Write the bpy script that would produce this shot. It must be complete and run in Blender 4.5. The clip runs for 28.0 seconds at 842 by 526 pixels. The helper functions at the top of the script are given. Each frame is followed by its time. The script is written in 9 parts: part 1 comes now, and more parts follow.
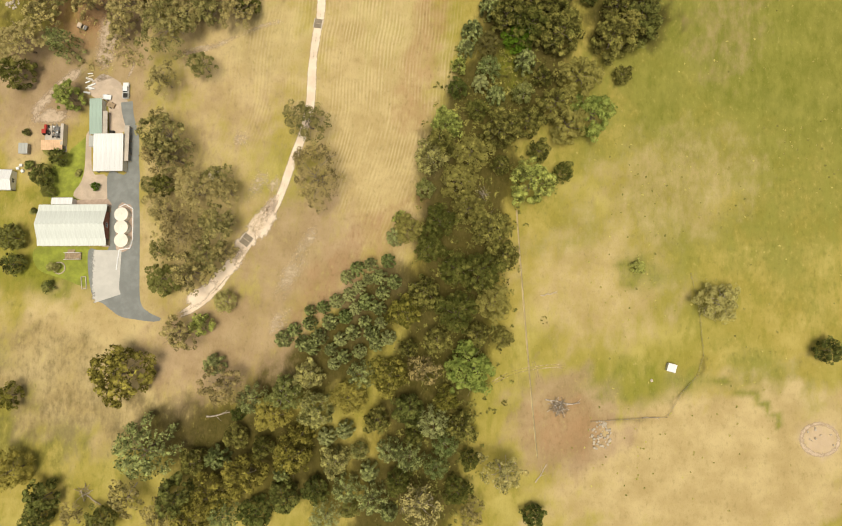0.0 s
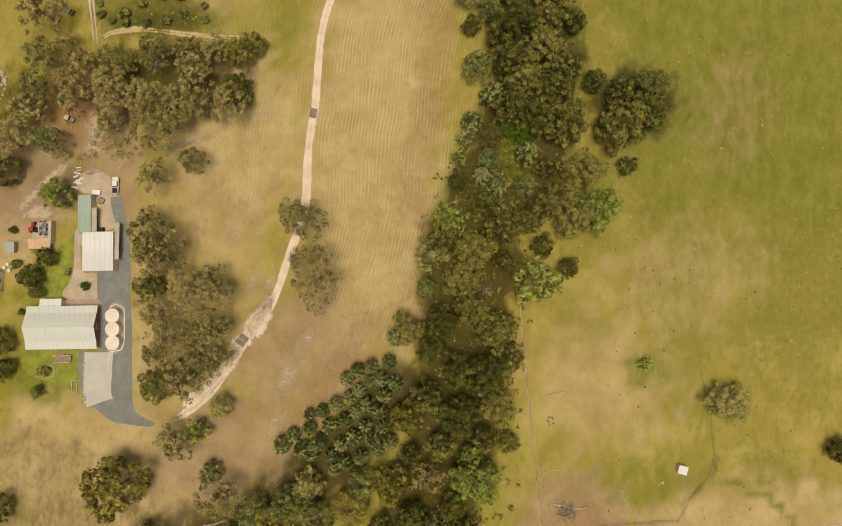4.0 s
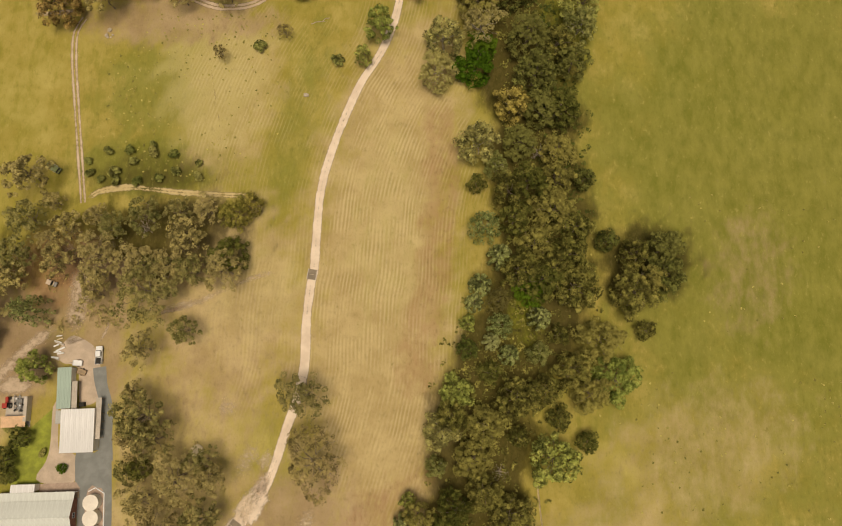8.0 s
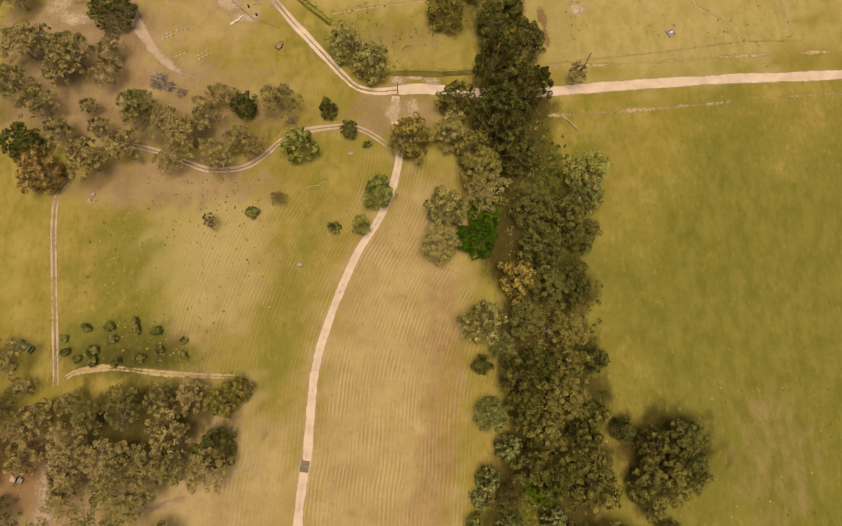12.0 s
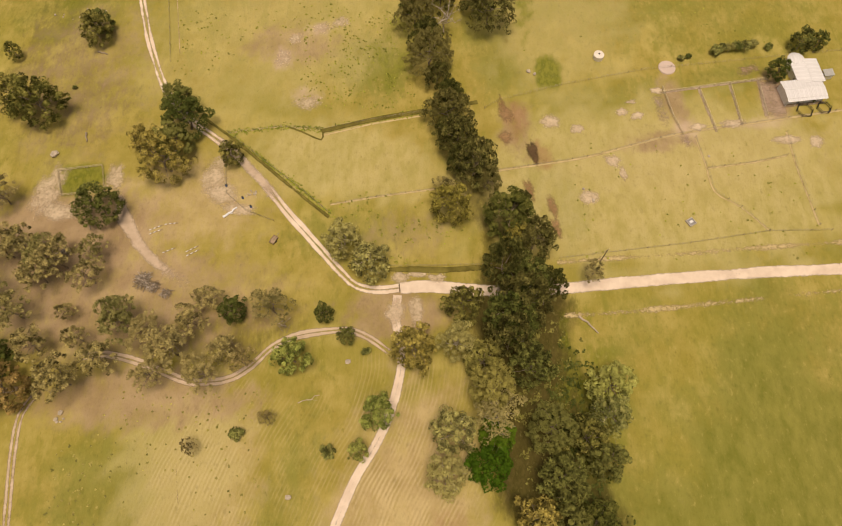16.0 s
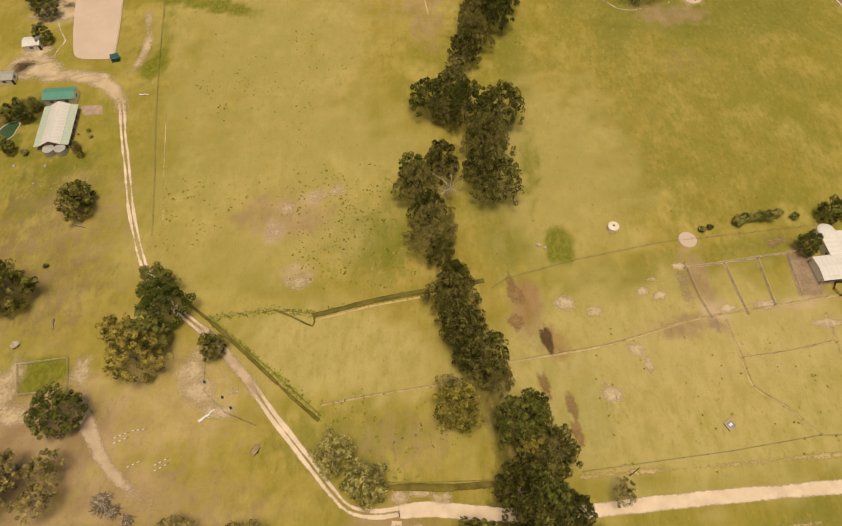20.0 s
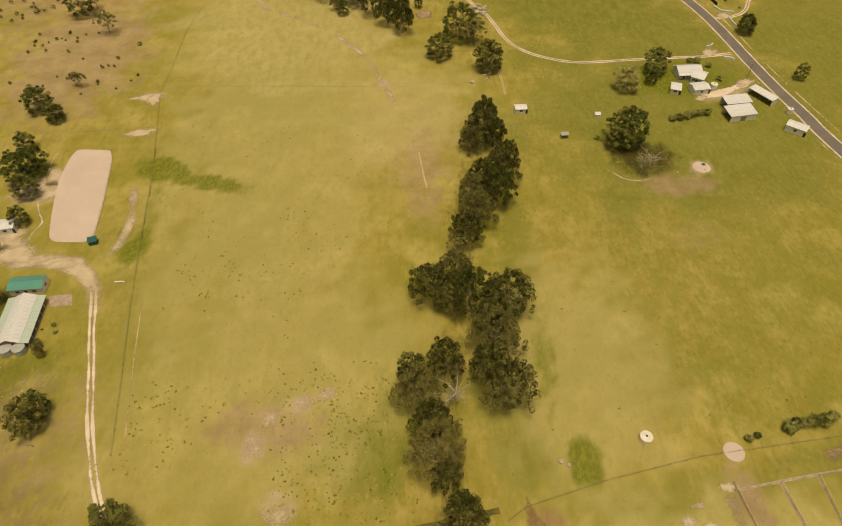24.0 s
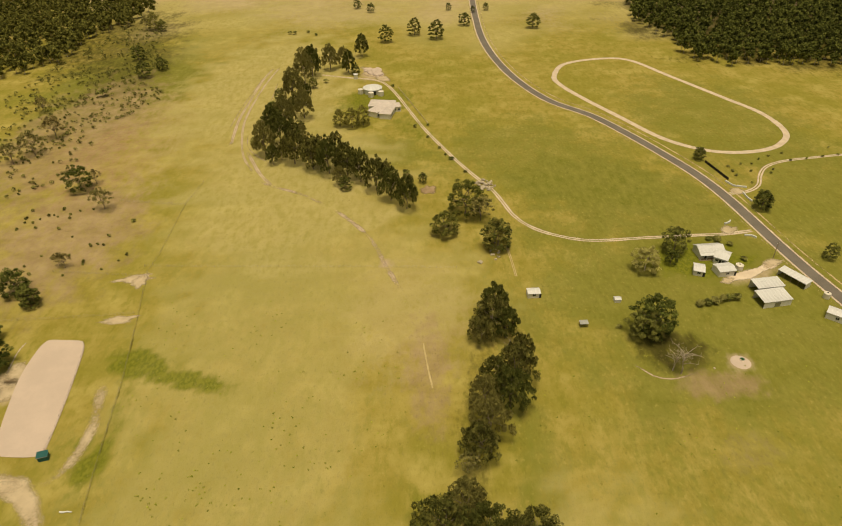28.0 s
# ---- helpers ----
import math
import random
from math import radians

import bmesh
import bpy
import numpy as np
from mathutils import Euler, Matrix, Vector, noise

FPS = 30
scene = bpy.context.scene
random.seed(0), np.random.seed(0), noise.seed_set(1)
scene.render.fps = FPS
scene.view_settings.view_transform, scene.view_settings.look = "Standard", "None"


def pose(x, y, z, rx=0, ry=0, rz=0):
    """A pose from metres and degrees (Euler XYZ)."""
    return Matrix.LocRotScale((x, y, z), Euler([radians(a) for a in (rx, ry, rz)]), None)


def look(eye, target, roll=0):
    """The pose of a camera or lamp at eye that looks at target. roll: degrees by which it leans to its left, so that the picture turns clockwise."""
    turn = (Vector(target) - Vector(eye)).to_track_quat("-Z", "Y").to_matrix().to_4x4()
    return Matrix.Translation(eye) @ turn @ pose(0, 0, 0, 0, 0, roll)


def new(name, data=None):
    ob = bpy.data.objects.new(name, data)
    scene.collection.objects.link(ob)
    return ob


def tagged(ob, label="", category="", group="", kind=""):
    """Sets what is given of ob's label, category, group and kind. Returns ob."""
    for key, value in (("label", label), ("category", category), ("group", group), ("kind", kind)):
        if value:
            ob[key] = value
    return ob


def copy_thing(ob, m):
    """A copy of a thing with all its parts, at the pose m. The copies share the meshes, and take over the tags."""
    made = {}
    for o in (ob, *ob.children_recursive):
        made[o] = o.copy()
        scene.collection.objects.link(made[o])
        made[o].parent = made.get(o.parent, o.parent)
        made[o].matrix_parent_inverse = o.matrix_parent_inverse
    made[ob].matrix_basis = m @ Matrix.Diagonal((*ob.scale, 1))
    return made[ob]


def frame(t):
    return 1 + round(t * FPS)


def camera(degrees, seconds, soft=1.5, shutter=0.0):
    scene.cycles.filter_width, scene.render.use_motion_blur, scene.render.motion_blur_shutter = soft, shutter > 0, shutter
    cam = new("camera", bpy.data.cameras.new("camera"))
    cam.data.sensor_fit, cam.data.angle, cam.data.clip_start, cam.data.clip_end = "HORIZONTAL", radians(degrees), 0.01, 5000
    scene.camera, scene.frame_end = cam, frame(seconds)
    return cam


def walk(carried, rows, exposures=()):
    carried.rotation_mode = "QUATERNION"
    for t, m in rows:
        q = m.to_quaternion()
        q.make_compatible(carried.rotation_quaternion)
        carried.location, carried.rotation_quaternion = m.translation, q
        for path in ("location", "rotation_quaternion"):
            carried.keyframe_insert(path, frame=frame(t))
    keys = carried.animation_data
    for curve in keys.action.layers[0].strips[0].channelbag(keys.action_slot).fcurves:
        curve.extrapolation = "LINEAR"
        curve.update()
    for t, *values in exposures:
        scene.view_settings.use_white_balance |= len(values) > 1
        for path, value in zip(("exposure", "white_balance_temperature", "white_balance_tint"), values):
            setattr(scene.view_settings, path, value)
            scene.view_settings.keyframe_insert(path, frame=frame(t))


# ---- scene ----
# ---- camera and its way ----
cam = camera(67.3, 28.0, 1.1)
PATH = [
    (0, (3.964, -5.729, 187.305), (3.901, -5.556, 185.313), -18.1),
    (0.5, (4.041, -2.389, 187.283), (3.977, -2.212, 185.292), -18.0),
    (1, (4.061, 0.988, 187.216), (3.996, 1.17, 185.225), -17.9),
    (1.5, (3.962, 4.455, 187.067), (3.897, 4.638, 185.076), -17.9),
    (2, (3.693, 8.057, 186.784), (3.628, 8.24, 184.793), -17.9),
    (2.5, (3.247, 11.798, 186.339), (3.185, 11.975, 184.348), -17.7),
    (3, (2.706, 15.631, 185.802), (2.648, 15.803, 183.811), -17.1),
    (3.5, (2.188, 19.472, 185.185), (2.134, 19.641, 183.193), -16.4),
    (5.5, (0.482, 34.66, 180.361), (0.432, 34.886, 178.375), -11.7),
    (6, (-0.172, 38.557, 179.7), (-0.218, 38.811, 177.716), -9.3),
    (6.5, (-1.028, 42.549, 179.076), (-1.068, 42.83, 177.096), -7.3),
    (7, (-2.0, 46.615, 178.453), (-2.032, 46.923, 176.477), -5.3),
    (7.5, (-2.999, 50.742, 177.836), (-3.023, 51.075, 175.864), -3.7),
    (8, (-3.913, 54.899, 177.274), (-3.929, 55.258, 175.306), -2.3),
    (8.5, (-4.675, 59.07, 176.789), (-4.684, 59.453, 174.826), -1.2),
    (9, (-5.321, 63.264, 176.355), (-5.324, 63.666, 174.396), -0.3),
    (9.5, (-5.919, 67.587, 175.895), (-5.916, 68.01, 173.941), 0.4),
    (10, (-6.484, 72.084, 175.394), (-6.475, 72.527, 173.444), 1.0),
    (10.5, (-6.983, 76.777, 174.867), (-6.969, 77.24, 172.921), 1.6),
    (11, (-7.406, 81.592, 174.346), (-7.388, 82.072, 172.404), 2.1),
    (11.5, (-7.733, 86.467, 173.844), (-7.712, 86.963, 171.907), 2.5),
    (12, (-7.957, 91.342, 173.328), (-7.933, 91.87, 171.399), 2.5),
    (12.5, (-8.027, 96.072, 172.781), (-8.004, 96.633, 170.862), 2.3),
    (14.5, (-7.597, 114.137, 168.669), (-7.586, 114.847, 166.799), 0.7),
    (15, (-7.506, 118.712, 168.144), (-7.497, 119.454, 166.287), 0.4),
    (15.5, (-7.468, 123.331, 167.67), (-7.459, 124.105, 165.826), 0.4),
    (16, (-7.495, 127.999, 167.173), (-7.486, 128.805, 165.342), 0.3),
    (16.5, (-7.58, 132.724, 166.658), (-7.57, 133.56, 164.841), 0.4),
    (17, (-7.704, 137.479, 166.144), (-7.693, 138.345, 164.341), 0.4),
    (17.5, (-7.867, 142.214, 165.671), (-7.855, 143.108, 163.882), 0.3),
    (18, (-8.025, 146.913, 165.226), (-8.011, 147.836, 163.452), 0.4),
    (18.5, (-8.115, 151.525, 164.778), (-8.1, 152.477, 163.02), 0.4),
    (19, (-8.112, 156.058, 164.333), (-8.097, 157.039, 162.591), 0.3),
    (19.5, (-8.033, 160.537, 163.892), (-8.019, 161.549, 162.167), 0.2),
    (20, (-7.925, 165.039, 163.442), (-7.912, 166.082, 161.736), 0.1),
    (20.5, (-7.833, 169.514, 163.036), (-7.82, 170.59, 161.35), -0.1),
    (21, (-7.789, 173.861, 162.714), (-7.776, 174.97, 161.05), -0.3),
    (21.5, (-7.814, 178.1, 162.381), (-7.799, 179.244, 160.741), -0.5),
    (23.5, (-7.92, 194.442, 159.631), (-7.9, 195.745, 158.114), -0.5),
    (24, (-7.874, 198.709, 159.259), (-7.854, 200.051, 157.776), -0.6),
    (24.5, (-7.801, 203.053, 158.915), (-7.782, 204.433, 157.468), -0.7),
    (25, (-7.717, 207.56, 158.55), (-7.698, 208.978, 157.14), -0.7),
    (25.5, (-7.653, 212.046, 158.164), (-7.634, 213.503, 156.793), -0.7),
    (26, (-7.607, 216.337, 157.78), (-7.588, 217.831, 156.451), -0.8),
    (26.5, (-7.558, 220.411, 157.408), (-7.54, 221.942, 156.122), -0.8),
    (27, (-7.464, 224.277, 157.074), (-7.446, 225.844, 155.831), -0.8),
    (27.5, (-7.333, 228.053, 156.806), (-7.316, 229.655, 155.609), -0.8),
    (28, (-7.2, 231.803, 156.621), (-7.185, 233.438, 155.469), -0.8),
]

LIGHTNESS = [
    (0, 0.53, 7100, 7), (1, 0.38, 7300, 8), (3, 0.07, 7700, 9), (8, 0.04, 8100, 12), (12.5, -0.06, 8700, 20),
    (17, 0.22, 7950, 18), (19, 0.11, 8370, 15), (21.5, 0.05, 8900, 11), (25, -0.02, 9060, 7), (28, 0.04, 9200, 4),
]
walk(cam, [(t, look(eye, target, roll)) for t, eye, target, roll in PATH], LIGHTNESS)

# ---- world and light ----
SUN_UP, SUN_ROUND = 81.0, 175.0
world = bpy.data.worlds.new("world")
scene.world = world
world.use_nodes = True
wn = world.node_tree
sky = wn.nodes.new("ShaderNodeTexSky")
sky.sky_type, sky.sun_disc = "NISHITA", False
sky.sun_elevation, sky.sun_rotation = radians(SUN_UP), radians(SUN_ROUND)
sky.air_density, sky.dust_density = 1.0, 3.0
haze = wn.nodes.new("ShaderNodeHueSaturation")
haze.inputs["Saturation"].default_value = 0.18
wn.links.new(sky.outputs[0], haze.inputs["Color"])
wn.links.new(haze.outputs[0], wn.nodes["Background"].inputs[0])
wn.nodes["Background"].inputs[1].default_value = 0.055
sun = new("sun", bpy.data.lights.new("sun", "SUN"))
sun.data.energy, sun.data.angle, sun.data.color = 2.4, radians(24), (1.0, 0.92, 0.78)
sun_dir = Vector((math.sin(radians(SUN_ROUND)) * math.cos(radians(SUN_UP)), math.cos(radians(SUN_ROUND)) * math.cos(radians(SUN_UP)), math.sin(radians(SUN_UP))))
sun.matrix_world = look(tuple(sun_dir * 300), (0, 0, 0))


# ---- materials ----
class Nodes:
    """A node tree with short ways to add nodes and links."""

    def __init__(self, name):
        self.mat = bpy.data.materials.new(name)
        self.mat.use_nodes = True
        self.tree = self.mat.node_tree
        self.bsdf = self.tree.nodes["Principled BSDF"]
        self.out = self.tree.nodes["Material Output"]

    def add(self, kind):
        return self.tree.nodes.new(kind)

    def wave(self):
        n = self.add("ShaderNodeTexWave")
        n.wave_type, n.bands_direction = "BANDS", "X"
        return n

    def put(self, socket, value):
        if hasattr(value, "is_linked"):
            self.tree.links.new(value, socket)
        elif isinstance(value, tuple) and len(value) == 3 and socket.type == "RGBA":
            socket.default_value = (*value, 1)
        else:
            socket.default_value = value

    def where(self):
        return self.add("ShaderNodeNewGeometry").outputs["Position"]

    def noise(self, scale, detail=3.0, rough=0.55, at=None, stretch=None, color=False):
        n = self.add("ShaderNodeTexNoise")
        n.inputs["Scale"].default_value, n.inputs["Detail"].default_value, n.inputs["Roughness"].default_value = scale, detail, rough
        at = at or self.where()
        if stretch:
            m = self.add("ShaderNodeMapping")
            m.inputs["Scale"].default_value = stretch[:3]
            m.inputs["Rotation"].default_value = (0, 0, radians(stretch[3]) if len(stretch) > 3 else 0)
            self.put(m.inputs["Vector"], at)
            at = m.outputs[0]
        self.put(n.inputs["Vector"], at)
        return n.outputs["Color" if color else "Fac"]

    def math(self, op, a, b=0.0, c=None):
        n = self.add("ShaderNodeMath")
        n.operation = op
        self.put(n.inputs[0], a)
        self.put(n.inputs[1], b)
        if c is not None:
            self.put(n.inputs[2], c)
        return n.outputs[0]

    def step(self, v, lo, hi, a=0.0, b=1.0):
        n = self.add("ShaderNodeMapRange")
        n.interpolation_type = "SMOOTHSTEP"
        for i, x in enumerate((v, lo, hi, a, b)):
            self.put(n.inputs[i], x)
        return n.outputs[0]

    def mix(self, fac, a, b, how="MIX"):
        n = self.add("ShaderNodeMix")
        n.data_type, n.blend_type = "RGBA", how
        self.put(n.inputs[0], fac)
        self.put(n.inputs[6], a)
        self.put(n.inputs[7], b)
        return n.outputs[2]

    def attr(self, name):
        n = self.add("ShaderNodeAttribute")
        n.attribute_name = name
        return n

    def bump(self, height, strength, distance):
        n = self.add("ShaderNodeBump")
        n.inputs["Strength"].default_value, n.inputs["Distance"].default_value = strength, distance
        self.put(n.inputs["Height"], height)
        self.put(self.bsdf.inputs["Normal"], n.outputs[0])

    def done(self, color, rough=0.8, metal=0.0, spec=0.3):
        self.put(self.bsdf.inputs["Base Color"], color)
        self.put(self.bsdf.inputs["Roughness"], rough)
        self.put(self.bsdf.inputs["Metallic"], metal)
        self.put(self.bsdf.inputs["Specular IOR Level"], spec)
        return self.mat


def shade(rgb, k):
    return tuple(min(1.0, c * k) for c in rgb)


def plain(name, rgb, rough=0.6, metal=0.0, vary=0.25, scale=1.5, spec=0.3, dirt=(0.22, 0.17, 0.10), worn=0.25):
    """A surface of one colour with stains and grain at two scales, and a light difference from piece to piece."""
    n = Nodes(name)
    big = n.noise(scale * 0.35, 4, 0.6)
    fine = n.noise(scale * 6, 3, 0.6)
    c = n.mix(n.step(big, 0.35, 0.7), shade(rgb, 1 - vary * 0.6), shade(rgb, 1 + vary * 0.4))
    c = n.mix(n.math("MULTIPLY", n.step(fine, 0.45, 0.75), worn), c, dirt)
    info = n.add("ShaderNodeObjectInfo").outputs["Random"]
    c = n.mix(n.math("MULTIPLY", info, vary * 0.5), c, shade(rgb, 0.7))
    n.bump(fine, 0.15, 0.02)
    return n.done(c, n.step(big, 0.2, 0.8, max(0.05, rough - 0.12), min(1, rough + 0.12)), metal, spec)


def leaf(name, rgb, second):
    """Foliage: differs from tree to tree and from spray to spray, lets some light through."""
    n = Nodes(name)
    info = n.add("ShaderNodeObjectInfo").outputs["Random"]
    isle = n.add("ShaderNodeNewGeometry").outputs["Random Per Island"]
    c = n.mix(isle, shade(rgb, 0.78), shade(rgb, 1.24))
    c = n.mix(n.math("MULTIPLY", n.step(n.noise(0.55, 2), 0.42, 0.68), 0.7), c, second)
    # clump-sized noise painting in the contrast of lit tops and shaded gaps
    clump_shade = n.step(n.noise(0.48, 3, 0.55), 0.36, 0.64, 0.38, 1.80)
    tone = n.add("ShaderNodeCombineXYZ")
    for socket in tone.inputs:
        n.put(socket, clump_shade)
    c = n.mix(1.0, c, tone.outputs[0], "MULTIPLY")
    c = n.mix(n.math("MULTIPLY", n.step(info, 0.0, 0.55, 0.75, 0.0), 0.8), c, shade((rgb[0] * 0.72, rgb[1] * 0.92, rgb[2] * 0.7), 0.85))
    c = n.mix(n.math("MULTIPLY", n.step(info, 0.55, 1.0), 0.8), c, shade(second, 1.25))
    n.done(c, 0.75, 0, 0.06)
    tr = n.add("ShaderNodeBsdfTranslucent")
    n.put(tr.inputs[0], c)
    m = n.add("ShaderNodeMixShader")
    m.inputs[0].default_value = 0.05
    n.tree.links.new(n.bsdf.outputs[0], m.inputs[1])
    n.tree.links.new(tr.outputs[0], m.inputs[2])
    n.tree.links.new(m.outputs[0], n.out.inputs[0])
    return n.mat


def bark(name, rgb):
    n = Nodes(name)
    s = n.noise(3.0, 4, 0.65, stretch=(1, 1, 0.2))
    c = n.mix(n.step(s, 0.35, 0.65), shade(rgb, 0.5), shade(rgb, 1.3))
    n.bump(s, 0.5, 0.05)
    return n.done(c, 0.9)


def ground_material():
    """Pasture; what grows, lies bare or is dimmed under trees is given by the sheet's cover weights and broken up by
    noise.
    """
    n = Nodes("pasture")
    p = n.where()
    sa, sb, sd = (n.add("ShaderNodeSeparateColor") for _ in range(3))
    n.put(sa.inputs[0], n.attr("cover_a").outputs["Color"])
    n.put(sb.inputs[0], n.attr("cover_b").outputs["Color"])
    n.put(sd.inputs[0], n.attr("cover_c").outputs["Color"])
    green, dry, sand = (sa.outputs[i] for i in range(3))
    shade_litter, vivid, earth = (sb.outputs[i] for i in range(3))
    furrow, rust, pale = (sd.outputs[i] for i in range(3))
    broad = n.noise(0.022, 4, 0.6, p)
    mid = n.noise(0.10, 5, 0.62, p)
    mottle = n.noise(0.30, 5, 0.62, p, stretch=(1.0, 0.45, 1, -4))
    tuft = n.noise(0.75, 4, 0.62, p, stretch=(1.0, 0.6, 1, 3))
    fine = n.noise(2.6, 3, 0.65, p, stretch=(1.0, 0.55, 1, -3))
    streak = n.noise(0.42, 4, 0.62, p, stretch=(1.0, 0.22, 1, -3))
    speck = n.noise(0.62, 3, 0.55, p, stretch=(1.0, 0.6, 1, 12))
    # pasture: olive yellow, with straw and green drifts
    c = n.mix(n.step(mid, 0.28, 0.72), (0.290, 0.240, 0.054), (0.405, 0.330, 0.104))
    c = n.mix(n.step(broad, 0.40, 0.66, 0.0, 0.75), c, (0.250, 0.232, 0.044))
    c = n.mix(n.step(n.noise(0.045, 3, 0.6, p), 0.50, 0.72, 0.0, 0.6), c, (0.480, 0.400, 0.140))
    c = n.mix(n.step(mottle, 0.46, 0.70, 0.0, 0.66), c, (0.222, 0.208, 0.034))
    c = n.mix(n.step(streak, 0.50, 0.74, 0.0, 0.24), c, (0.450, 0.370, 0.125))

    def cover(w, k, soft=0.30):
        jitter = n.math("MULTIPLY_ADD", tuft, 0.40, n.math("MULTIPLY_ADD", mottle, 0.75, -0.575))
        return n.step(n.math("ADD", w, jitter), 0.5 - soft, 0.5 + soft, 0.0, k)

    c = n.mix(cover(green, 0.8), c, n.mix(n.step(mottle, 0.30, 0.72), (0.130, 0.148, 0.025), (0.240, 0.236, 0.058)))
    c = n.mix(cover(dry, 0.9), c, n.mix(n.step(mid, 0.3, 0.7), (0.400, 0.300, 0.150), (0.520, 0.408, 0.222)))
    c = n.mix(cover(pale, 0.62), c, n.mix(n.step(mottle, 0.3, 0.7), (0.530, 0.455, 0.228), (0.425, 0.370, 0.142)))
    line = n.wave()
    line.inputs["Scale"].default_value, line.inputs["Distortion"].default_value = 0.30, 5.5
    line.inputs["Detail"].default_value, line.inputs["Detail Scale"].default_value = 3.0, 0.34
    offset = n.add("ShaderNodeCombineXYZ")
    n.put(offset.inputs[0], n.attr("off_track").outputs["Fac"])
    far = n.add("ShaderNodeSeparateXYZ")
    n.put(far.inputs[0], p)
    n.put(offset.inputs[1], n.math("MULTIPLY", far.outputs[1], 0.35))
    n.put(line.inputs["Vector"], offset.outputs[0])
    here = n.math("MULTIPLY", furrow, n.step(n.noise(0.16, 4, 0.65, p, stretch=(1.0, 0.5, 1, 0)), 0.40, 0.62))
    c = n.mix(n.math("MULTIPLY", n.math("MULTIPLY", n.step(line.outputs["Fac"], 0.5, 0.95), here), 0.38), c, (0.60, 0.50, 0.30))
    c = n.mix(n.math("MULTIPLY", n.math("MULTIPLY", n.step(line.outputs["Fac"], 0.45, 0.1), here), 0.34), c, (0.27, 0.215, 0.075))
    # leaf litter, near black because tree shade is painted into it
    c = n.mix(cover(shade_litter, 0.85), c, n.mix(n.step(tuft, 0.3, 0.75), (0.016, 0.016, 0.005), (0.070, 0.055, 0.022)))
    c = n.mix(cover(earth, 0.85), c, n.mix(n.step(mid, 0.3, 0.7), (0.30, 0.210, 0.125), (0.41, 0.30, 0.19)))
    c = n.mix(cover(rust, 0.7), c, n.mix(n.step(mottle, 0.3, 0.7), (0.25, 0.135, 0.065), (0.36, 0.215, 0.115)))
    c = n.mix(cover(vivid, 0.85), c, n.mix(n.step(tuft, 0.35, 0.7), (0.105, 0.130, 0.014), (0.235, 0.240, 0.035)))
    # grass grain: soft dark clumps, straw tips
    c = n.mix(n.step(tuft, 0.52, 0.76, 0.0, 0.50), c, n.mix(0.5, c, (0.085, 0.090, 0.012)))
    c = n.mix(n.step(tuft, 0.24, 0.44, 0.26, 0.0), c, (0.52, 0.44, 0.17))
    c = n.mix(n.step(speck, 0.66, 0.80, 0.0, 0.45), c, (0.115, 0.118, 0.018))
    c = n.mix(n.step(fine, 0.50, 0.74, 0.0, 0.20), c, (0.16, 0.14, 0.03))
    c = n.mix(cover(sand, 0.85, 0.42), c, n.mix(n.step(mid, 0.3, 0.7), (0.45, 0.340, 0.245), (0.56, 0.44, 0.330)))
    n.bump(n.math("MULTIPLY_ADD", tuft, 1.0, n.math("MULTIPLY", fine, 0.4)), 0.35, 0.4)
    return n.done(c, 0.97, 0, 0.03)


def lane_material(name, lo, hi, stones=0.3, edge=(0.30, 0.76), most=1.0):
    """A worn way; its edge frays into the grass by the strip's own 'bare' weight."""
    n = Nodes(name)
    p = n.where()
    mid, tuft, fine = n.noise(0.25, 4, 0.6, p), n.noise(1.1, 4, 0.7, p), n.noise(7, 2, 0.6, p)
    c = n.mix(n.step(mid, 0.3, 0.7), lo, hi)
    c = n.mix(n.math("MULTIPLY", n.step(fine, 0.5, 0.75), stones), c, shade(lo, 0.6))
    n.done(c, 0.95, 0, 0.1)
    n.bump(fine, 0.3, 0.05)
    bare = n.attr("bare").outputs["Fac"]
    w = n.step(n.math("ADD", bare, n.math("MULTIPLY_ADD", tuft, 0.9, n.math("MULTIPLY_ADD", mid, 0.5, n.math("MULTIPLY_ADD", fine, 0.4, -0.90)))), edge[0], edge[1], 0.0, most)
    tr = n.add("ShaderNodeBsdfTransparent")
    m = n.add("ShaderNodeMixShader")
    n.put(m.inputs[0], w)
    n.tree.links.new(tr.outputs[0], m.inputs[1])
    n.tree.links.new(n.bsdf.outputs[0], m.inputs[2])
    n.tree.links.new(m.outputs[0], n.out.inputs[0])
    return n.mat


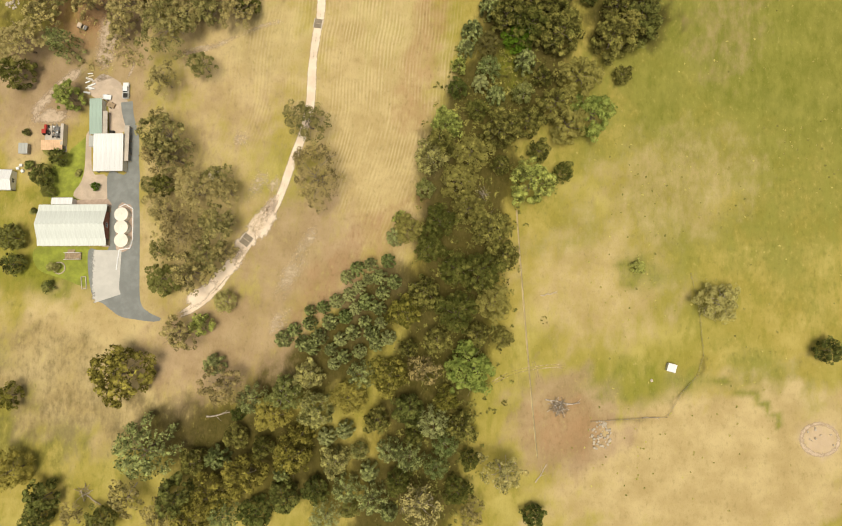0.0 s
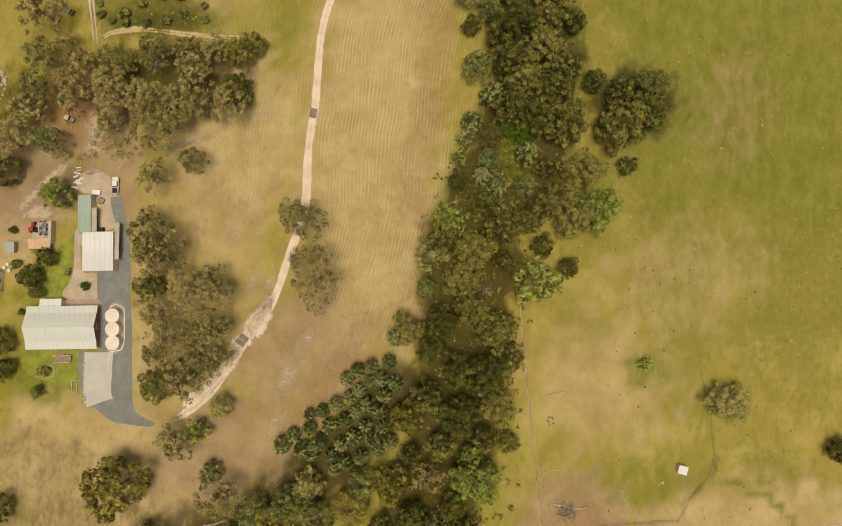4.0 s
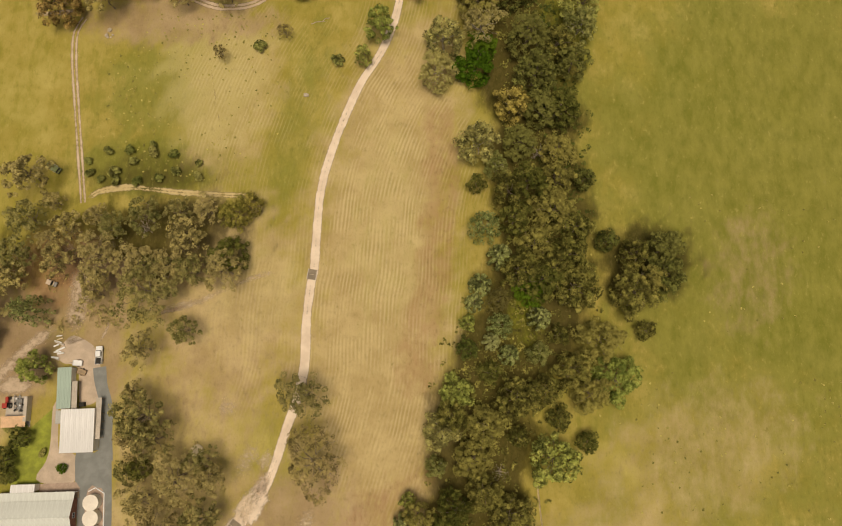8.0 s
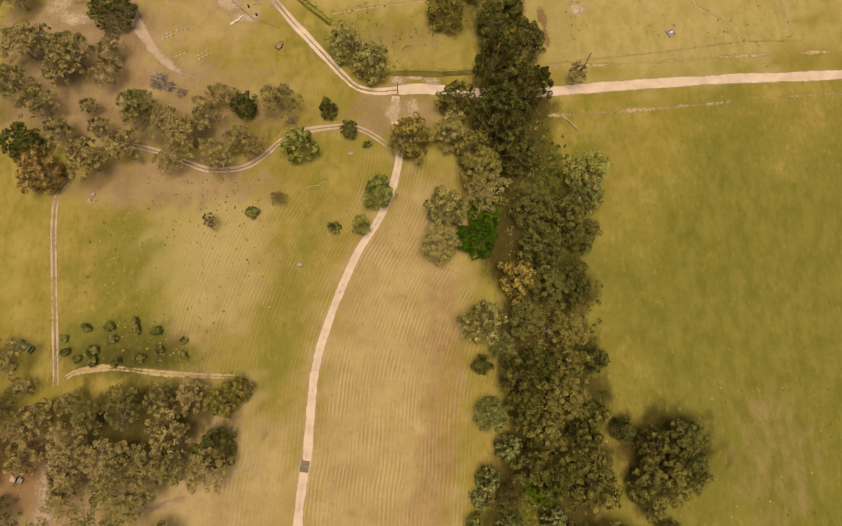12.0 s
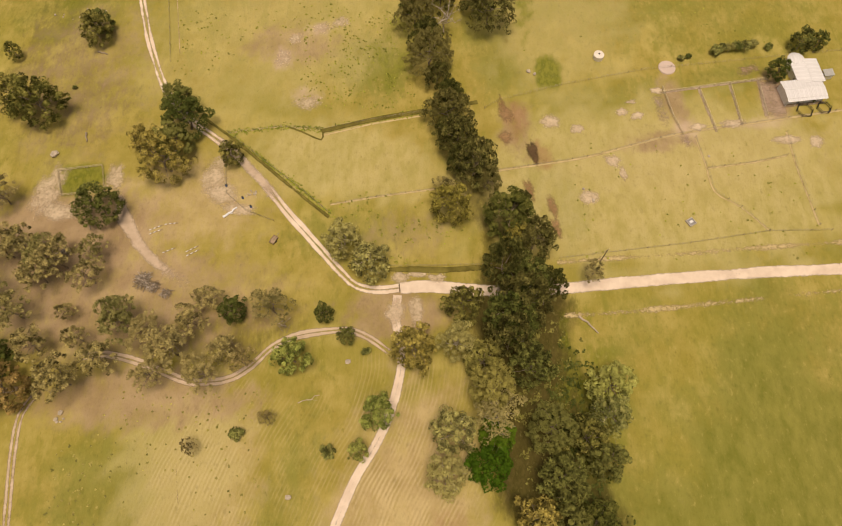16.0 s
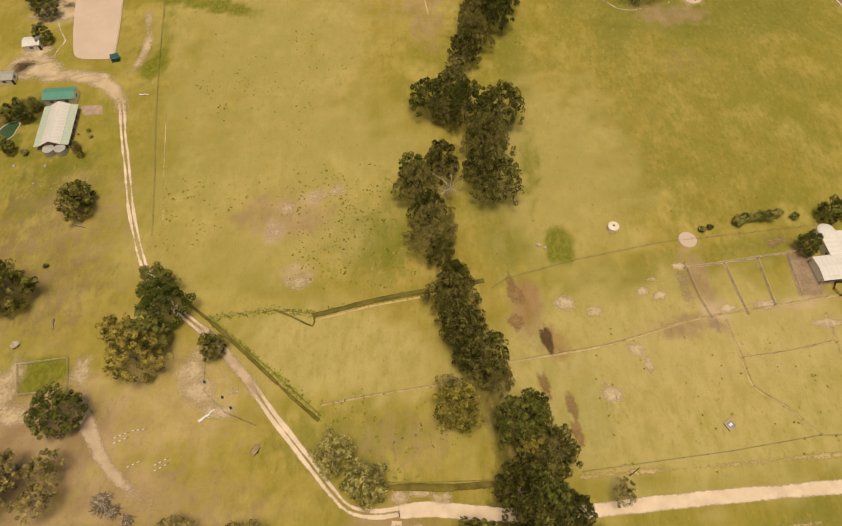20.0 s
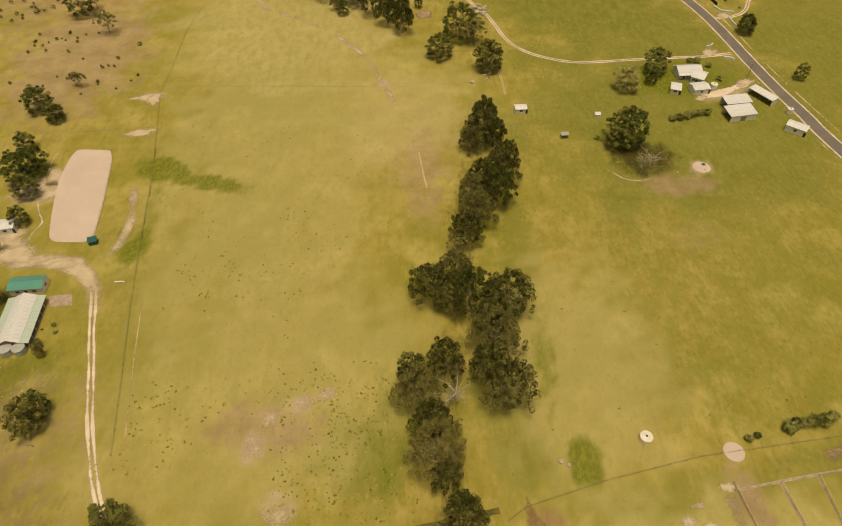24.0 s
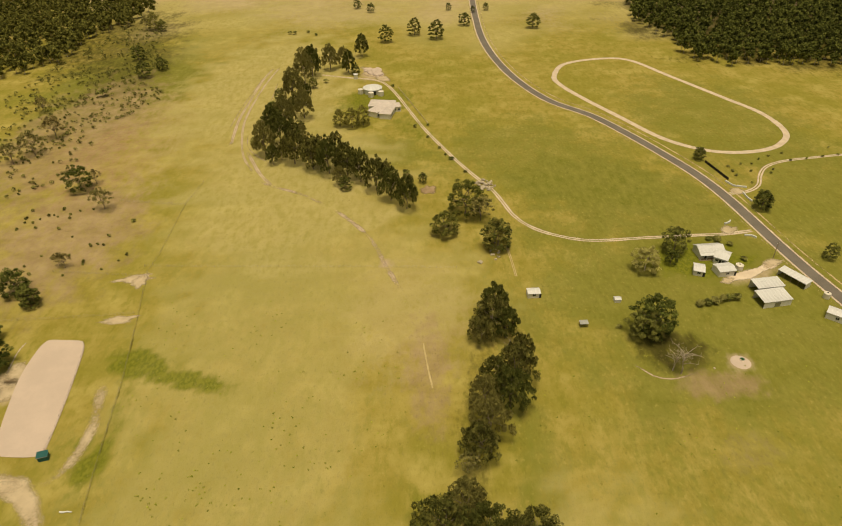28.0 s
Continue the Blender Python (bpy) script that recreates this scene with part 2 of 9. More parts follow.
def metal_roof(name, rgb, rib=0.25, rust=0.1):
    """Painted roof sheet: fine ribs in relief, streaks of weather down the slope."""
    n = Nodes(name)
    at = n.add("ShaderNodeTexCoord").outputs["Object"]
    w = n.wave()
    w.inputs["Scale"].default_value = 0.314 / rib
    n.put(w.inputs["Vector"], at)
    s = n.noise(0.8, 4, 0.6, at, stretch=(1.2, 0.15, 1))
    f = n.noise(5, 3, 0.6, at)
    c = n.mix(n.step(s, 0.35, 0.7), shade(rgb, 0.86), shade(rgb, 1.05))
    c = n.mix(n.math("MULTIPLY", n.step(f, 0.55, 0.8), rust), c, (0.30, 0.20, 0.12))
    c = n.mix(n.math("MULTIPLY", n.step(w.outputs["Fac"], 0.6, 0.95), 0.06), c, shade(rgb, 0.6))
    info = n.add("ShaderNodeObjectInfo").outputs["Random"]
    c = n.mix(n.math("MULTIPLY", info, 0.10), c, shade(rgb, 0.6))
    n.bump(w.outputs["Fac"], 0.18, 0.02)
    return n.done(c, 0.55, 0.0, 0.35)


M_GROUND = ground_material()
M_DIRT = lane_material("dirt_track", (0.64, 0.525, 0.42), (0.76, 0.645, 0.53), 0.12)
M_GRAVEL = lane_material("pale_gravel", (0.56, 0.455, 0.36), (0.68, 0.57, 0.465))
M_SOIL = lane_material("brown_soil", (0.30, 0.21, 0.13), (0.40, 0.29, 0.19))
M_SAND = lane_material("trodden_sand", (0.48, 0.375, 0.275), (0.60, 0.48, 0.365), 0.12, (0.15, 0.8), 0.95)
M_RUST = lane_material("rusty_bracken_soil", (0.26, 0.150, 0.075), (0.36, 0.23, 0.12), 0.3, (0.1, 0.95), 0.85)
M_PINK = lane_material("pink_pen_soil", (0.36, 0.265, 0.205), (0.46, 0.35, 0.27), 0.2, (0.2, 0.95), 0.85)
M_SCUFF = lane_material("scuffed_sand", (0.53, 0.425, 0.295), (0.65, 0.535, 0.385), 0.10, (0.15, 0.95), 0.92)
M_PALE_SEAL = lane_material("pale_worn_seal", (0.47, 0.46, 0.44), (0.55, 0.535, 0.51), 0.15, (0.3, 0.6))
M_STRAW = lane_material("worn_grass", (0.46, 0.365, 0.18), (0.56, 0.45, 0.25), 0.15)
M_BANK = lane_material("rank_grass_bank", (0.112, 0.098, 0.024), (0.205, 0.175, 0.046), 0.4, (0.2, 0.7))
M_PIT = lane_material("dark_dug_soil", (0.085, 0.055, 0.030), (0.150, 0.095, 0.050), 0.3, (0.2, 0.9), 0.9)
M_BITUMEN = plain("bitumen", (0.225, 0.240, 0.238), 0.9, vary=0.3, scale=0.8, dirt=(0.22, 0.19, 0.16), worn=0.5)
M_HIGHWAY = plain("worn_bitumen", (0.180, 0.160, 0.142), 0.9, vary=0.25, scale=0.3, dirt=(0.25, 0.21, 0.17), worn=0.5)
M_CONCRETE = plain("pale_concrete", (0.52, 0.47, 0.42), 0.85, vary=0.25, scale=1.0)
M_YARD = plain("yard_gravel", (0.53, 0.43, 0.345), 0.95, vary=0.3, scale=0.8, dirt=(0.38, 0.29, 0.2), worn=0.5)
M_PAVING = plain("pink_brick_paving", (0.44, 0.335, 0.275), 0.85, vary=0.35, scale=2.0)
M_LAWN = plain("mown_lawn", (0.26, 0.30, 0.045), 0.95, vary=0.5, scale=1.2, dirt=(0.30, 0.26, 0.08), worn=0.6)
M_ARENA = plain("raked_sand", (0.60, 0.49, 0.43), 0.95, vary=0.10, scale=0.3, dirt=(0.5, 0.39, 0.32), worn=0.2)
M_WHITE_ROOF = metal_roof("white_roof_sheet", (0.74, 0.75, 0.775), rust=0.05)
M_PALE_ROOF = metal_roof("pale_green_roof_sheet", (0.66, 0.70, 0.685), rust=0.05)
M_SAGE_ROOF = metal_roof("sage_green_roof_sheet", (0.50, 0.60, 0.54), rust=0.05)
M_SLAB = plain("dusty_slab", (0.25, 0.21, 0.16), 0.9, vary=0.3, scale=2)
M_GREEN_ROOF = metal_roof("green_roof_sheet", (0.36, 0.47, 0.42))
M_PINK_ROOF = plain("pale_tile_roof", (0.66, 0.59, 0.57), 0.8, vary=0.15, scale=1.2)
M_TEAL_ROOF = metal_roof("teal_roof_sheet", (0.09, 0.33, 0.28))
M_GREY_ROOF = metal_roof("grey_roof_sheet", (0.42, 0.43, 0.42), rust=0.3)
M_WALL = plain("cream_wall_boards", (0.80, 0.79, 0.76), 0.7, vary=0.12, worn=0.1)
M_TEAL_DARK = metal_roof("dark_teal_sheet", (0.012, 0.115, 0.120))
M_BRICK = plain("red_brick_wall", (0.34, 0.16, 0.11), 0.85, vary=0.35, scale=4)
M_DARK = plain("dark_opening", (0.03, 0.03, 0.03), 0.7)
M_GLASS = plain("window_glass", (0.05, 0.06, 0.07), 0.12, spec=0.6, worn=0.05)
M_WHITE = plain("white_paint", (0.75, 0.77, 0.80), 0.4, vary=0.08, worn=0.08)
M_TANK = plain("cream_tank", (0.78, 0.73, 0.66), 0.55, vary=0.12, worn=0.12)
M_GREYTANK = plain("grey_tank", (0.42, 0.44, 0.44), 0.5, vary=0.15)
M_POST = plain("grey_fence_timber", (0.34, 0.28, 0.20), 0.9, vary=0.4)
M_RAIL = plain("pale_rail_timber", (0.68, 0.58, 0.40), 0.85, vary=0.3, scale=2)
M_WIRE = plain("fence_wire", (0.40, 0.37, 0.32), 0.5, metal=0.7)
M_LOG = plain("bleached_timber", (0.50, 0.42, 0.33), 0.9, vary=0.4, scale=3)
M_DECK = plain("weathered_deck_boards", (0.36, 0.27, 0.18), 0.85, vary=0.4, scale=3)
M_STONE = plain("pale_fieldstone", (0.52, 0.45, 0.36), 0.95, vary=0.4, scale=2)
M_RED = plain("red_machine_paint", (0.42, 0.04, 0.03), 0.45)
M_ORANGE = plain("orange_sheet", (0.70, 0.47, 0.30), 0.6)
M_BLACK = plain("black_rubber", (0.025, 0.025, 0.025), 0.8)
M_STEEL = plain("bare_steel", (0.35, 0.35, 0.35), 0.45, metal=0.6)
M_BLUE = plain("blue_plastic", (0.05, 0.13, 0.35), 0.5)
M_WATER = plain("green_water", (0.035, 0.10, 0.045), 0.08, spec=0.5, vary=0.2)
M_TRUNK = bark("grey_bark", (0.26, 0.21, 0.15))
M_PALE_TRUNK = bark("pale_gum_bark", (0.52, 0.46, 0.38))
M_DEAD = bark("dead_wood", (0.45, 0.39, 0.33))
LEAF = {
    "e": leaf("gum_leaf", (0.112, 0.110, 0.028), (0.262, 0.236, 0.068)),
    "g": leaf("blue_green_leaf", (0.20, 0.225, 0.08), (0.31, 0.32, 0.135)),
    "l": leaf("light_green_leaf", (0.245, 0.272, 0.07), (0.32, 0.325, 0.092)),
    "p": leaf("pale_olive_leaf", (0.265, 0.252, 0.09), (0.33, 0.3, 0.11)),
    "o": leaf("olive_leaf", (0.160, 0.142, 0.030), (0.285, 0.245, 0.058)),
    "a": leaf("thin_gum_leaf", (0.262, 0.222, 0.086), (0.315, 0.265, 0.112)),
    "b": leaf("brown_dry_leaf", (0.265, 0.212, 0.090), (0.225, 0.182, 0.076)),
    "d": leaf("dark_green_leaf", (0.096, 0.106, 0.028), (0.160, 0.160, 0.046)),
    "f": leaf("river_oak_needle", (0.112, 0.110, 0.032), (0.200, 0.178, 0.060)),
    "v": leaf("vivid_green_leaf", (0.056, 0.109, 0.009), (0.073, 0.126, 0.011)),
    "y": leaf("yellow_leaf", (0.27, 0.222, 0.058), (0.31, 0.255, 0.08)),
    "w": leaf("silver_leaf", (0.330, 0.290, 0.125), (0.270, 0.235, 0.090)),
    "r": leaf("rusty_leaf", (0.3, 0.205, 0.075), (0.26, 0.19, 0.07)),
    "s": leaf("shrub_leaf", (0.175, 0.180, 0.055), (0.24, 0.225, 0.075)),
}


# ---- building blocks ----
def place(ob, parent=None, m=None):
    if parent is not None:
        ob.parent = parent
    if m is not None:
        ob.matrix_basis = m
    return ob


def thing(name, label, category, m=None, group="", kind=""):
    """A thing of several parts: an Empty at its base."""
    return tagged(place(new(name), None, m), label, category, group, kind)


def mesh_of(name, verts, faces, mat, smooth=False):
    me = bpy.data.meshes.new(name)
    me.from_pydata([tuple(v) for v in verts], [], [tuple(f) for f in faces])
    me.materials.append(mat)
    if smooth:
        me.shade_smooth()
    return me


def part(name, bm, mat, parent, label="", m=None, smooth=False):
    """Links a bmesh (or a mesh) as one mesh object under a thing or a part."""
    if isinstance(bm, bmesh.types.BMesh):
        me = bpy.data.meshes.new(name)
        bmesh.ops.recalc_face_normals(bm, faces=bm.faces[:])
        bm.to_mesh(me)
        bm.free()
        me.materials.append(mat)
        if smooth:
            me.shade_smooth()
    else:
        me = bm
    ob = place(new(name, me), parent, m)
    return tagged(ob, label)


def box(bm, x, y, z, sx, sy, sz, turn=0.0, bevel=0.0, top=1.0):
    """A block standing on z, with its top narrowed by the factor top and its edges bevelled."""
    r = bmesh.ops.create_cube(bm, size=1.0)
    vs = r["verts"]
    for v in vs:
        k = top if v.co.z > 0 else 1.0
        v.co = Vector((v.co.x * sx * k, v.co.y * sy * k, (v.co.z + 0.5) * sz))
    rot = Matrix.Rotation(radians(turn), 3, "Z")
    for v in vs:
        v.co = rot @ v.co + Vector((x, y, z))
    if bevel:
        es = list({e for v in vs for e in v.link_edges})
        bmesh.ops.bevel(bm, geom=es, offset=bevel, segments=1, affect="EDGES")
    return bm


def tube(bm, a, b, r0, r1=None, sides=8):
    """A tapered round bar from a to b."""
    r1 = r0 if r1 is None else r1
    a, b = Vector(a), Vector(b)
    q = (b - a).to_track_quat("Z", "Y")
    rings = []
    for p, r in ((a, r0), (b, r1)):
        rings.append([bm.verts.new(p + q @ Vector((r * math.cos(2 * math.pi * i / sides), r * math.sin(2 * math.pi * i / sides), 0))) for i in range(sides)])
    for i in range(sides):
        j = (i + 1) % sides
        bm.faces.new((rings[0][i], rings[0][j], rings[1][j], rings[1][i]))
    bm.faces.new(rings[0][::-1])
    bm.faces.new(rings[1])
    return bm


def polytube(bm, pts, radii, sides=6, join=None):
    """A round bar through several points, as one piece; join is a vertex of another piece that it is tied to."""
    rings = []
    for i, p in enumerate(pts):
        a, b = Vector(pts[max(0, i - 1)]), Vector(pts[min(len(pts) - 1, i + 1)])
        q = (b - a).to_track_quat("Z", "Y")
        rings.append([bm.verts.new(Vector(p) + q @ Vector((radii[i] * math.cos(2 * math.pi * k / sides), radii[i] * math.sin(2 * math.pi * k / sides), 0))) for k in range(sides)])
    for lo, hi in zip(rings, rings[1:]):
        for k in range(sides):
            j = (k + 1) % sides
            bm.faces.new((lo[k], lo[j], hi[j], hi[k]))
    bm.faces.new(rings[0][::-1])
    bm.faces.new(rings[-1])
    if join is not None:
        bm.faces.new((join, rings[0][0], rings[0][1]))
    return rings


def lathe(bm, profile, sides=24):
    """A round body from (radius, height) pairs."""
    rings = []
    for r, z in profile:
        if r < 1e-4:
            rings.append([bm.verts.new((0, 0, z))])
        else:
            rings.append([bm.verts.new((r * math.cos(2 * math.pi * i / sides), r * math.sin(2 * math.pi * i / sides), z)) for i in range(sides)])
    for lo, hi in zip(rings, rings[1:]):
        for i in range(sides):
            j = (i + 1) % sides
            q = [lo[i % len(lo)], lo[j % len(lo)], hi[j % len(hi)], hi[i % len(hi)]]
            q = [v for k, v in enumerate(q) if v not in q[:k]]
            if len(q) > 2:
                bm.faces.new(q)
    return bm


def smooth_line(points, step=2.0, closed=False):
    """A Catmull-Rom line through the points, with a point every step or so."""
    pts = [Vector((*p, 0)) for p in points]
    n = len(pts)
    out = []
    spans = n if closed else n - 1
    for i in range(spans):
        if closed:
            p0, p1, p2, p3 = (pts[(i + k - 1) % n] for k in range(4))
        else:
            p1, p2 = pts[i], pts[i + 1]
            p0 = pts[i - 1] if i else p1 * 2 - p2
            p3 = pts[i + 2] if i + 2 < n else p2 * 2 - p1
        m = max(2, int((p2 - p1).length / step))
        for k in range(m):
            t = k / m
            out.append(0.5 * ((2 * p1) + (p2 - p0) * t + (2 * p0 - 5 * p1 + 4 * p2 - p3) * t * t + (3 * p1 - p0 - 3 * p2 + p3) * t ** 3))
    if not closed:
        out.append(pts[-1])
    return out


PLAIN_WAY = (0.0, 0.55, 0.95, 1.0, 0.85, 1.0, 0.95, 0.55, 0.0)
RUTTED = (0.0, 0.30, 0.95, 0.9, 0.12, 0.9, 0.95, 0.30, 0.0)
FAINT = (0.0, 0.25, 0.5, 0.6, 0.5, 0.6, 0.5, 0.25, 0.0)
HARD = (1.0,) * 9


def way(name, points, width, mat, label, category="track", bare=PLAIN_WAY, z=0.02, closed=False, wander=0.12, kind="structure", crown=0.0, ends=0.0, uneven=0.0):
    """A strip of road or track along a line, with weights across it that let its edge fray."""
    line = smooth_line(points, 2.0, closed)
    n = len(line)
    verts, faces, w = [], [], []
    across = len(bare)
    for i, p in enumerate(line):
        a = line[(i - 1) % n] if closed or i else p
        b = line[(i + 1) % n] if closed or i < n - 1 else p
        d = (b - a).normalized()
        side = Vector((d.y, -d.x, 0))
        k = 1 + wander * noise.noise(p * 0.15)
        for j in range(across):
            u = 2 * j / (across - 1) - 1
            q = p + side * (u * width * 0.5 * k)
            verts.append((q.x, q.y, z + crown * (1 - u * u)))
            fade = min(1.0, i * 2.0 / ends, (n - 1 - i) * 2.0 / ends) if ends > 0 else min(1.0, i * 2.0 / -ends) if ends else 1.0
            w.append(bare[j] * fade + uneven * noise.noise(Vector((q.x * 0.09, q.y * 0.09, 7.0))) * (bare[j] > 0))
    rows = n if closed else n - 1
    for i in range(rows):
        for j in range(across - 1):
            o, o2 = i * across + j, ((i + 1) % n) * across + j
            faces.append((o, o + 1, o2 + 1, o2))
    me = mesh_of(name, verts, faces, mat)
    at = me.attributes.new("bare", "FLOAT", "POINT")
    at.data.foreach_set("value", w)
    return tagged(new(name, me), label, category, "", kind)


def area(name, outline, mat, label, category, z=0.03, round_off=True, kind="structure", thick=0.0):
    """A flat area inside an outline, with rounded corners and, if thick, an edge."""
    line = smooth_line(outline, 1.0, True) if round_off else [Vector((*p, 0)) for p in outline]
    bm = bmesh.new()
    vs = [bm.verts.new((p.x, p.y, z)) for p in line]
    f = bm.faces.new(vs)
    if f.normal.z < 0 or f.calc_area() == 0:
        f.normal_update()
    if thick:
        r = bmesh.ops.extrude_face_region(bm, geom=[f])
        bmesh.ops.translate(bm, verts=[v for v in r["geom"] if isinstance(v, bmesh.types.BMVert)], vec=(0, 0, -thick))
    bmesh.ops.triangulate(bm, faces=[g for g in bm.faces if len(g.verts) > 4])
    me = bpy.data.meshes.new(name)
    bmesh.ops.recalc_face_normals(bm, faces=bm.faces[:])
    bm.to_mesh(me)
    bm.free()
    me.materials.append(mat)
    ob = new(name, me)
    if me.polygons[0].normal.z < 0 and not thick:
        me.flip_normals()
    return tagged(ob, label, category, "", kind)


SOFT = (0.0, 0.16, 0.38, 0.55, 0.6, 0.55, 0.38, 0.16, 0.0)


SCUFFS = []


def scuff(x, y, rx, ry, turn, mat, label="bare patch worn into the grass", name="bare_patch", full=0.9, category="bare ground"):
    """A bare patch: a fan whose weight falls to its edge, where it frays into the grass."""
    SCUFFS.append(name)
    z = 0.042 + 0.004 * (len(SCUFFS) % 9)
    verts, faces, w = [(x, y, z)], [], [full]
    c, s = math.cos(radians(turn)), math.sin(radians(turn))
    for k in range(1, 5):
        for i in range(20):
            a = 2 * math.pi * i / 20
            q = k / 4 * (1 + 0.45 * noise.noise(Vector((x + 1.3 * math.cos(a), y + 1.3 * math.sin(a), 3))) + 0.22 * noise.noise(Vector((x + 3.5 * math.cos(a), 3.5 * math.sin(a) - y, 8))))
            u, v = q * rx * math.cos(a), q * ry * math.sin(a)
            verts.append((x + u * c - v * s, y + u * s + v * c, z))
            w.append(full * (1, 0.85, 0.5, 0.0)[k - 1])
            j = (i + 1) % 20
            b = 1 + (k - 1) * 20
            if k == 1:
                faces.append((0, 1 + i, 1 + j))
            else:
                faces.append((b - 20 + i, b + i, b + j, b - 20 + j))
    me = mesh_of(name, verts, faces, mat)
    at = me.attributes.new("bare", "FLOAT", "POINT")
    at.data.foreach_set("value", w)
    return tagged(new(name, me), label, category, "", "structure")


# ---- the ground ----
def spaced(lo, hi, fine, far):
    """Coordinates: even between lo and hi, then ever wider out to far."""
    inner = list(np.arange(lo, hi + 0.1, fine))
    out, d, x = [], fine, hi
    while x < far:
        d *= 1.35
        x += d
        out.append(x)
    low, d, x = [], fine, lo
    while x > -far:
        d *= 1.35
        x -= d
        low.append(x)
    return np.array(low[::-1] + inner + out)


GX, GY = np.meshgrid(spaced(-330, 330, 3.0, 4800), spaced(-90, 960, 3.0, 4800))
COVER = {k: np.zeros(GX.shape) for k in ("green", "dry", "sand", "shade_litter", "vivid", "earth", "furrow", "rust", "pale")}


def ripple(x, y, size, seed):
    """A soft noise between -1 and 1 over the plan."""
    rs = np.random.RandomState(seed)
    v = 0
    for k in range(6):
        a, f, ph = rs.uniform(0, 2 * math.pi), (1.0 + 0.55 * k) / size, rs.uniform(0, 6.28)
        v = v + np.sin(2 * math.pi * f * (x * math.cos(a) + y * math.sin(a)) + ph + 1.3 * np.sin(3.1 * f * (y * math.cos(a) - x * math.sin(a)))) / (1 + 0.4 * k)
    return v / 2.6


def patch(kind, x, y, rx, ry, turn=0.0, w=1.0, soft=0.8):
    """Lays a patch of one cover over the plan, with an uneven, soft edge."""
    c, s = math.cos(radians(turn)), math.sin(radians(turn))
    u, v = (GX - x) * c + (GY - y) * s, (GY - y) * c - (GX - x) * s
    d = np.sqrt((u / rx) ** 2 + (v / ry) ** 2) + 0.30 * ripple(GX, GY, max(6.0, 0.7 * min(rx, ry)), int(abs(x * 7 + y * 3)) + 5)
    COVER[kind] = np.maximum(COVER[kind], w * np.clip((1 + soft / 2 - d) / soft, 0, 1))


def band(kind, points, width, w=1.0, soft=0.6):
    """The same along a line."""
    best = np.full(GX.shape, 1e9)
    for (ax, ay), (bx, by) in zip(points, points[1:]):
        dx, dy = bx - ax, by - ay
        t = np.clip(((GX - ax) * dx + (GY - ay) * dy) / (dx * dx + dy * dy), 0, 1)
        best = np.minimum(best, np.hypot(GX - ax - t * dx, GY - ay - t * dy))
    d = best / (width / 2) + 0.25 * ripple(GX, GY, width, int(width * 31) + len(points))
    COVER[kind] = np.maximum(COVER[kind], w * np.clip((1 + soft / 2 - d) / soft, 0, 1))


# West scrub, yard and south-west; litter here is also painted shade under the gums
patch("dry", -70, 30, 22, 46, 5, 0.62)
patch("shade_litter", -72, 26, 14, 34, 5, 0.36)
patch("earth", -62, 62, 24, 28, 0, 0.4)
patch("pale", -52, 78, 16, 16, 0, 0.5)
patch("dry", -60, 75, 22, 32, 0, 0.8)
patch("dry", -95, -22, 40, 26, 0, 0.8)
patch("earth", -60, -15, 26, 16, 20, 0.8)
patch("earth", -38, 12, 20, 22, -30, 0.75)
patch("rust", -22, 12, 9, 30, -42, 0.5)
patch("rust", -112, 85, 9, 12, 0, 0.8)
patch("shade_litter", -82, 93, 30, 14, 8, 0.75)
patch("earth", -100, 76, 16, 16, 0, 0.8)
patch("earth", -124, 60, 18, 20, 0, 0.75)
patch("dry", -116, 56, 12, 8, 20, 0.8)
patch("shade_litter", -126, 80, 14, 20, 0, 0.6)
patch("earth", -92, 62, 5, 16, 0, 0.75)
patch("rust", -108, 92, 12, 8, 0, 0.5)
patch("shade_litter", -120, 62, 16, 12, 0, 0.7)
patch("vivid", -113, 30, 9, 16, 0, 0.6)
patch("vivid", -112, 4, 14, 9, 0, 0.66)
patch("vivid", -131, 15, 10, 24, 0, 0.5)
patch("dry", -123, 45, 10, 12, 0, 0.8)
patch("dry", -86, 4, 6, 24, 0, 0.7)
# Hay paddock beside the track
patch("dry", -18, 70, 22, 75, 0, 0.85)
patch("dry", -12, 125, 20, 45, -8, 0.72)
patch("furrow", -14, 95, 24, 72, -4, 1.0)
patch("furrow", -52, 70, 12, 26, 0, 0.5)
patch("pale", -15, 100, 14, 38, 0, 0.5)
# West paddock
patch("green", -85, 135, 30, 28, 0, 0.35)
patch("pale", -68, 145, 18, 26, 0, 0.7)
patch("earth", -75, 160, 30, 6, 5, 0.6)
patch("shade_litter", -85, 112, 22, 6, 0, 0.6)
patch("green", -42, 130, 8, 40, -12, 0.5)
# Tree belt floor: leaf litter, with the shade between the crowns put into its colour
band("shade_litter", [(-6, -70), (2, -30), (9, 10), (12, 50), (26, 72)], 27, 0.85)
band("shade_litter", [(26, 72), (30, 100), (28, 130), (24, 160), (20, 190)], 28, 0.85)
band("shade_litter", [(20, 190), (14, 215), (5, 240), (1, 258)], 10, 0.55)
patch("shade_litter", 58, 88, 16, 12, 0, 0.8)
patch("shade_litter", -50, -45, 40, 14, -10, 0.8)
patch("vivid", 38, 165, 10, 26, 0, 0.5)
patch("vivid", 24, 72, 6, 12, 0, 0.55)
band("rust", [(-8, 55), (-2, 80), (0, 105), (0, 130)], 12, 0.5)
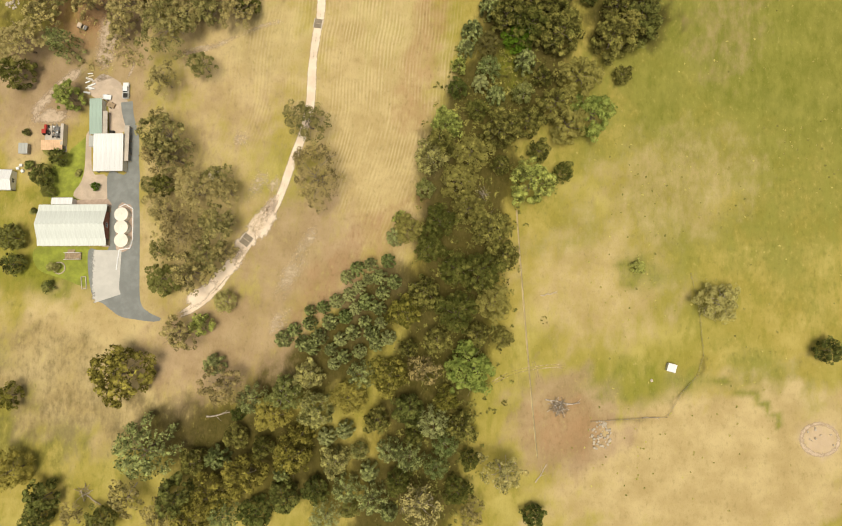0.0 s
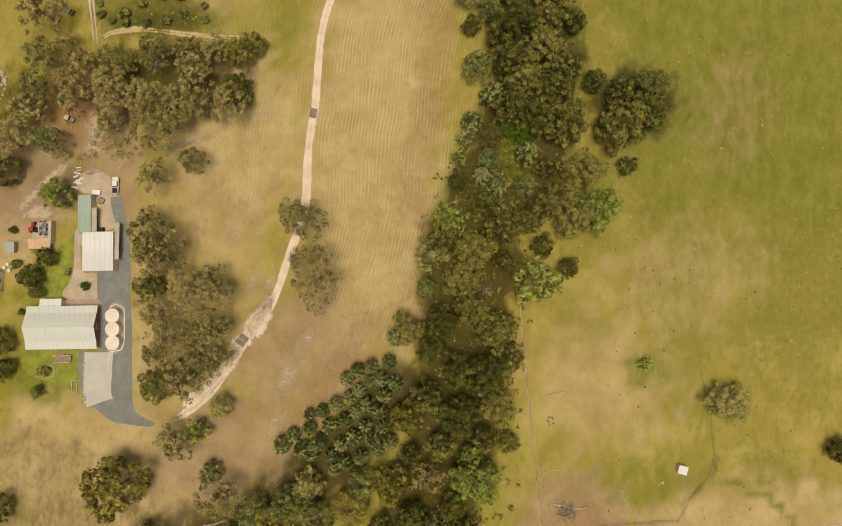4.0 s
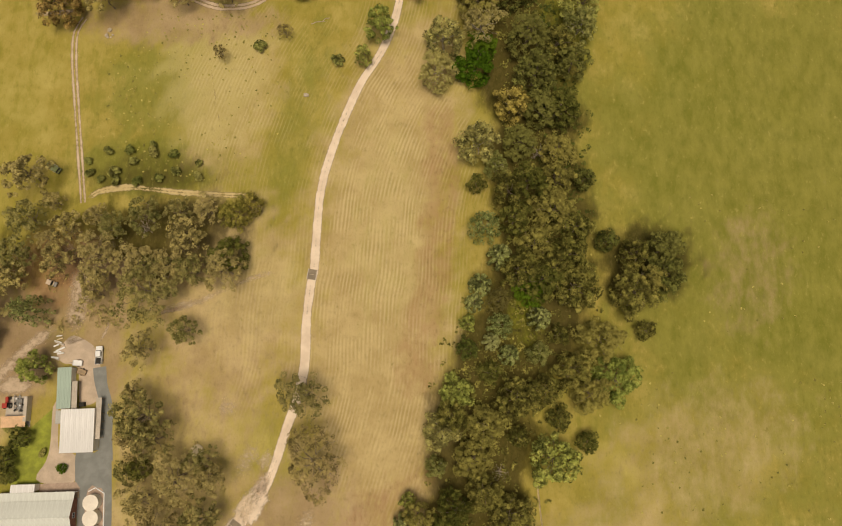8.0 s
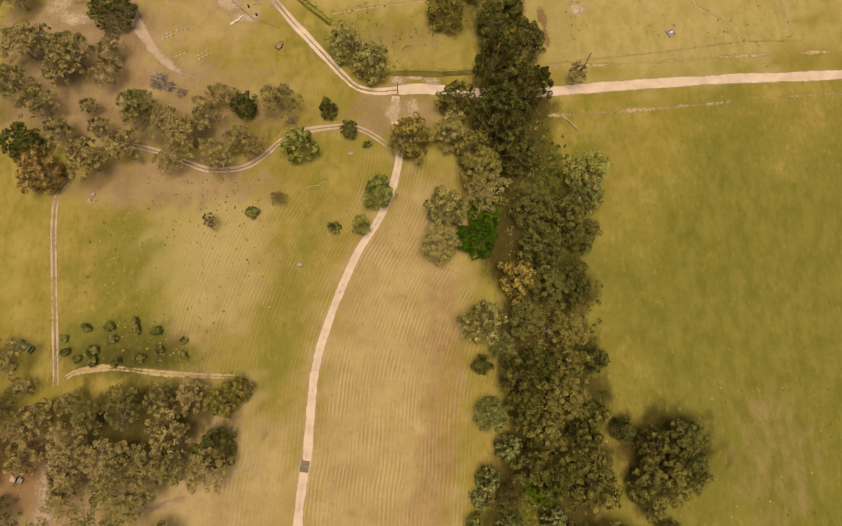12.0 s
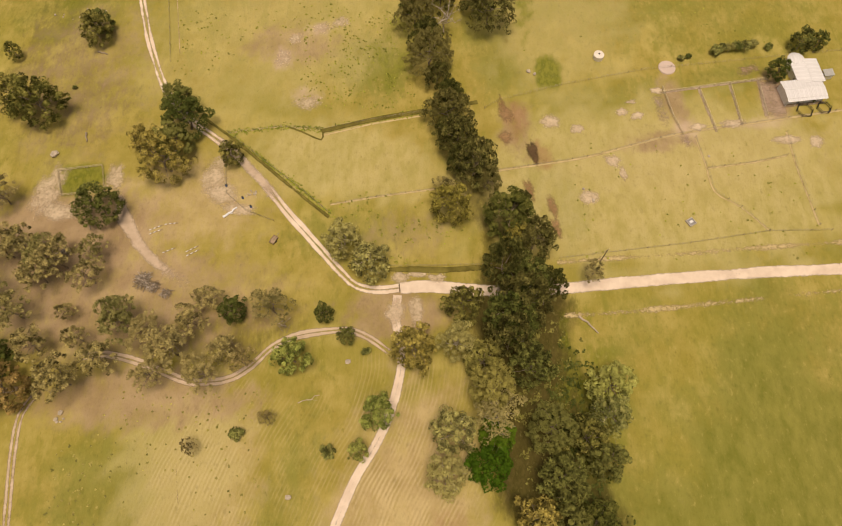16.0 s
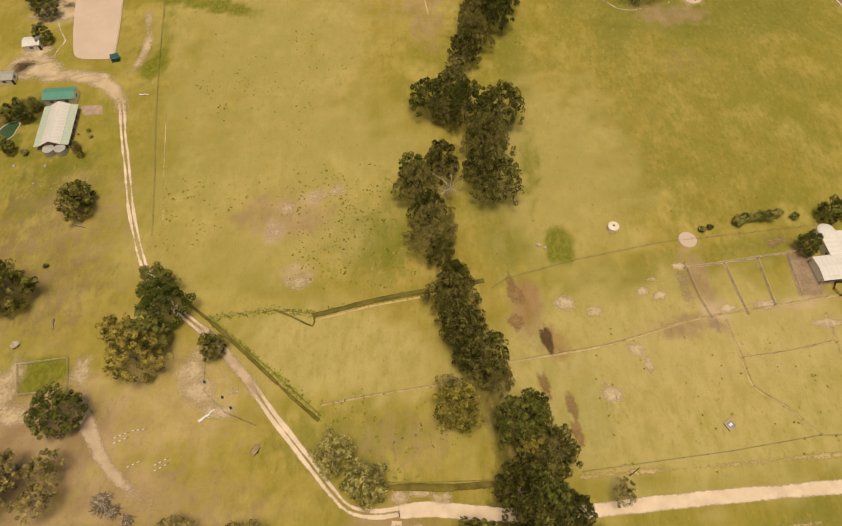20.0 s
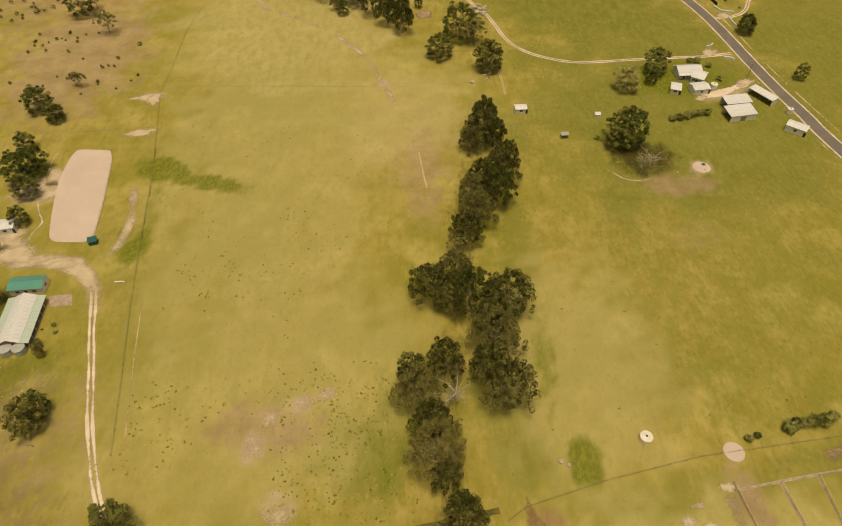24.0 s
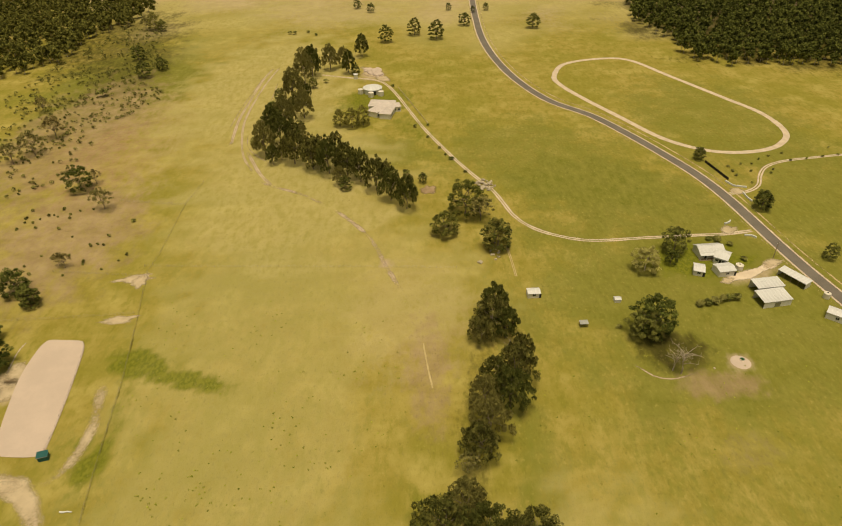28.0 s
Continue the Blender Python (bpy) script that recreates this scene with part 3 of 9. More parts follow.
# East paddock
patch("green", 95, 60, 60, 60, 0, 0.62)
patch("green", 110, 110, 75, 85, 0, 0.85)
patch("dry", 50, 5, 26, 20, 0, 0.6)
patch("dry", 70, 35, 34, 20, 20, 0.46)
patch("dry", 85, -45, 50, 24, 10, 0.95)
patch("earth", 42, -34, 18, 16, 0, 0.85)
patch("earth", 88, 85, 14, 22, -10, 0.4)
patch("vivid", 62, 10, 8, 7, 0, 0.62)
patch("vivid", 62, -22, 20, 8, 0, 0.5)
patch("green", 100, -20, 18, 8, -25, 0.62)
patch("green", 45, 20, 14, 12, 0, 0.5)
patch("sand", 113.6, -36.3, 6, 5, 0, 0.7)
# Crossing and the camp west of it
patch("earth", -14, 186, 16, 9, 0, 0.7)
# litter of the camp, darkened for the shade under its trees
patch("shade_litter", -85, 182, 46, 10, 0, 0.5)
patch("earth", -90, 190, 50, 18, 0, 0.6)
patch("shade_litter", -124, 196, 22, 16, 0, 0.5)
patch("earth", -110, 212, 28, 16, 0, 0.8)
patch("dry", -105, 200, 34, 30, 0, 0.6)
patch("dry", -75, 222, 26, 18, 0, 0.6)
patch("shade_litter", -117, 258, 20, 16, 0, 0.42)
patch("vivid", -110.5, 230, 8, 6, 5, 0.95)
# Creek paddocks
patch("green", -28, 210, 20, 10, 0, 0.55)
patch("pale", -30, 236, 30, 14, -12, 0.9)
patch("earth", -12, 211, 16, 9, 0, 0.45)
patch("pale", 42, 248, 16, 10, 0, 0.7)
patch("earth", 24, 248, 6, 13, 0, 0.6)
patch("green", 20, 274, 10, 14, 0, 0.6)
patch("green", -18, 268, 10, 12, 0, 0.6)
patch("pale", 72, 228, 62, 30, 5, 1.0)
patch("dry", 80, 238, 50, 16, 5, 0.5)
patch("green", 70, 262, 44, 8, 8, 0.5)
patch("pale", -65, 400, 50, 120, 0, 0.6)
patch("pale", -70, 280, 40, 40, 0, 0.5)
patch("green", 115, 430, 85, 90, 0, 0.72)
patch("green", 90, 520, 60, 40, -30, 0.8)
patch("green", 210, 480, 60, 120, 0, 0.7)
patch("vivid", 36.3, 271.5, 4.0, 7, -20, 0.85)
patch("rust", 24, 252, 4, 9, 0, 0.75)
patch("rust", 31, 238, 3, 6, 10, 0.75)
patch("earth", 76, 258, 4, 14, 8, 0.75)
patch("sand", 78, 248, 4, 5, 30, 0.7)
patch("earth", 70, 243, 14, 4, 10, 0.66)
patch("earth", 110, 262, 6, 10, 0, 0.75)
patch("sand", 104, 250, 12, 2.5, 8, 0.62)
patch("green", 30, 222, 5, 20, 15, 0.6)
patch("earth", -50, 283, 18, 10, 0, 0.6)
patch("sand", -53, 277, 4, 5, 0, 0.62)
patch("sand", -40, 290, 6, 3, 0, 0.62)
patch("sand", -44, 262, 6, 3, 0, 0.62)
patch("green", -25, 275, 14, 14, 0, 0.62)
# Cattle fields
# shade along the creek trees, laid in as dark litter
band("shade_litter", [(0, 260), (0, 300), (10, 335), (8, 365), (16, 400), (20, 425)], 11, 0.36)
band("green", [(14, 285), (24, 315), (30, 350), (24, 380)], 16, 0.55)
patch("green", 90, 330, 60, 60, 0, 0.45)
patch("green", -75, 335, 50, 60, 0, 0.42)
patch("dry", -10, 420, 30, 40, 0, 0.5)
patch("earth", -4, 390, 9, 34, 0, 0.55)
patch("vivid", -106, 395.5, 13, 7, -20, 0.95)
patch("vivid", -86, 387, 18, 5, -18, 0.8)
patch("vivid", -112, 360, 9, 5, 0, 0.5)
patch("vivid", -105, 352, 6, 9, -30, 0.8)
patch("vivid", -104, 372, 3.5, 24, 6, 0.5)
patch("green", -130, 300, 26, 18, 0, 0.5)
patch("sand", -148, 385, 12, 8, 20, 0.7)
patch("sand", -20, 454, 2.4, 4, 0, 0.85)
patch("earth", 95, 380, 16, 7, 0, 0.66)
patch("earth", 92, 352, 14, 9, 20, 0.36)
patch("sand", 105.3, 390.3, 4.5, 3.6, 0, 0.85)
# dark ground under the lone trees, their shade included
patch("shade_litter", 84, 397, 14, 12, 0, 0.7)
patch("vivid", 116, 453, 24, 16, 0, 0.78)
patch("vivid", -30, 652, 24, 20, 0, 0.62)
patch("vivid", -10, 600, 12, 30, 25, 0.5)
patch("sand", 132, 440, 12, 4, 20, 0.66)
# Northern fields and hill foot
patch("green", 60, 560, 60, 60, -20, 0.6)
patch("green", 180, 600, 60, 90, 0, 0.6)
patch("green", -30, 560, 40, 30, 0, 0.6)
patch("vivid", -38, 640, 24, 24, 0, 0.6)
patch("pale", -90, 600, 40, 120, 0, 0.62)
patch("green", -75, 430, 45, 60, 0, 0.42)
patch("dry", -175, 590, 40, 90, 0, 0.5)
patch("green", -215, 690, 60, 110, 0, 0.75)
patch("shade_litter", -222, 720, 34, 80, 0, 0.5)
patch("earth", -205, 640, 30, 60, 0, 0.5)
patch("dry", -170, 500, 34, 60, 0, 0.5)
patch("shade_litter", -260, 800, 60, 110, 0, 0.55)
patch("shade_litter", 330, 830, 130, 130, 0, 0.9)
patch("sand", -38, 700, 8, 14, 0, 0.75)
# far sunlit fields: their brightness is painted with pale and sand cover
patch("pale", 0, 1150, 700, 330, 0, 1.0)
patch("sand", -90, 900, 80, 60, 0, 0.4)
patch("sand", 0, 1160, 700, 270, 0, 0.62)
patch("earth", 109, 259, 3.5, 8, 3, 0.85)
patch("green", 96, 270, 16, 4, 8, 0.6)
patch("vivid", -143, 318, 12, 14, 0, 0.5)
patch("vivid", -125, 305, 10, 6, 20, 0.55)
patch("shade_litter", -143, 330, 10, 6, 0, 0.8)
patch("shade_litter", -152, 318, 8, 12, 0, 0.6)
patch("green", 60, 300, 40, 20, 0, 0.5)
patch("vivid", -14, 284, 7, 14, 10, 0.5)
patch("vivid", 16, 300, 5, 14, 0, 0.42)
patch("vivid", -8, 335, 5, 10, 0, 0.45)
patch("vivid", 24, 345, 4, 18, -5, 0.42)
band("shade_litter", [(-40, -24), (-26, -17), (-11, 2)], 18, 0.9)
# these broad litter patches carry some corner darkening of the lens
patch("shade_litter", -112, -32, 34, 24, 0, 0.42)
patch("green", -112, -32, 34, 24, 0, 0.6)
patch("earth", -118, 270, 26, 40, 0, 0.45)
patch("shade_litter", -128, 278, 18, 36, 0, 0.40)
patch("shade_litter", -118, 205, 30, 30, 0, 0.46)
band("vivid", [(79.7, -17.0), (77.0, -21.5), (84.5, -21.5), (94.0, -23.5), (99.9, -28.1), (102.2, -32.7)], 3.4, 0.62)
band("shade_litter", [(80.7, -13.5), (79.7, -19.2), (75.4, -23.6), (70.2, -31.2), (54.2, -33.2)], 2.6, 0.5)
patch("rust", 41, -36, 12, 10, 0, 0.6)
patch("vivid", 113, 452, 20, 12, 0, 0.9)
patch("vivid", -32, 645, 22, 26, 0, 0.8)
patch("pale", -70, 520, 60, 90, 0, 0.8)
patch("pale", -110, 680, 60, 130, 0, 0.9)
patch("pale", -30, 440, 60, 50, 0, 0.6)
patch("pale", 60, 232, 54, 24, 5, 0.9)
patch("pale", 40, 300, 30, 50, 0, 0.6)
patch("pale", -45, 300, 45, 50, 0, 0.6)
patch("earth", -168, 480, 36, 60, 0, 0.62)
patch("earth", -215, 600, 44, 110, 0, 0.6)
patch("rust", -185, 560, 30, 60, 0, 0.42)
patch("vivid", 36, 270, 4.5, 6, 20, 0.9)
patch("vivid", -18, 273, 9, 12, 0, 0.55)
patch("vivid", 30, 303, 4, 20, -3, 0.55)
patch("green", 38, 222, 6, 16, 10, 0.7)
patch("green", -85, 116, 22, 9, 0, 1.0)
patch("shade_litter", -85, 116, 20, 7, 0, 0.46)
patch("green", -86, 138, 18, 18, 0, 0.62)
patch("dry", -62, 140, 16, 34, -6, 0.56)
patch("furrow", -58, 140, 18, 36, -6, 0.55)
patch("earth", -84, 164, 30, 8, 4, 0.7)
patch("pale", -20, 236, 18, 12, -8, 0.8)
patch("pale", -45, 236, 14, 12, -40, 0.6)


TRACK_LINE = [(-75.0, -8.2), (-71.4, -6.2), (-67.2, -3.2), (-63.0, 0.5), (-58.9, 6.8), (-55.2, 12.9), (-51.4, 18.7), (-47.6, 24.0), (-44.5, 31.7), (-42.0, 40.4), (-39.6, 47.9), (-37.5, 58.0), (-37.4, 70.7), (-36.6, 81.0), (-35.8, 85.6), (-35.4, 96.6), (-34.7, 107.8), (-32.7, 117.6), (-28.6, 130.2), (-23.7, 142.2), (-18.5, 150.9), (-15.4, 158.0), (-13.3, 165.0), (-12.2, 171.4), (-12.6, 178.3), (-13.8, 184.0), (-13.4, 191.7)]


def lay_ground():
    rows, cols = GX.shape
    verts = np.stack([GX.ravel(), GY.ravel(), np.zeros(GX.size)], 1)
    i = np.arange(rows - 1)[:, None] * cols + np.arange(cols - 1)[None, :]
    faces = np.stack([i, i + 1, i + cols + 1, i + cols], -1).reshape(-1, 4)
    me = bpy.data.meshes.new("ground")
    me.from_pydata(verts.tolist(), [], faces.tolist())
    for name, keys in (("cover_a", ("green", "dry", "sand")), ("cover_b", ("shade_litter", "vivid", "earth")), ("cover_c", ("furrow", "rust", "pale"))):
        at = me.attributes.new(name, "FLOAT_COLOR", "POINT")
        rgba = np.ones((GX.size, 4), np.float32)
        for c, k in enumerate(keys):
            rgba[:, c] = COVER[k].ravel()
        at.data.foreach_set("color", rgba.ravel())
    off = np.full(GX.shape, 1e9)
    for (ax, ay), (bx, by) in zip(TRACK_LINE, TRACK_LINE[1:]):
        dx, dy = bx - ax, by - ay
        t = np.clip(((GX - ax) * dx + (GY - ay) * dy) / (dx * dx + dy * dy), 0, 1)
        off = np.minimum(off, np.hypot(GX - ax - t * dx, GY - ay - t * dy))
    at = me.attributes.new("off_track", "FLOAT", "POINT")
    at.data.foreach_set("value", off.ravel().astype(np.float32))
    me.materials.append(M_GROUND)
    return tagged(new("ground", me), "olive-yellow pasture with dry, bare and green patches", "ground", "", "structure")


lay_ground()


# ---- trees ----
def sprays(centres, radii, per, size, rng, flat=0.85, under=0.25, hang=False, lift=0.15):
    """Leaf sprays: small three-cornered leaves set round many clumps, facing outwards, as vertex and face arrays."""
    n = len(centres) * per
    c = np.repeat(np.array(centres), per, 0)
    r = np.repeat(np.array(radii), per)
    d = rng.normal(size=(n, 3))
    d /= np.linalg.norm(d, axis=1)[:, None]
    low = d[:, 2] < -under
    d[low, 2] *= -0.6
    d /= np.linalg.norm(d, axis=1)[:, None]
    p = c + d * (r * rng.uniform(0.72, 1.10, n))[:, None] * np.array([1, 1, flat])
    nrm = d + rng.normal(size=(n, 3)) * 0.30 + np.array([0, 0, lift])
    nrm /= np.linalg.norm(nrm, axis=1)[:, None]
    a = np.cross(nrm, rng.normal(size=(n, 3)))
    a /= np.linalg.norm(a, axis=1)[:, None]
    if lift < 1:
        a = a * 0.75 + d * np.array([1, 1, 0.4]) * 0.75
        a /= np.linalg.norm(a, axis=1)[:, None]
        nrm -= a * np.sum(nrm * a, 1)[:, None]
        nrm /= np.linalg.norm(nrm, axis=1)[:, None]
    if hang:
        a = np.array([0, 0, 1.0]) + rng.normal(size=(n, 3)) * 0.35
        a /= np.linalg.norm(a, axis=1)[:, None]
        nrm = np.cross(a, np.cross(nrm, a))
        nrm /= np.linalg.norm(nrm, axis=1)[:, None]
    b = np.cross(nrm, a)
    s = size * rng.uniform(0.6, 1.4, n)[:, None]
    k = rng.uniform(0.35, 0.6, n)[:, None] if hang else rng.uniform(0.55, 0.9, n)[:, None]
    v = np.stack([p - a * s * 0.8 - b * s * k, p + a * s - nrm * s * 0.3, p - a * s * 0.8 + b * s * k], 1).reshape(-1, 3)
    f = np.arange(n * 3).reshape(-1, 3)
    return v, f


OCTA_V = np.array([(1, 0, 0), (0, 1, 0), (-1, 0, 0), (0, -1, 0), (0, 0, 1), (0, 0, -1)], float)
OCTA_F = np.array([(0, 1, 4), (1, 2, 4), (2, 3, 4), (3, 0, 4), (1, 0, 5), (2, 1, 5), (3, 2, 5), (0, 3, 5)])


def crown_mesh(name, mat, centres, radii, per, size, rng, core=0.6, flat=0.85, under=0.25, hang=False):
    v, f = sprays(centres, radii, per, size, rng, flat, under, hang)
    verts, faces = v.tolist(), f.tolist()
    if core:
        for c, r in zip(centres, radii):
            o = len(verts)
            verts += (np.array(c) + OCTA_V * r * core).tolist()
            faces += (OCTA_F + o).tolist()
    me = bpy.data.meshes.new(name)
    me.from_pydata(verts, [], faces)
    me.materials.append(mat)
    return me


def wood_mesh(name, mat, h, r, limbs, rng, fork=0.4, reach=0.75, twigs=0, top=0.72):
    """A tapered, slightly bent trunk with limbs that fork from it."""
    bm = bmesh.new()
    pts = [Vector((0, 0, -0.1))]
    for k in range(1, 5):
        pts.append(Vector((rng.uniform(-1, 1) * r * 0.08 * k, rng.uniform(-1, 1) * r * 0.08 * k, h * 0.8 * k / 4)))
    w = 0.035 * h * 0.6 + 0.05
    stem = polytube(bm, pts, [w * (1 - 0.22 * k) for k in range(5)], 7)
    for i in range(limbs):
        a = 2 * math.pi * (i + rng.uniform(-0.3, 0.3)) / limbs
        z = h * rng.uniform(fork * 0.7, top * 0.7)
        base = pts[0].lerp(pts[4], z / (h * 0.8))
        base.z = z
        near = stem[min(4, max(0, round(z / (h * 0.2))))]
        tip = Vector((math.cos(a) * r * reach * rng.uniform(0.7, 1.0), math.sin(a) * r * reach * rng.uniform(0.7, 1.0), min(h * top, z + h * rng.uniform(0.06, 0.2) * top / 0.7)))
        mid = base.lerp(tip, 0.5) + Vector((rng.uniform(-0.06, 0.06) * r, rng.uniform(-0.06, 0.06) * r, 0.04 * h))
        limb = polytube(bm, (base, mid, tip), (w * 0.42, w * 0.27, w * 0.08), 5, near[i % 7])
        for k in range(twigs):
            ring = limb[1 if k % 2 else 2]
            start = mid if k % 2 else tip
            e = start + Vector((rng.uniform(-1, 1), rng.uniform(-1, 1), rng.uniform(0.1, 0.8))) * r * 0.28
            polytube(bm, (start, e), (w * 0.12, w * 0.04), 4, ring[k % 5])
    me = bpy.data.meshes.new(name)
    bm.to_mesh(me)
    bm.free()
    me.materials.append(mat)
    return me


def clumps(form, r, h, rng, many=1.0):
    """Centres and sizes of the leaf clumps of a crown."""
    cs, rs = [], []
    if form == "broad":
        n = int(44 * many)
        turn = rng.uniform(0, 6.28)
        for i in range(n):
            a, q = i * 2.4 + rng.uniform(-0.4, 0.4), math.sqrt((i + 0.5) / n)
            lift = math.sqrt(max(0.0, 1 - q * q))
            k = 1 + 0.16 * math.sin(3 * a + turn) + 0.1 * math.sin(5 * a)
            z = h * (0.22 + 0.64 * lift * rng.uniform(0.60, 1.14))
            cs.append((q * r * 0.88 * k * math.cos(a), q * r * 0.88 * k * math.sin(a), z))
            rs.append(r * rng.uniform(0.10, 0.25) / math.sqrt(many))
        for i in range(int(14 * many)):
            a = i * 0.45 + rng.uniform(-0.2, 0.2)
            cs.append((r * 0.68 * math.cos(a), r * 0.68 * math.sin(a), h * rng.uniform(0.12, 0.30)))
            rs.append(r * rng.uniform(0.13, 0.22) / math.sqrt(many))
    elif form == "sparse":
        n = int(74 * many)
        for i in range(n):
            a, q = rng.uniform(0, 2 * math.pi), math.sqrt(rng.uniform(0, 1))
            z = h * (0.38 + 0.50 * math.sqrt(max(0.0, 1 - q * q)) * rng.uniform(0.5, 1.05))
            k = 1 + 0.22 * math.sin(2 * a + h) + 0.14 * math.sin(5 * a)
            cs.append((q * r * 0.9 * k * math.cos(a), q * r * 0.9 * k * math.sin(a), z))
            rs.append(r * rng.uniform(0.09, 0.175) / math.sqrt(many))
    elif form == "young":
        for k in range(7):
            z = h * (0.10 + 0.82 * k / 6)
            q = r * 0.90 * math.sqrt(1 - (0.97 * k / 6) ** 2)
            m = (7, 8, 8, 8, 7, 6, 2)[k]
            for i in range(m):
                a = 2 * math.pi * (i + rng.uniform(-0.2, 0.2)) / m + k * 0.7
                for u in (0.6, 1.0) if 1 < k < 6 else (1.0,):
                    cs.append((u * q * math.cos(a), u * q * math.sin(a), z + (0.04 * (1 - u) + rng.uniform(-0.02, 0.02)) * h))
                    rs.append(r * rng.uniform(0.14, 0.20))
    elif form == "oak":
        n = int(78 * many)
        turn = rng.uniform(0, 6.28)
        for i in range(n):
            u = ((i + 0.5) / n) ** 0.85
            a = i * 2.4 + rng.uniform(-0.4, 0.4)
            k = 1 + 0.13 * math.sin(2 * a + turn) + 0.09 * math.sin(5 * a + turn)
            q = r * k * 1.0 * math.sqrt(max(0.03, 1 - (0.98 * u) ** 2.4)) * math.sqrt(rng.uniform(0.25, 1.0))
            cs.append((q * math.cos(a), q * math.sin(a), h * (0.20 + 0.70 * u * rng.uniform(0.80, 1.12))))
            rs.append(r * rng.uniform(0.10, 0.19) / math.sqrt(many))
    else:
        n = 14
        for i in range(n):
            a, q = rng.uniform(0, 2 * math.pi), math.sqrt(rng.uniform(0, 1))
            cs.append((q * r * 0.7 * math.cos(a), q * r * 0.7 * math.sin(a), h * (0.3 + 0.42 * math.sqrt(max(0.0, 1 - q * q)) * rng.uniform(0.5, 1.1))))
            rs.append(r * rng.uniform(0.26, 0.42))
    return cs, rs


# form, radius, height, sprays a clump, spray size, limbs, bark, label
TREE_KINDS = {
    "e": ("broad", 6.5, 15.0, 80, 0.29, 7, M_TRUNK, "olive-brown gum tree with a broad clumped crown"),
    "l": ("broad", 6.5, 14.0, 70, 0.30, 7, M_TRUNK, "light green tree with a full rounded crown"),
    "p": ("broad", 6.5, 14.0, 62, 0.30, 7, M_PALE_TRUNK, "pale olive gum tree with a loose crown"),
    "o": ("broad", 6.5, 14.0, 66, 0.30, 7, M_TRUNK, "olive-yellow tree with a dense rounded crown"),
    "d": ("broad", 5.0, 11.0, 64, 0.26, 6, M_TRUNK, "dark green tree with a dense crown"),
    "v": ("broad", 5.0, 9.0, 64, 0.26, 5, M_TRUNK, "vivid green leafy tree"),
    "y": ("broad", 6.0, 13.0, 62, 0.29, 7, M_TRUNK, "tree with yellowing autumn leaves"),
    "r": ("broad", 6.0, 13.0, 62, 0.29, 7, M_TRUNK, "tree with rusty brown leaves"),
    "b": ("sparse", 6.5, 13.0, 38, 0.25, 9, M_TRUNK, "dry brown gum tree with a thin see-through crown"),
    "a": ("sparse", 6.5, 13.5, 46, 0.26, 9, M_TRUNK, "olive gum tree with a loose see-through crown"),
    "w": ("sparse", 6.5, 13.0, 26, 0.25, 9, M_DEAD, "silvery half-bare tree with pale branches"),
    "g": ("young", 2.6, 5.4, 26, 0.22, 4, M_TRUNK, "young blue-green tree with a pointed crown"),
    "f": ("oak", 5.5, 13.0, 74, 0.32, 6, M_TRUNK, "tall dark river oak on the creek bank"),
    "x": ("bare", 5.0, 11.0, 0, 0.3, 11, M_DEAD, "bare dead tree with pale grey branches"),
    "s": ("shrub", 1.8, 2.4, 60, 0.19, 3, M_TRUNK, "low rounded green shrub"),
    "h": ("shrub", 1.8, 2.6, 64, 0.19, 3, M_TRUNK, "dark green hedge shrub along the fence"),
}
PROTO = {}
VARIANTS = {"e": 4, "a": 4, "f": 4, "d": 3, "b": 3, "g": 3, "s": 3}


def plant(kind, x, y, r, h, rng):
    form, r0, h0, per, size, limbs, wood, label = TREE_KINDS[kind]
    big = r > 1.35 * r0
    if big:
        r0, h0 = r0 * 1.7, h0 * 1.7
    k = (kind, big, int(rng.randint(VARIANTS.get(kind, 2))))
    m = Matrix.LocRotScale((x, y, 0), Euler((0, 0, rng.uniform(0, 6.28))), (r / r0, r / r0, h / h0))
    if k in PROTO:
        return copy_thing(PROTO[k], m @ Matrix.Diagonal((*[1 / s for s in PROTO[k].scale], 1)))
    seed = np.random.RandomState(100 + ord(kind) * 7 + k[2] + 50 * big)
    small = form == "shrub"
    what = {"f": "river_oak", "d": "wattle_tree", "g": "young_tree", "b": "dry_tree", "w": "silver_tree", "x": "dead_tree"}.get(kind, "shrub" if small else "gum_tree")
    t = thing(what, label, "shrub" if small else "tree", m, "shrubs" if small else "trees of the valley")
    part("trunk", wood_mesh("trunk", wood, h0, r0, limbs, seed, 0.12 if small else 0.38, 0.95 if form == "bare" else 0.75, {"sparse": 5, "bare": 6}.get(form, 1), 0.95 if form == "bare" else 0.72), wood, t)
    PROTO[k] = t
    if form == "bare":
        return t
    cs, rs = clumps(form, r0, h0, seed, 2.2 if big else 1.0)
    part("crown", crown_mesh("crown", LEAF[{"h": "s"}.get(kind, kind)], cs, rs, per, size, seed, 0.45 if small else 0.0, 0.8 if form != "oak" else 1.5, 0.25, form == "oak"), None, t)
    PROTO[k] = t
    return t


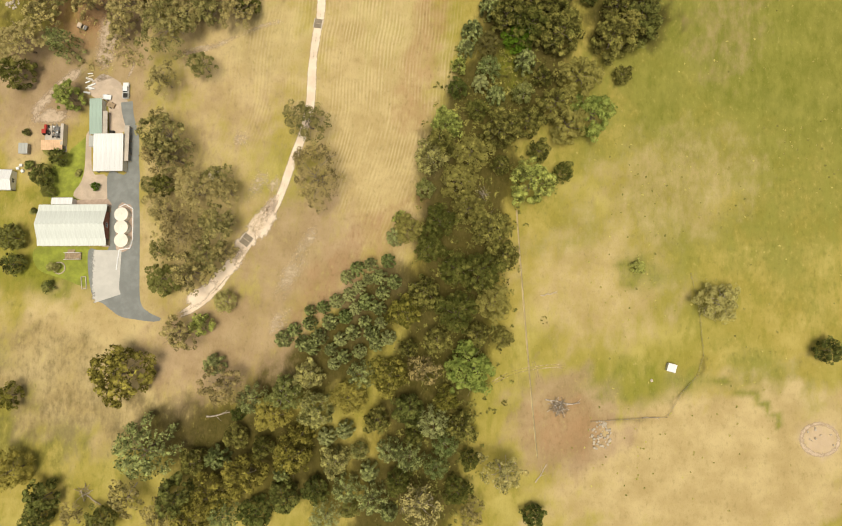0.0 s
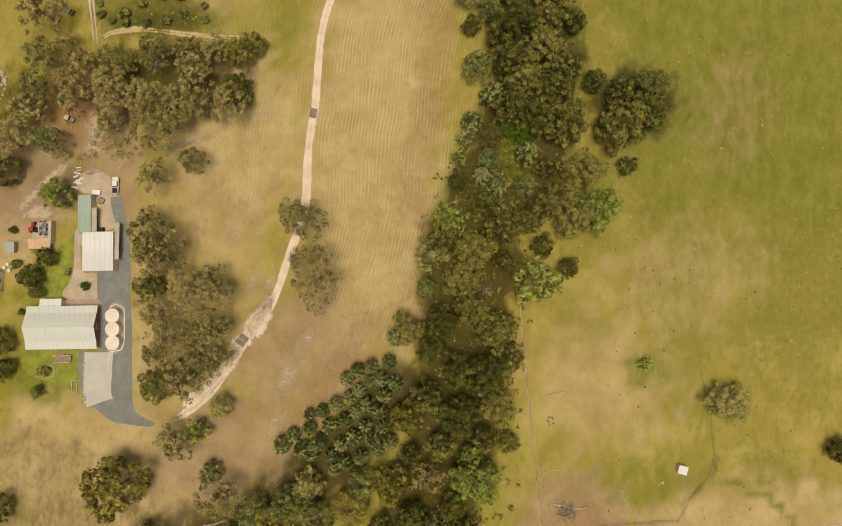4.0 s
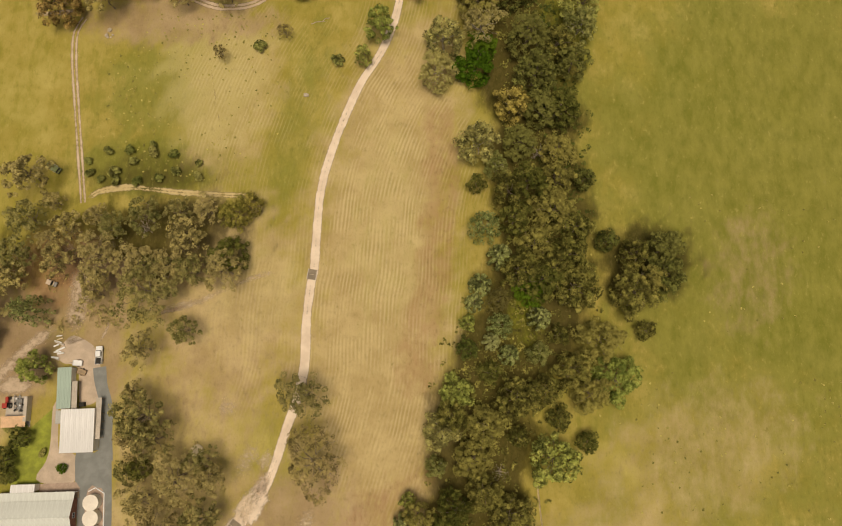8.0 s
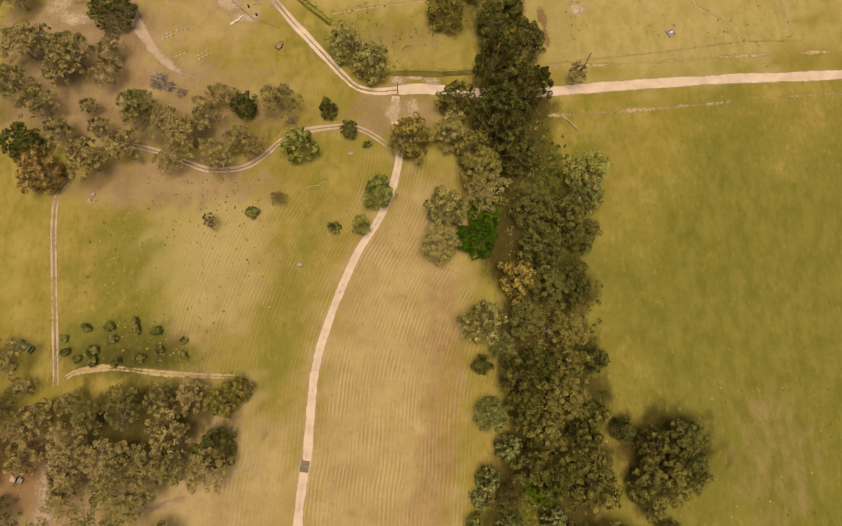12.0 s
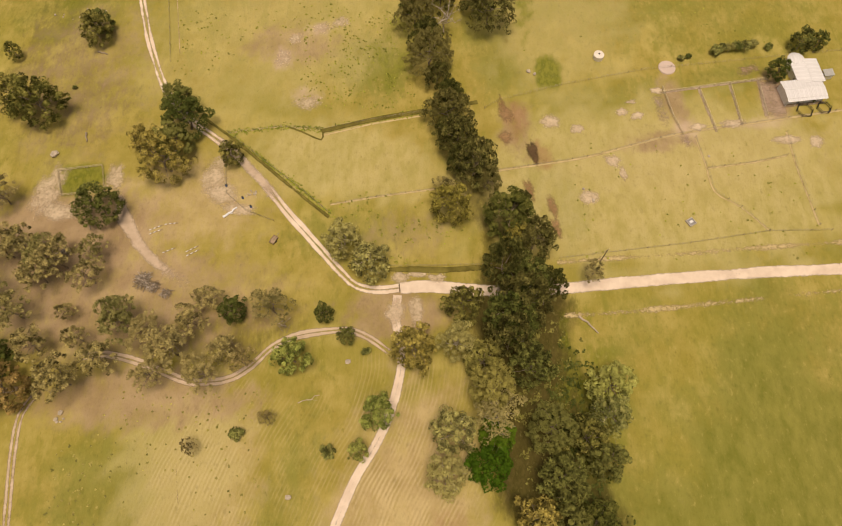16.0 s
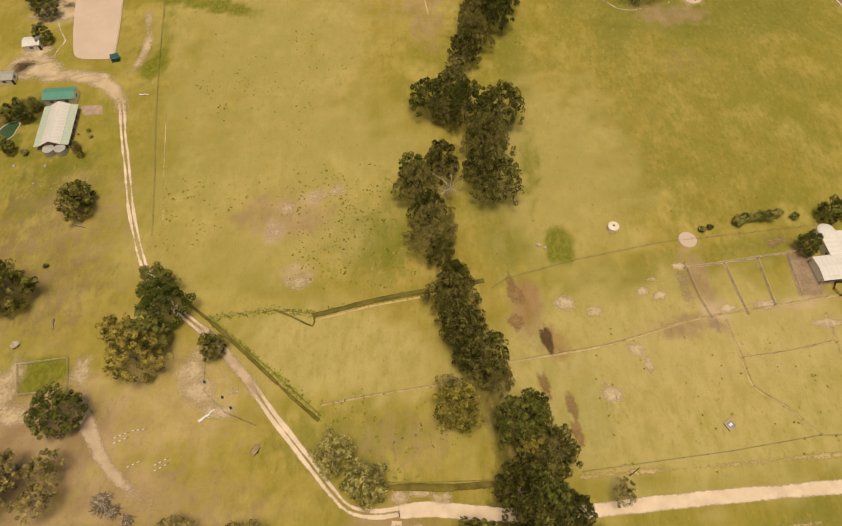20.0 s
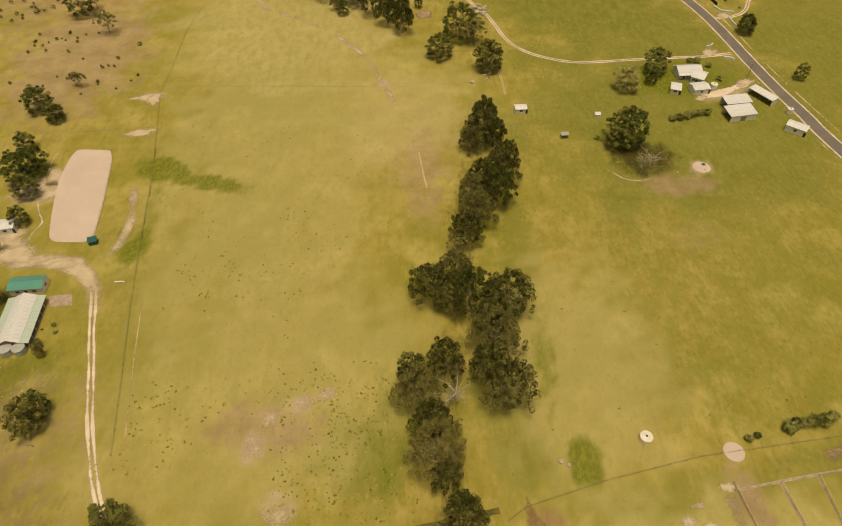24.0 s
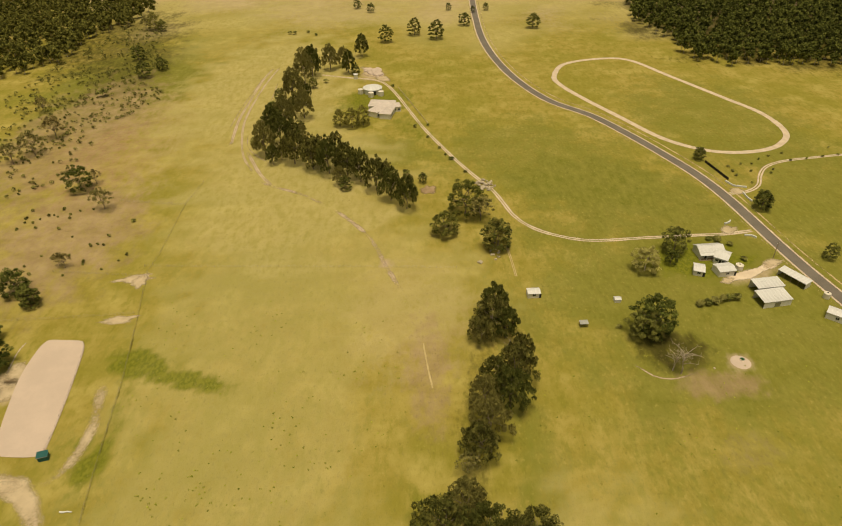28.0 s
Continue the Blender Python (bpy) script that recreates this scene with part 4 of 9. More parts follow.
GROVE_1 = [
    (-109.1, -66.6, 4.6, 10.2, "d"), (-90.6, -66.5, 4.5, 10.2, "d"), (-64.5, -64.7, 6.0, 13.9, "o"), (-98.4, -64.6, 3.6, 10.4, "a"), (-73.3, -63.9, 4.7, 12.4, "a"),
    (-26.5, -62.6, 5.3, 13.7, "g"), (-54.7, -62.5, 5.1, 13.2, "g"), (-46.1, -62.2, 6.0, 12.6, "d"), (-8.5, -61.0, 2.7, 6.8, "g"), (-19.8, -60.5, 3.0, 6.7, "d"),
    (-107.7, -60.4, 5.2, 11.3, "d"), (32.2, -60.0, 3.6, 8.6, "d"), (-82.6, -59.1, 5.0, 13.0, "a"), (14.9, -59.0, 3.9, 10.3, "b"), (-68.9, -58.5, 6.3, 13.2, "d"),
    (-58.5, -57.6, 7.1, 15.9, "o"), (-38.3, -57.5, 5.1, 11.2, "d"), (0.1, -57.4, 6.5, 14.8, "w"), (-13.4, -56.9, 5.0, 13.1, "g"), (-29.5, -55.1, 4.5, 10.2, "d"),
    (-21.1, -54.6, 4.2, 11.2, "g"), (10.6, -53.7, 4.9, 12.8, "e"),
]
GROVE_2 = [
    (-116.8, -53.0, 6.0, 14.1, "o"), (-6.2, -51.8, 4.2, 11.3, "e"), (-49.3, -51.5, 6.7, 15.2, "o"), (-40.0, -51.4, 2.6, 7.3, "g"), (-14.5, -49.6, 3.2, 8.8, "g"),
    (-64.5, -48.7, 4.2, 10.9, "e"), (-58.1, -47.3, 3.4, 9.8, "g"), (4.4, -47.2, 4.2, 11.2, "g"), (22.6, -47.2, 6.2, 14.3, "w"), (-24.4, -46.9, 4.8, 11.9, "p"),
    (-36.2, -45.3, 6.3, 14.5, "o"), (13.7, -45.1, 3.3, 9.0, "e"), (-77.6, -44.9, 8.9, 19.0, "g"), (-3.1, -44.5, 4.8, 12.5, "g"), (-17.5, -44.0, 3.0, 8.8, "p"),
    (-44.9, -43.9, 3.4, 10.2, "e"), (-9.2, -43.4, 4.2, 11.3, "g"), (-53.2, -41.3, 4.4, 10.9, "e"), (6.9, -40.9, 4.5, 11.9, "g"), (-27.2, -40.6, 3.1, 8.4, "g"),
    (-34.0, -39.7, 4.2, 10.9, "o"), (-2.2, -38.5, 3.6, 10.4, "e"),
]
GROVE_3 = [
    (-21.9, -38.3, 2.9, 8.4, "g"), (11.3, -36.3, 4.7, 12.4, "e"), (-53.2, -35.2, 2.5, 6.8, "d"), (-12.8, -35.1, 4.5, 11.9, "e"), (3.0, -35.0, 5.4, 13.8, "g"),
    (-42.9, -34.6, 6.0, 14.0, "o"), (-30.1, -32.6, 6.0, 14.0, "p"), (-120.7, -32.6, 4.0, 10.5, "o"), (-3.9, -31.8, 5.1, 11.2, "d"), (-48.7, -30.4, 4.8, 12.7, "g"),
    (-38.8, -28.5, 5.7, 13.5, "p"), (-20.5, -28.5, 6.3, 14.5, "o"), (6.8, -28.4, 4.2, 10.9, "o"), (-56.7, -26.8, 6.3, 15.6, "b"), (-85.8, -24.7, 8.7, 18.7, "o"),
    (-33.1, -23.1, 5.2, 12.5, "p"), (-17.9, -22.6, 4.5, 12.0, "g"), (-9.9, -22.2, 6.3, 14.5, "o"), (-60.9, -21.3, 3.1, 8.8, "g"), (0.2, -20.4, 4.5, 11.5, "b"),
    (-26.2, -19.8, 2.2, 6.8, "g"), (12.9, -19.7, 8.3, 18.0, "l"),
]
GROVE_4 = [
    (-23.2, -17.7, 2.2, 6.8, "g"), (-18.9, -16.0, 2.3, 7.1, "g"), (-27.1, -15.8, 2.3, 7.1, "g"), (-32.6, -15.7, 2.2, 6.8, "g"), (-4.6, -14.6, 3.3, 10.0, "e"),
    (-35.4, -14.3, 2.6, 7.8, "g"), (-14.0, -13.8, 2.3, 7.1, "g"), (-41.2, -13.2, 2.6, 7.8, "g"), (-24.6, -12.7, 2.3, 7.1, "g"), (-70.5, -12.7, 5.1, 13.1, "a"),
    (-30.8, -12.3, 2.6, 7.8, "g"), (3.7, -12.0, 4.8, 12.5, "e"), (-10.6, -11.7, 2.6, 8.0, "g"), (114.2, -11.1, 3.9, 9.1, "d"), (-15.6, -10.8, 2.6, 7.8, "g"),
    (-21.1, -10.7, 2.5, 7.5, "g"), (22.6, -10.7, 3.3, 9.6, "e"), (-38.3, -10.5, 2.3, 7.1, "g"), (-65.2, -9.9, 3.7, 10.0, "l"), (15.0, -9.7, 4.7, 12.5, "e"),
    (-33.7, -8.5, 2.3, 7.1, "g"), (-27.9, -7.8, 2.5, 7.5, "g"),
]
GROVE_5 = [
    (-13.0, -7.6, 2.1, 7.0, "g"), (-17.7, -7.5, 2.2, 6.8, "g"), (-23.6, -6.1, 2.5, 7.5, "g"), (-33.7, -4.7, 2.0, 6.8, "g"), (-6.1, -4.0, 5.5, 13.1, "o"),
    (-20.7, -3.7, 2.0, 6.5, "g"), (-30.0, -3.6, 2.3, 7.1, "g"), (8.7, -3.5, 6.4, 15.6, "e"), (-13.6, -3.3, 2.3, 7.3, "g"), (-58.6, -2.8, 4.2, 10.5, "p"),
    (-26.2, -1.6, 2.3, 7.1, "g"), (-17.3, -1.6, 2.6, 7.8, "g"), (19.2, -0.9, 5.9, 14.6, "e"), (-113.4, -0.4, 2.7, 3.6, "s"), (-22.4, 0.4, 2.5, 7.5, "g"),
    (-12.7, 1.2, 2.3, 7.1, "g"), (-0.5, 1.4, 6.0, 14.6, "e"), (82.9, 1.6, 6.0, 12.0, "p"), (-19.7, 2.5, 2.3, 7.1, "g"), (-76.6, 2.8, 5.2, 13.0, "d"),
    (-9.6, 4.6, 2.4, 7.0, "g"), (-17.3, 5.1, 2.0, 6.6, "g"),
]
GROVE_6 = [
    (-68.0, 5.3, 6.4, 15.8, "a"), (-23.4, 5.5, 2.3, 7.2, "g"), (-13.8, 5.8, 2.5, 7.5, "g"), (-112.4, 6.1, 2.3, 2.9, "s"), (-123.1, 6.2, 3.5, 8.4, "d"),
    (-20.4, 8.0, 2.3, 7.2, "g"), (15.9, 8.0, 7.0, 16.7, "e"), (8.4, 8.5, 6.3, 15.4, "e"), (-16.5, 9.4, 2.3, 7.2, "g"), (-64.2, 9.4, 5.2, 13.2, "a"),
    (-11.5, 10.6, 2.3, 7.2, "g"), (61.5, 11.3, 2.6, 4.0, "l"), (-78.3, 11.5, 3.5, 10.2, "a"), (22.0, 12.9, 4.8, 12.6, "e"), (-124.4, 14.0, 4.4, 10.0, "d"),
    (0.6, 14.5, 5.4, 13.7, "e"), (-71.9, 16.7, 6.5, 15.9, "b"), (-9.7, 17.7, 3.1, 8.9, "g"), (-60.9, 18.7, 6.3, 15.4, "a"), (-62.5, 33.4, 4.6, 11.0, "a"), (-59.2, 11.6, 3.8, 10.0, "a"), (-5.8, 19.8, 4.8, 12.7, "e"),
    (17.9, 20.3, 6.5, 15.7, "e"), (3.4, 22.2, 6.0, 14.7, "e"),
]
GROVE_7 = [
    (-120.1, 22.3, 1.4, 1.8, "s"), (-8.4, 23.3, 2.5, 7.9, "l"), (-77.7, 23.9, 5.2, 13.3, "a"), (10.9, 26.4, 5.7, 14.2, "e"), (-114.9, 28.5, 2.1, 6.1, "d"),
    (-58.9, 29.1, 4.8, 12.0, "a"), (-68.1, 29.4, 6.3, 15.4, "a"), (-82.3, 30.3, 3.2, 9.8, "a"), (-101.6, 30.6, 1.5, 2.3, "v"), (15.7, 30.8, 2.5, 7.9, "x"),
    (-79.8, 31.0, 3.5, 9.1, "e"), (-1.3, 32.1, 3.7, 10.1, "p"), (-116.6, 32.9, 3.6, 8.6, "d"), (-32.1, 33.9, 8.9, 19.0, "b"), (8.4, 34.1, 5.8, 14.3, "e"),
    (29.5, 34.2, 8.2, 17.8, "l"), (-107.0, 34.5, 1.4, 1.8, "s"), (-122.5, 36.5, 1.8, 2.4, "s"), (-112.3, 38.5, 2.8, 7.3, "d"), (39.1, 38.5, 3.3, 8.5, "e"),
    (-80.3, 38.8, 5.2, 13.4, "b"), (-75.3, 38.8, 5.8, 14.4, "b"),
]
GROVE_8 = [
    (20.7, 39.8, 3.3, 8.4, "e"), (-117.5, 40.9, 1.5, 2.0, "s"), (-0.3, 41.1, 5.3, 12.7, "p"), (-113.9, 41.5, 2.0, 2.6, "s"), (12.0, 42.6, 6.4, 15.6, "e"),
    (-78.0, 44.6, 7.5, 17.6, "a"), (31.9, 44.7, 3.7, 9.2, "e"), (2.7, 45.1, 5.0, 13.0, "e"), (-82.4, 45.1, 3.1, 8.7, "a"), (-124.5, 46.7, 1.5, 1.9, "s"),
    (20.2, 49.8, 6.6, 15.9, "e"), (-36.1, 50.5, 6.9, 15.5, "b"), (-82.4, 51.2, 3.1, 9.1, "a"), (39.5, 51.4, 5.8, 14.3, "e"), (4.3, 51.5, 5.6, 13.3, "l"),
    (28.1, 52.1, 5.2, 13.3, "e"), (46.9, 55.2, 7.1, 15.9, "l"), (13.4, 56.6, 3.6, 9.0, "e"), (-109.9, 57.2, 4.5, 11.4, "l"), (35.6, 57.7, 5.8, 14.3, "e"),
    (18.8, 61.3, 3.2, 9.0, "g"), (26.6, 61.7, 3.5, 9.6, "p"),
]
GROVE_9 = [
    (-80.5, 62.4, 5.0, 13.0, "a"), (7.3, 63.0, 3.6, 9.0, "d"), (-126.2, 63.8, 5.1, 13.0, "e"), (14.0, 64.9, 2.9, 8.3, "g"), (42.1, 65.3, 6.9, 16.5, "e"),
    (32.3, 66.8, 3.4, 8.9, "e"), (-69.1, 67.4, 4.4, 11.9, "a"), (56.2, 68.2, 3.3, 9.5, "e"), (16.4, 69.2, 4.1, 11.0, "g"), (7.5, 70.0, 2.9, 8.5, "l"),
    (27.1, 71.3, 3.8, 10.3, "g"), (-124.2, 72.5, 7.3, 15.2, "a"), (-111.7, 72.7, 4.3, 15.3, "g"), (9.4, 75.5, 2.9, 8.3, "g"), (15.7, 76.2, 3.6, 10.4, "f"),
    (-79.2, 77.2, 9.5, 18.7, "a"), (-94.9, 77.4, 4.5, 10.4, "a"), (52.6, 78.2, 7.2, 17.0, "e"), (25.1, 78.8, 4.9, 7.3, "v"), (37.2, 79.6, 7.5, 17.6, "e"),
    (11.1, 80.6, 3.5, 9.7, "g"), (27.4, 81.3, 6.0, 14.6, "e"),
]
GROVE_10 = [
    (57.2, 81.6, 5.4, 13.6, "e"), (-119.0, 81.8, 5.7, 12.5, "a"), (-94.9, 82.6, 5.2, 11.6, "a"), (61.0, 82.7, 6.3, 13.2, "d"), (-58.8, 83.9, 6.5, 13.8, "a"),
    (-75.7, 83.9, 5.7, 12.5, "a"), (-68.7, 84.0, 5.2, 11.6, "a"), (21.8, 84.3, 6.5, 15.8, "e"), (-82.8, 85.2, 6.5, 13.8, "a"), (32.8, 85.8, 5.9, 14.5, "e"),
    (-105.7, 86.8, 5.3, 11.7, "a"), (-94.5, 88.0, 6.8, 14.2, "a"), (-117.2, 88.2, 5.7, 12.6, "a"), (16.5, 88.4, 4.1, 11.1, "g"), (-58.2, 88.4, 6.0, 14.0, "e"),
    (34.9, 88.7, 6.0, 14.7, "e"), (53.5, 89.1, 4.7, 12.2, "e"), (61.4, 90.5, 6.4, 13.4, "d"), (26.2, 91.6, 6.2, 15.2, "e"), (-110.1, 92.7, 3.3, 8.6, "a"),
    (-70.1, 92.8, 6.0, 13.0, "a"), (46.2, 92.8, 3.9, 9.4, "d"),
]
GROVE_11 = [
    (-82.9, 95.9, 3.3, 9.3, "x"), (-103.6, 95.9, 5.3, 11.8, "a"), (-91.3, 96.1, 4.7, 11.0, "a"), (37.5, 96.4, 5.5, 13.8, "e"), (12.5, 96.7, 5.0, 13.1, "g"),
    (20.7, 98.7, 5.2, 13.3, "e"), (-115.5, 98.7, 5.8, 12.7, "a"), (-82.4, 99.0, 5.4, 13.9, "a"), (-57.5, 100.2, 4.8, 11.9, "y"), (-97.4, 100.2, 3.4, 7.9, "a"),
    (-73.8, 101.0, 4.1, 10.0, "a"), (31.1, 101.3, 6.6, 15.8, "e"), (-65.7, 101.6, 4.6, 9.3, "a"), (-53.5, 103.2, 3.6, 9.8, "y"), (-110.0, 104.1, 3.2, 7.5, "a"),
    (19.3, 107.0, 5.6, 13.9, "e"), (24.4, 108.3, 6.3, 15.4, "e"), (10.4, 109.5, 3.4, 8.5, "e"), (32.8, 110.1, 5.6, 13.9, "e"), (-116.1, 110.7, 6.9, 14.4, "a"),
    (41.1, 110.9, 3.6, 8.7, "d"), (-93.9, 111.0, 1.8, 2.7, "s"),
]
GROVE_12 = [
    (-88.4, 111.0, 1.8, 2.7, "s"), (-98.7, 111.5, 1.4, 2.1, "s"), (-81.7, 112.1, 1.7, 2.4, "s"), (-70.1, 112.7, 1.8, 2.7, "s"), (-102.0, 113.2, 1.7, 2.4, "s"),
    (-94.9, 113.6, 2.1, 3.0, "s"), (-77.2, 114.0, 1.7, 2.4, "s"), (15.9, 114.5, 4.5, 11.4, "p"), (-70.4, 116.4, 1.4, 2.1, "s"), (-89.7, 116.8, 1.7, 2.4, "s"),
    (-103.2, 117.2, 1.4, 1.8, "s"), (27.7, 118.5, 2.5, 7.8, "x"), (33.2, 118.5, 6.1, 15.0, "e"), (-78.0, 119.0, 1.8, 2.7, "s"), (-83.6, 120.1, 2.1, 3.2, "s"),
    (10.4, 120.2, 7.5, 16.6, "p"), (-97.2, 120.6, 1.7, 2.4, "s"), (-90.8, 120.6, 1.8, 2.8, "s"), (22.7, 121.4, 6.1, 12.8, "d"), (-84.2, 122.6, 1.4, 2.1, "s"),
    (29.1, 131.0, 6.1, 12.9, "d"), (34.9, 131.3, 6.2, 15.2, "e"),
]
GROVE_13 = [
    (20.6, 132.8, 5.8, 13.7, "y"), (27.6, 141.9, 7.4, 15.0, "d"), (-0.8, 142.3, 6.5, 14.8, "p"), (10.0, 145.4, 6.4, 9.6, "v"), (38.8, 145.9, 6.2, 13.0, "d"),
    (-22.7, 148.8, 3.2, 9.0, "l"), (-30.9, 148.8, 2.4, 3.2, "s"), (-65.2, 150.2, 2.2, 7.4, "b"), (34.7, 151.9, 5.5, 13.8, "e"), (12.0, 152.2, 5.2, 7.9, "v"),
    (1.2, 153.1, 6.8, 15.5, "p"), (25.5, 153.4, 7.8, 15.7, "d"), (-54.2, 153.7, 2.3, 3.0, "s"), (12.4, 156.8, 6.9, 15.5, "w"), (-46.4, 157.1, 2.2, 7.4, "b"),
    (40.6, 157.2, 6.2, 14.4, "p"), (-17.8, 158.0, 5.0, 12.3, "l"), (11.3, 163.9, 7.0, 16.5, "e"), (-113.6, 164.0, 6.5, 14.9, "r"), (42.0, 164.1, 7.2, 16.1, "l"),
    (-100.1, 166.7, 6.4, 15.3, "a"), (-77.5, 167.8, 4.5, 11.7, "a"),
]
GROVE_14 = [
    (-63.7, 168.3, 5.3, 13.1, "a"), (21.4, 169.9, 7.6, 15.3, "d"), (9.1, 171.6, 6.1, 15.1, "e"), (-54.2, 172.0, 3.7, 9.9, "b"), (-91.0, 172.1, 5.4, 12.7, "a"),
    (-40.8, 172.7, 5.8, 13.6, "l"), (-120.4, 172.7, 6.1, 12.8, "d"), (-58.5, 174.4, 5.0, 11.8, "a"), (-72.7, 174.7, 6.8, 15.9, "a"), (-8.9, 174.8, 6.7, 15.2, "y"),
    (-21.5, 174.9, 1.6, 2.1, "s"), (-109.9, 175.7, 5.1, 12.7, "a"), (2.9, 176.0, 6.1, 14.2, "p"), (16.5, 177.7, 6.4, 18.7, "f"), (-99.1, 178.7, 3.5, 9.4, "a"),
    (-26.9, 178.8, 2.8, 7.3, "d"), (-80.0, 179.1, 5.1, 12.8, "a"), (-87.6, 182.3, 5.9, 14.2, "a"), (17.8, 182.4, 9.2, 18.1, "d"), (-68.3, 182.8, 4.7, 11.9, "a"),
    (-58.0, 186.1, 4.6, 9.0, "d"), (-33.4, 185.2, 3.0, 7.6, "d"),
]
GROVE_15 = [
    (-117.1, 185.4, 5.7, 13.8, "a"), (-103.8, 185.9, 2.8, 7.7, "a"), (-89.3, 186.2, 4.6, 11.9, "a"), (-47.0, 186.3, 5.6, 13.3, "b"), (4.6, 186.5, 5.8, 14.4, "e"),
    (21.1, 187.0, 7.3, 21.1, "f"), (-65.0, 189.5, 4.2, 9.0, "a"), (21.9, 189.7, 2.0, 7.0, "x"), (-125.7, 192.0, 5.9, 14.4, "a"), (29.4, 192.9, 4.3, 13.1, "f"),
    (22.4, 193.6, 7.8, 15.8, "d"), (-99.2, 195.7, 4.8, 12.1, "a"), (-113.0, 196.1, 5.3, 13.1, "a"), (41.7, 197.0, 3.2, 9.1, "b"), (16.4, 197.4, 7.0, 20.2, "f"),
    (-20.8, 199.4, 6.0, 14.0, "p"), (-108.2, 200.5, 6.5, 15.5, "a"), (-111.8, 202.1, 6.0, 14.4, "a"), (-124.3, 204.0, 6.5, 15.5, "a"),
    (-99.3, 204.4, 4.3, 10.7, "a"),
]
GROVE_16 = [
    (-119.7, 205.6, 5.4, 13.2, "a"), (-29.0, 206.3, 5.8, 13.6, "p"),
    (-100.2, 217.9, 7.4, 15.1, "d"), (-129.8, 221.6, 5.4, 13.4, "a"),
    (-83.3, 232.9, 8.3, 18.0, "y"), (-64.2, 236.4, 3.8, 10.7, "e"), (-81.7, 240.2, 6.3, 13.3, "d"), (-90.8, 240.8, 4.8, 11.9, "y"),
    (-79.3, 248.5, 8.0, 16.1, "d"), (-125.2, 253.5, 8.1, 18.7, "e"),
    (-83.0, 256.3, 5.6, 12.0, "d"),
]
GROVE_17 = [
    (-134.0, 257.2, 6.0, 15.0, "e"), (120.8, 258.3, 1.5, 2.0, "s"), (-119.6, 264.7, 1.0, 1.4, "s"), (110.6, 268.4, 3.8, 8.9, "d"),
    (81.0, 275.7, 1.4, 2.1, "h"), (83.9, 276.7, 1.2, 1.9, "h"), (-141.1, 277.3, 2.6, 8.4, "e"), (93.1, 278.8, 2.3, 3.5, "h"),
    (97.7, 279.3, 2.5, 3.8, "h"), (95.4, 279.4, 2.3, 3.5, "h"), (121.3, 280.2, 4.2, 9.7, "d"),
    (103.3, 280.2, 2.5, 3.8, "h"), (100.6, 280.2, 2.5, 3.8, "h"), (111.6, 280.6, 1.6, 2.4, "h"), (127.5, 281.1, 3.2, 7.9, "d"), (106.3, 281.3, 2.2, 3.2, "h"),
    (-114.4, 284.7, 5.2, 13.3, "e"),
]
GROVE_18 = [
    (-114.0, 289.2, 4.2, 9.6, "d"),
    (-120.8, 308.4, 1.6, 6.3, "r"), (-140.1, 309.6, 1.5, 1.9, "s"), (-144.7, 310.1, 2.5, 6.8, "d"), (-123.0, 312.6, 1.9, 2.5, "s"),
    (-149.2, 315.1, 2.3, 3.0, "s"), (-119.5, 316.8, 0.9, 1.2, "s"), (-124.4, 318.1, 0.5, 0.6, "s"), (-121.2, 319.8, 0.9, 1.2, "s"),
    (-150.4, 324.0, 1.5, 6.1, "y"),
]
GROVE_19 = [
    (-143.9, 325.0, 2.8, 7.2, "d"), (-148.6, 325.6, 3.0, 7.5, "d"), (-142.1, 330.2, 2.3, 6.3, "d"),
    (-148.1, 330.6, 1.9, 5.7, "d"), (-137.6, 333.4, 1.0, 1.2, "s"), (-135.2, 333.6, 1.0, 1.2, "s"), (-133.1, 333.7, 0.8, 1.0, "s"),
    (-149.5, 366.3, 3.7, 8.7, "d"),
    (-152.8, 381.4, 5.1, 11.1, "d"), (82.7, 385.4, 5.9, 13.9, "x"), (80.3, 387.0, 4.6, 11.0, "x"),
    (-157.6, 390.6, 7.5, 15.3, "d"),
]
GROVE_20 = [
    (-155.4, 395.4, 6.1, 12.8, "d"), (75.0, 404.1, 6.3, 13.2, "d"), (79.3, 406.9, 9.2, 18.1, "d"), (-164.3, 409.6, 4.2, 9.7, "d"),
    (67.9, 409.8, 1.3, 1.7, "s"), (103.0, 421.6, 2.0, 3.0, "h"), (105.9, 422.2, 2.0, 3.0, "h"), (108.9, 423.1, 2.3, 3.4, "h"),
    (112.0, 423.7, 2.5, 3.7, "h"), (115.6, 424.3, 2.5, 3.7, "h"), (118.9, 425.2, 2.0, 3.1, "h"), (-159.5, 429.2, 4.2, 9.6, "d"), (-161.1, 431.0, 4.5, 10.1, "d"),
    (-169.7, 437.5, 6.4, 13.3, "d"), (88.6, 445.6, 6.6, 12.5, "p"), (100.9, 449.9, 3.1, 7.8, "d"), (169.6, 451.4, 3.4, 8.2, "d"), (132.9, 451.6, 1.7, 2.2, "s"),
    (-158.2, 455.8, 2.9, 8.5, "b"), (-161.0, 456.9, 2.3, 7.5, "b"),
]
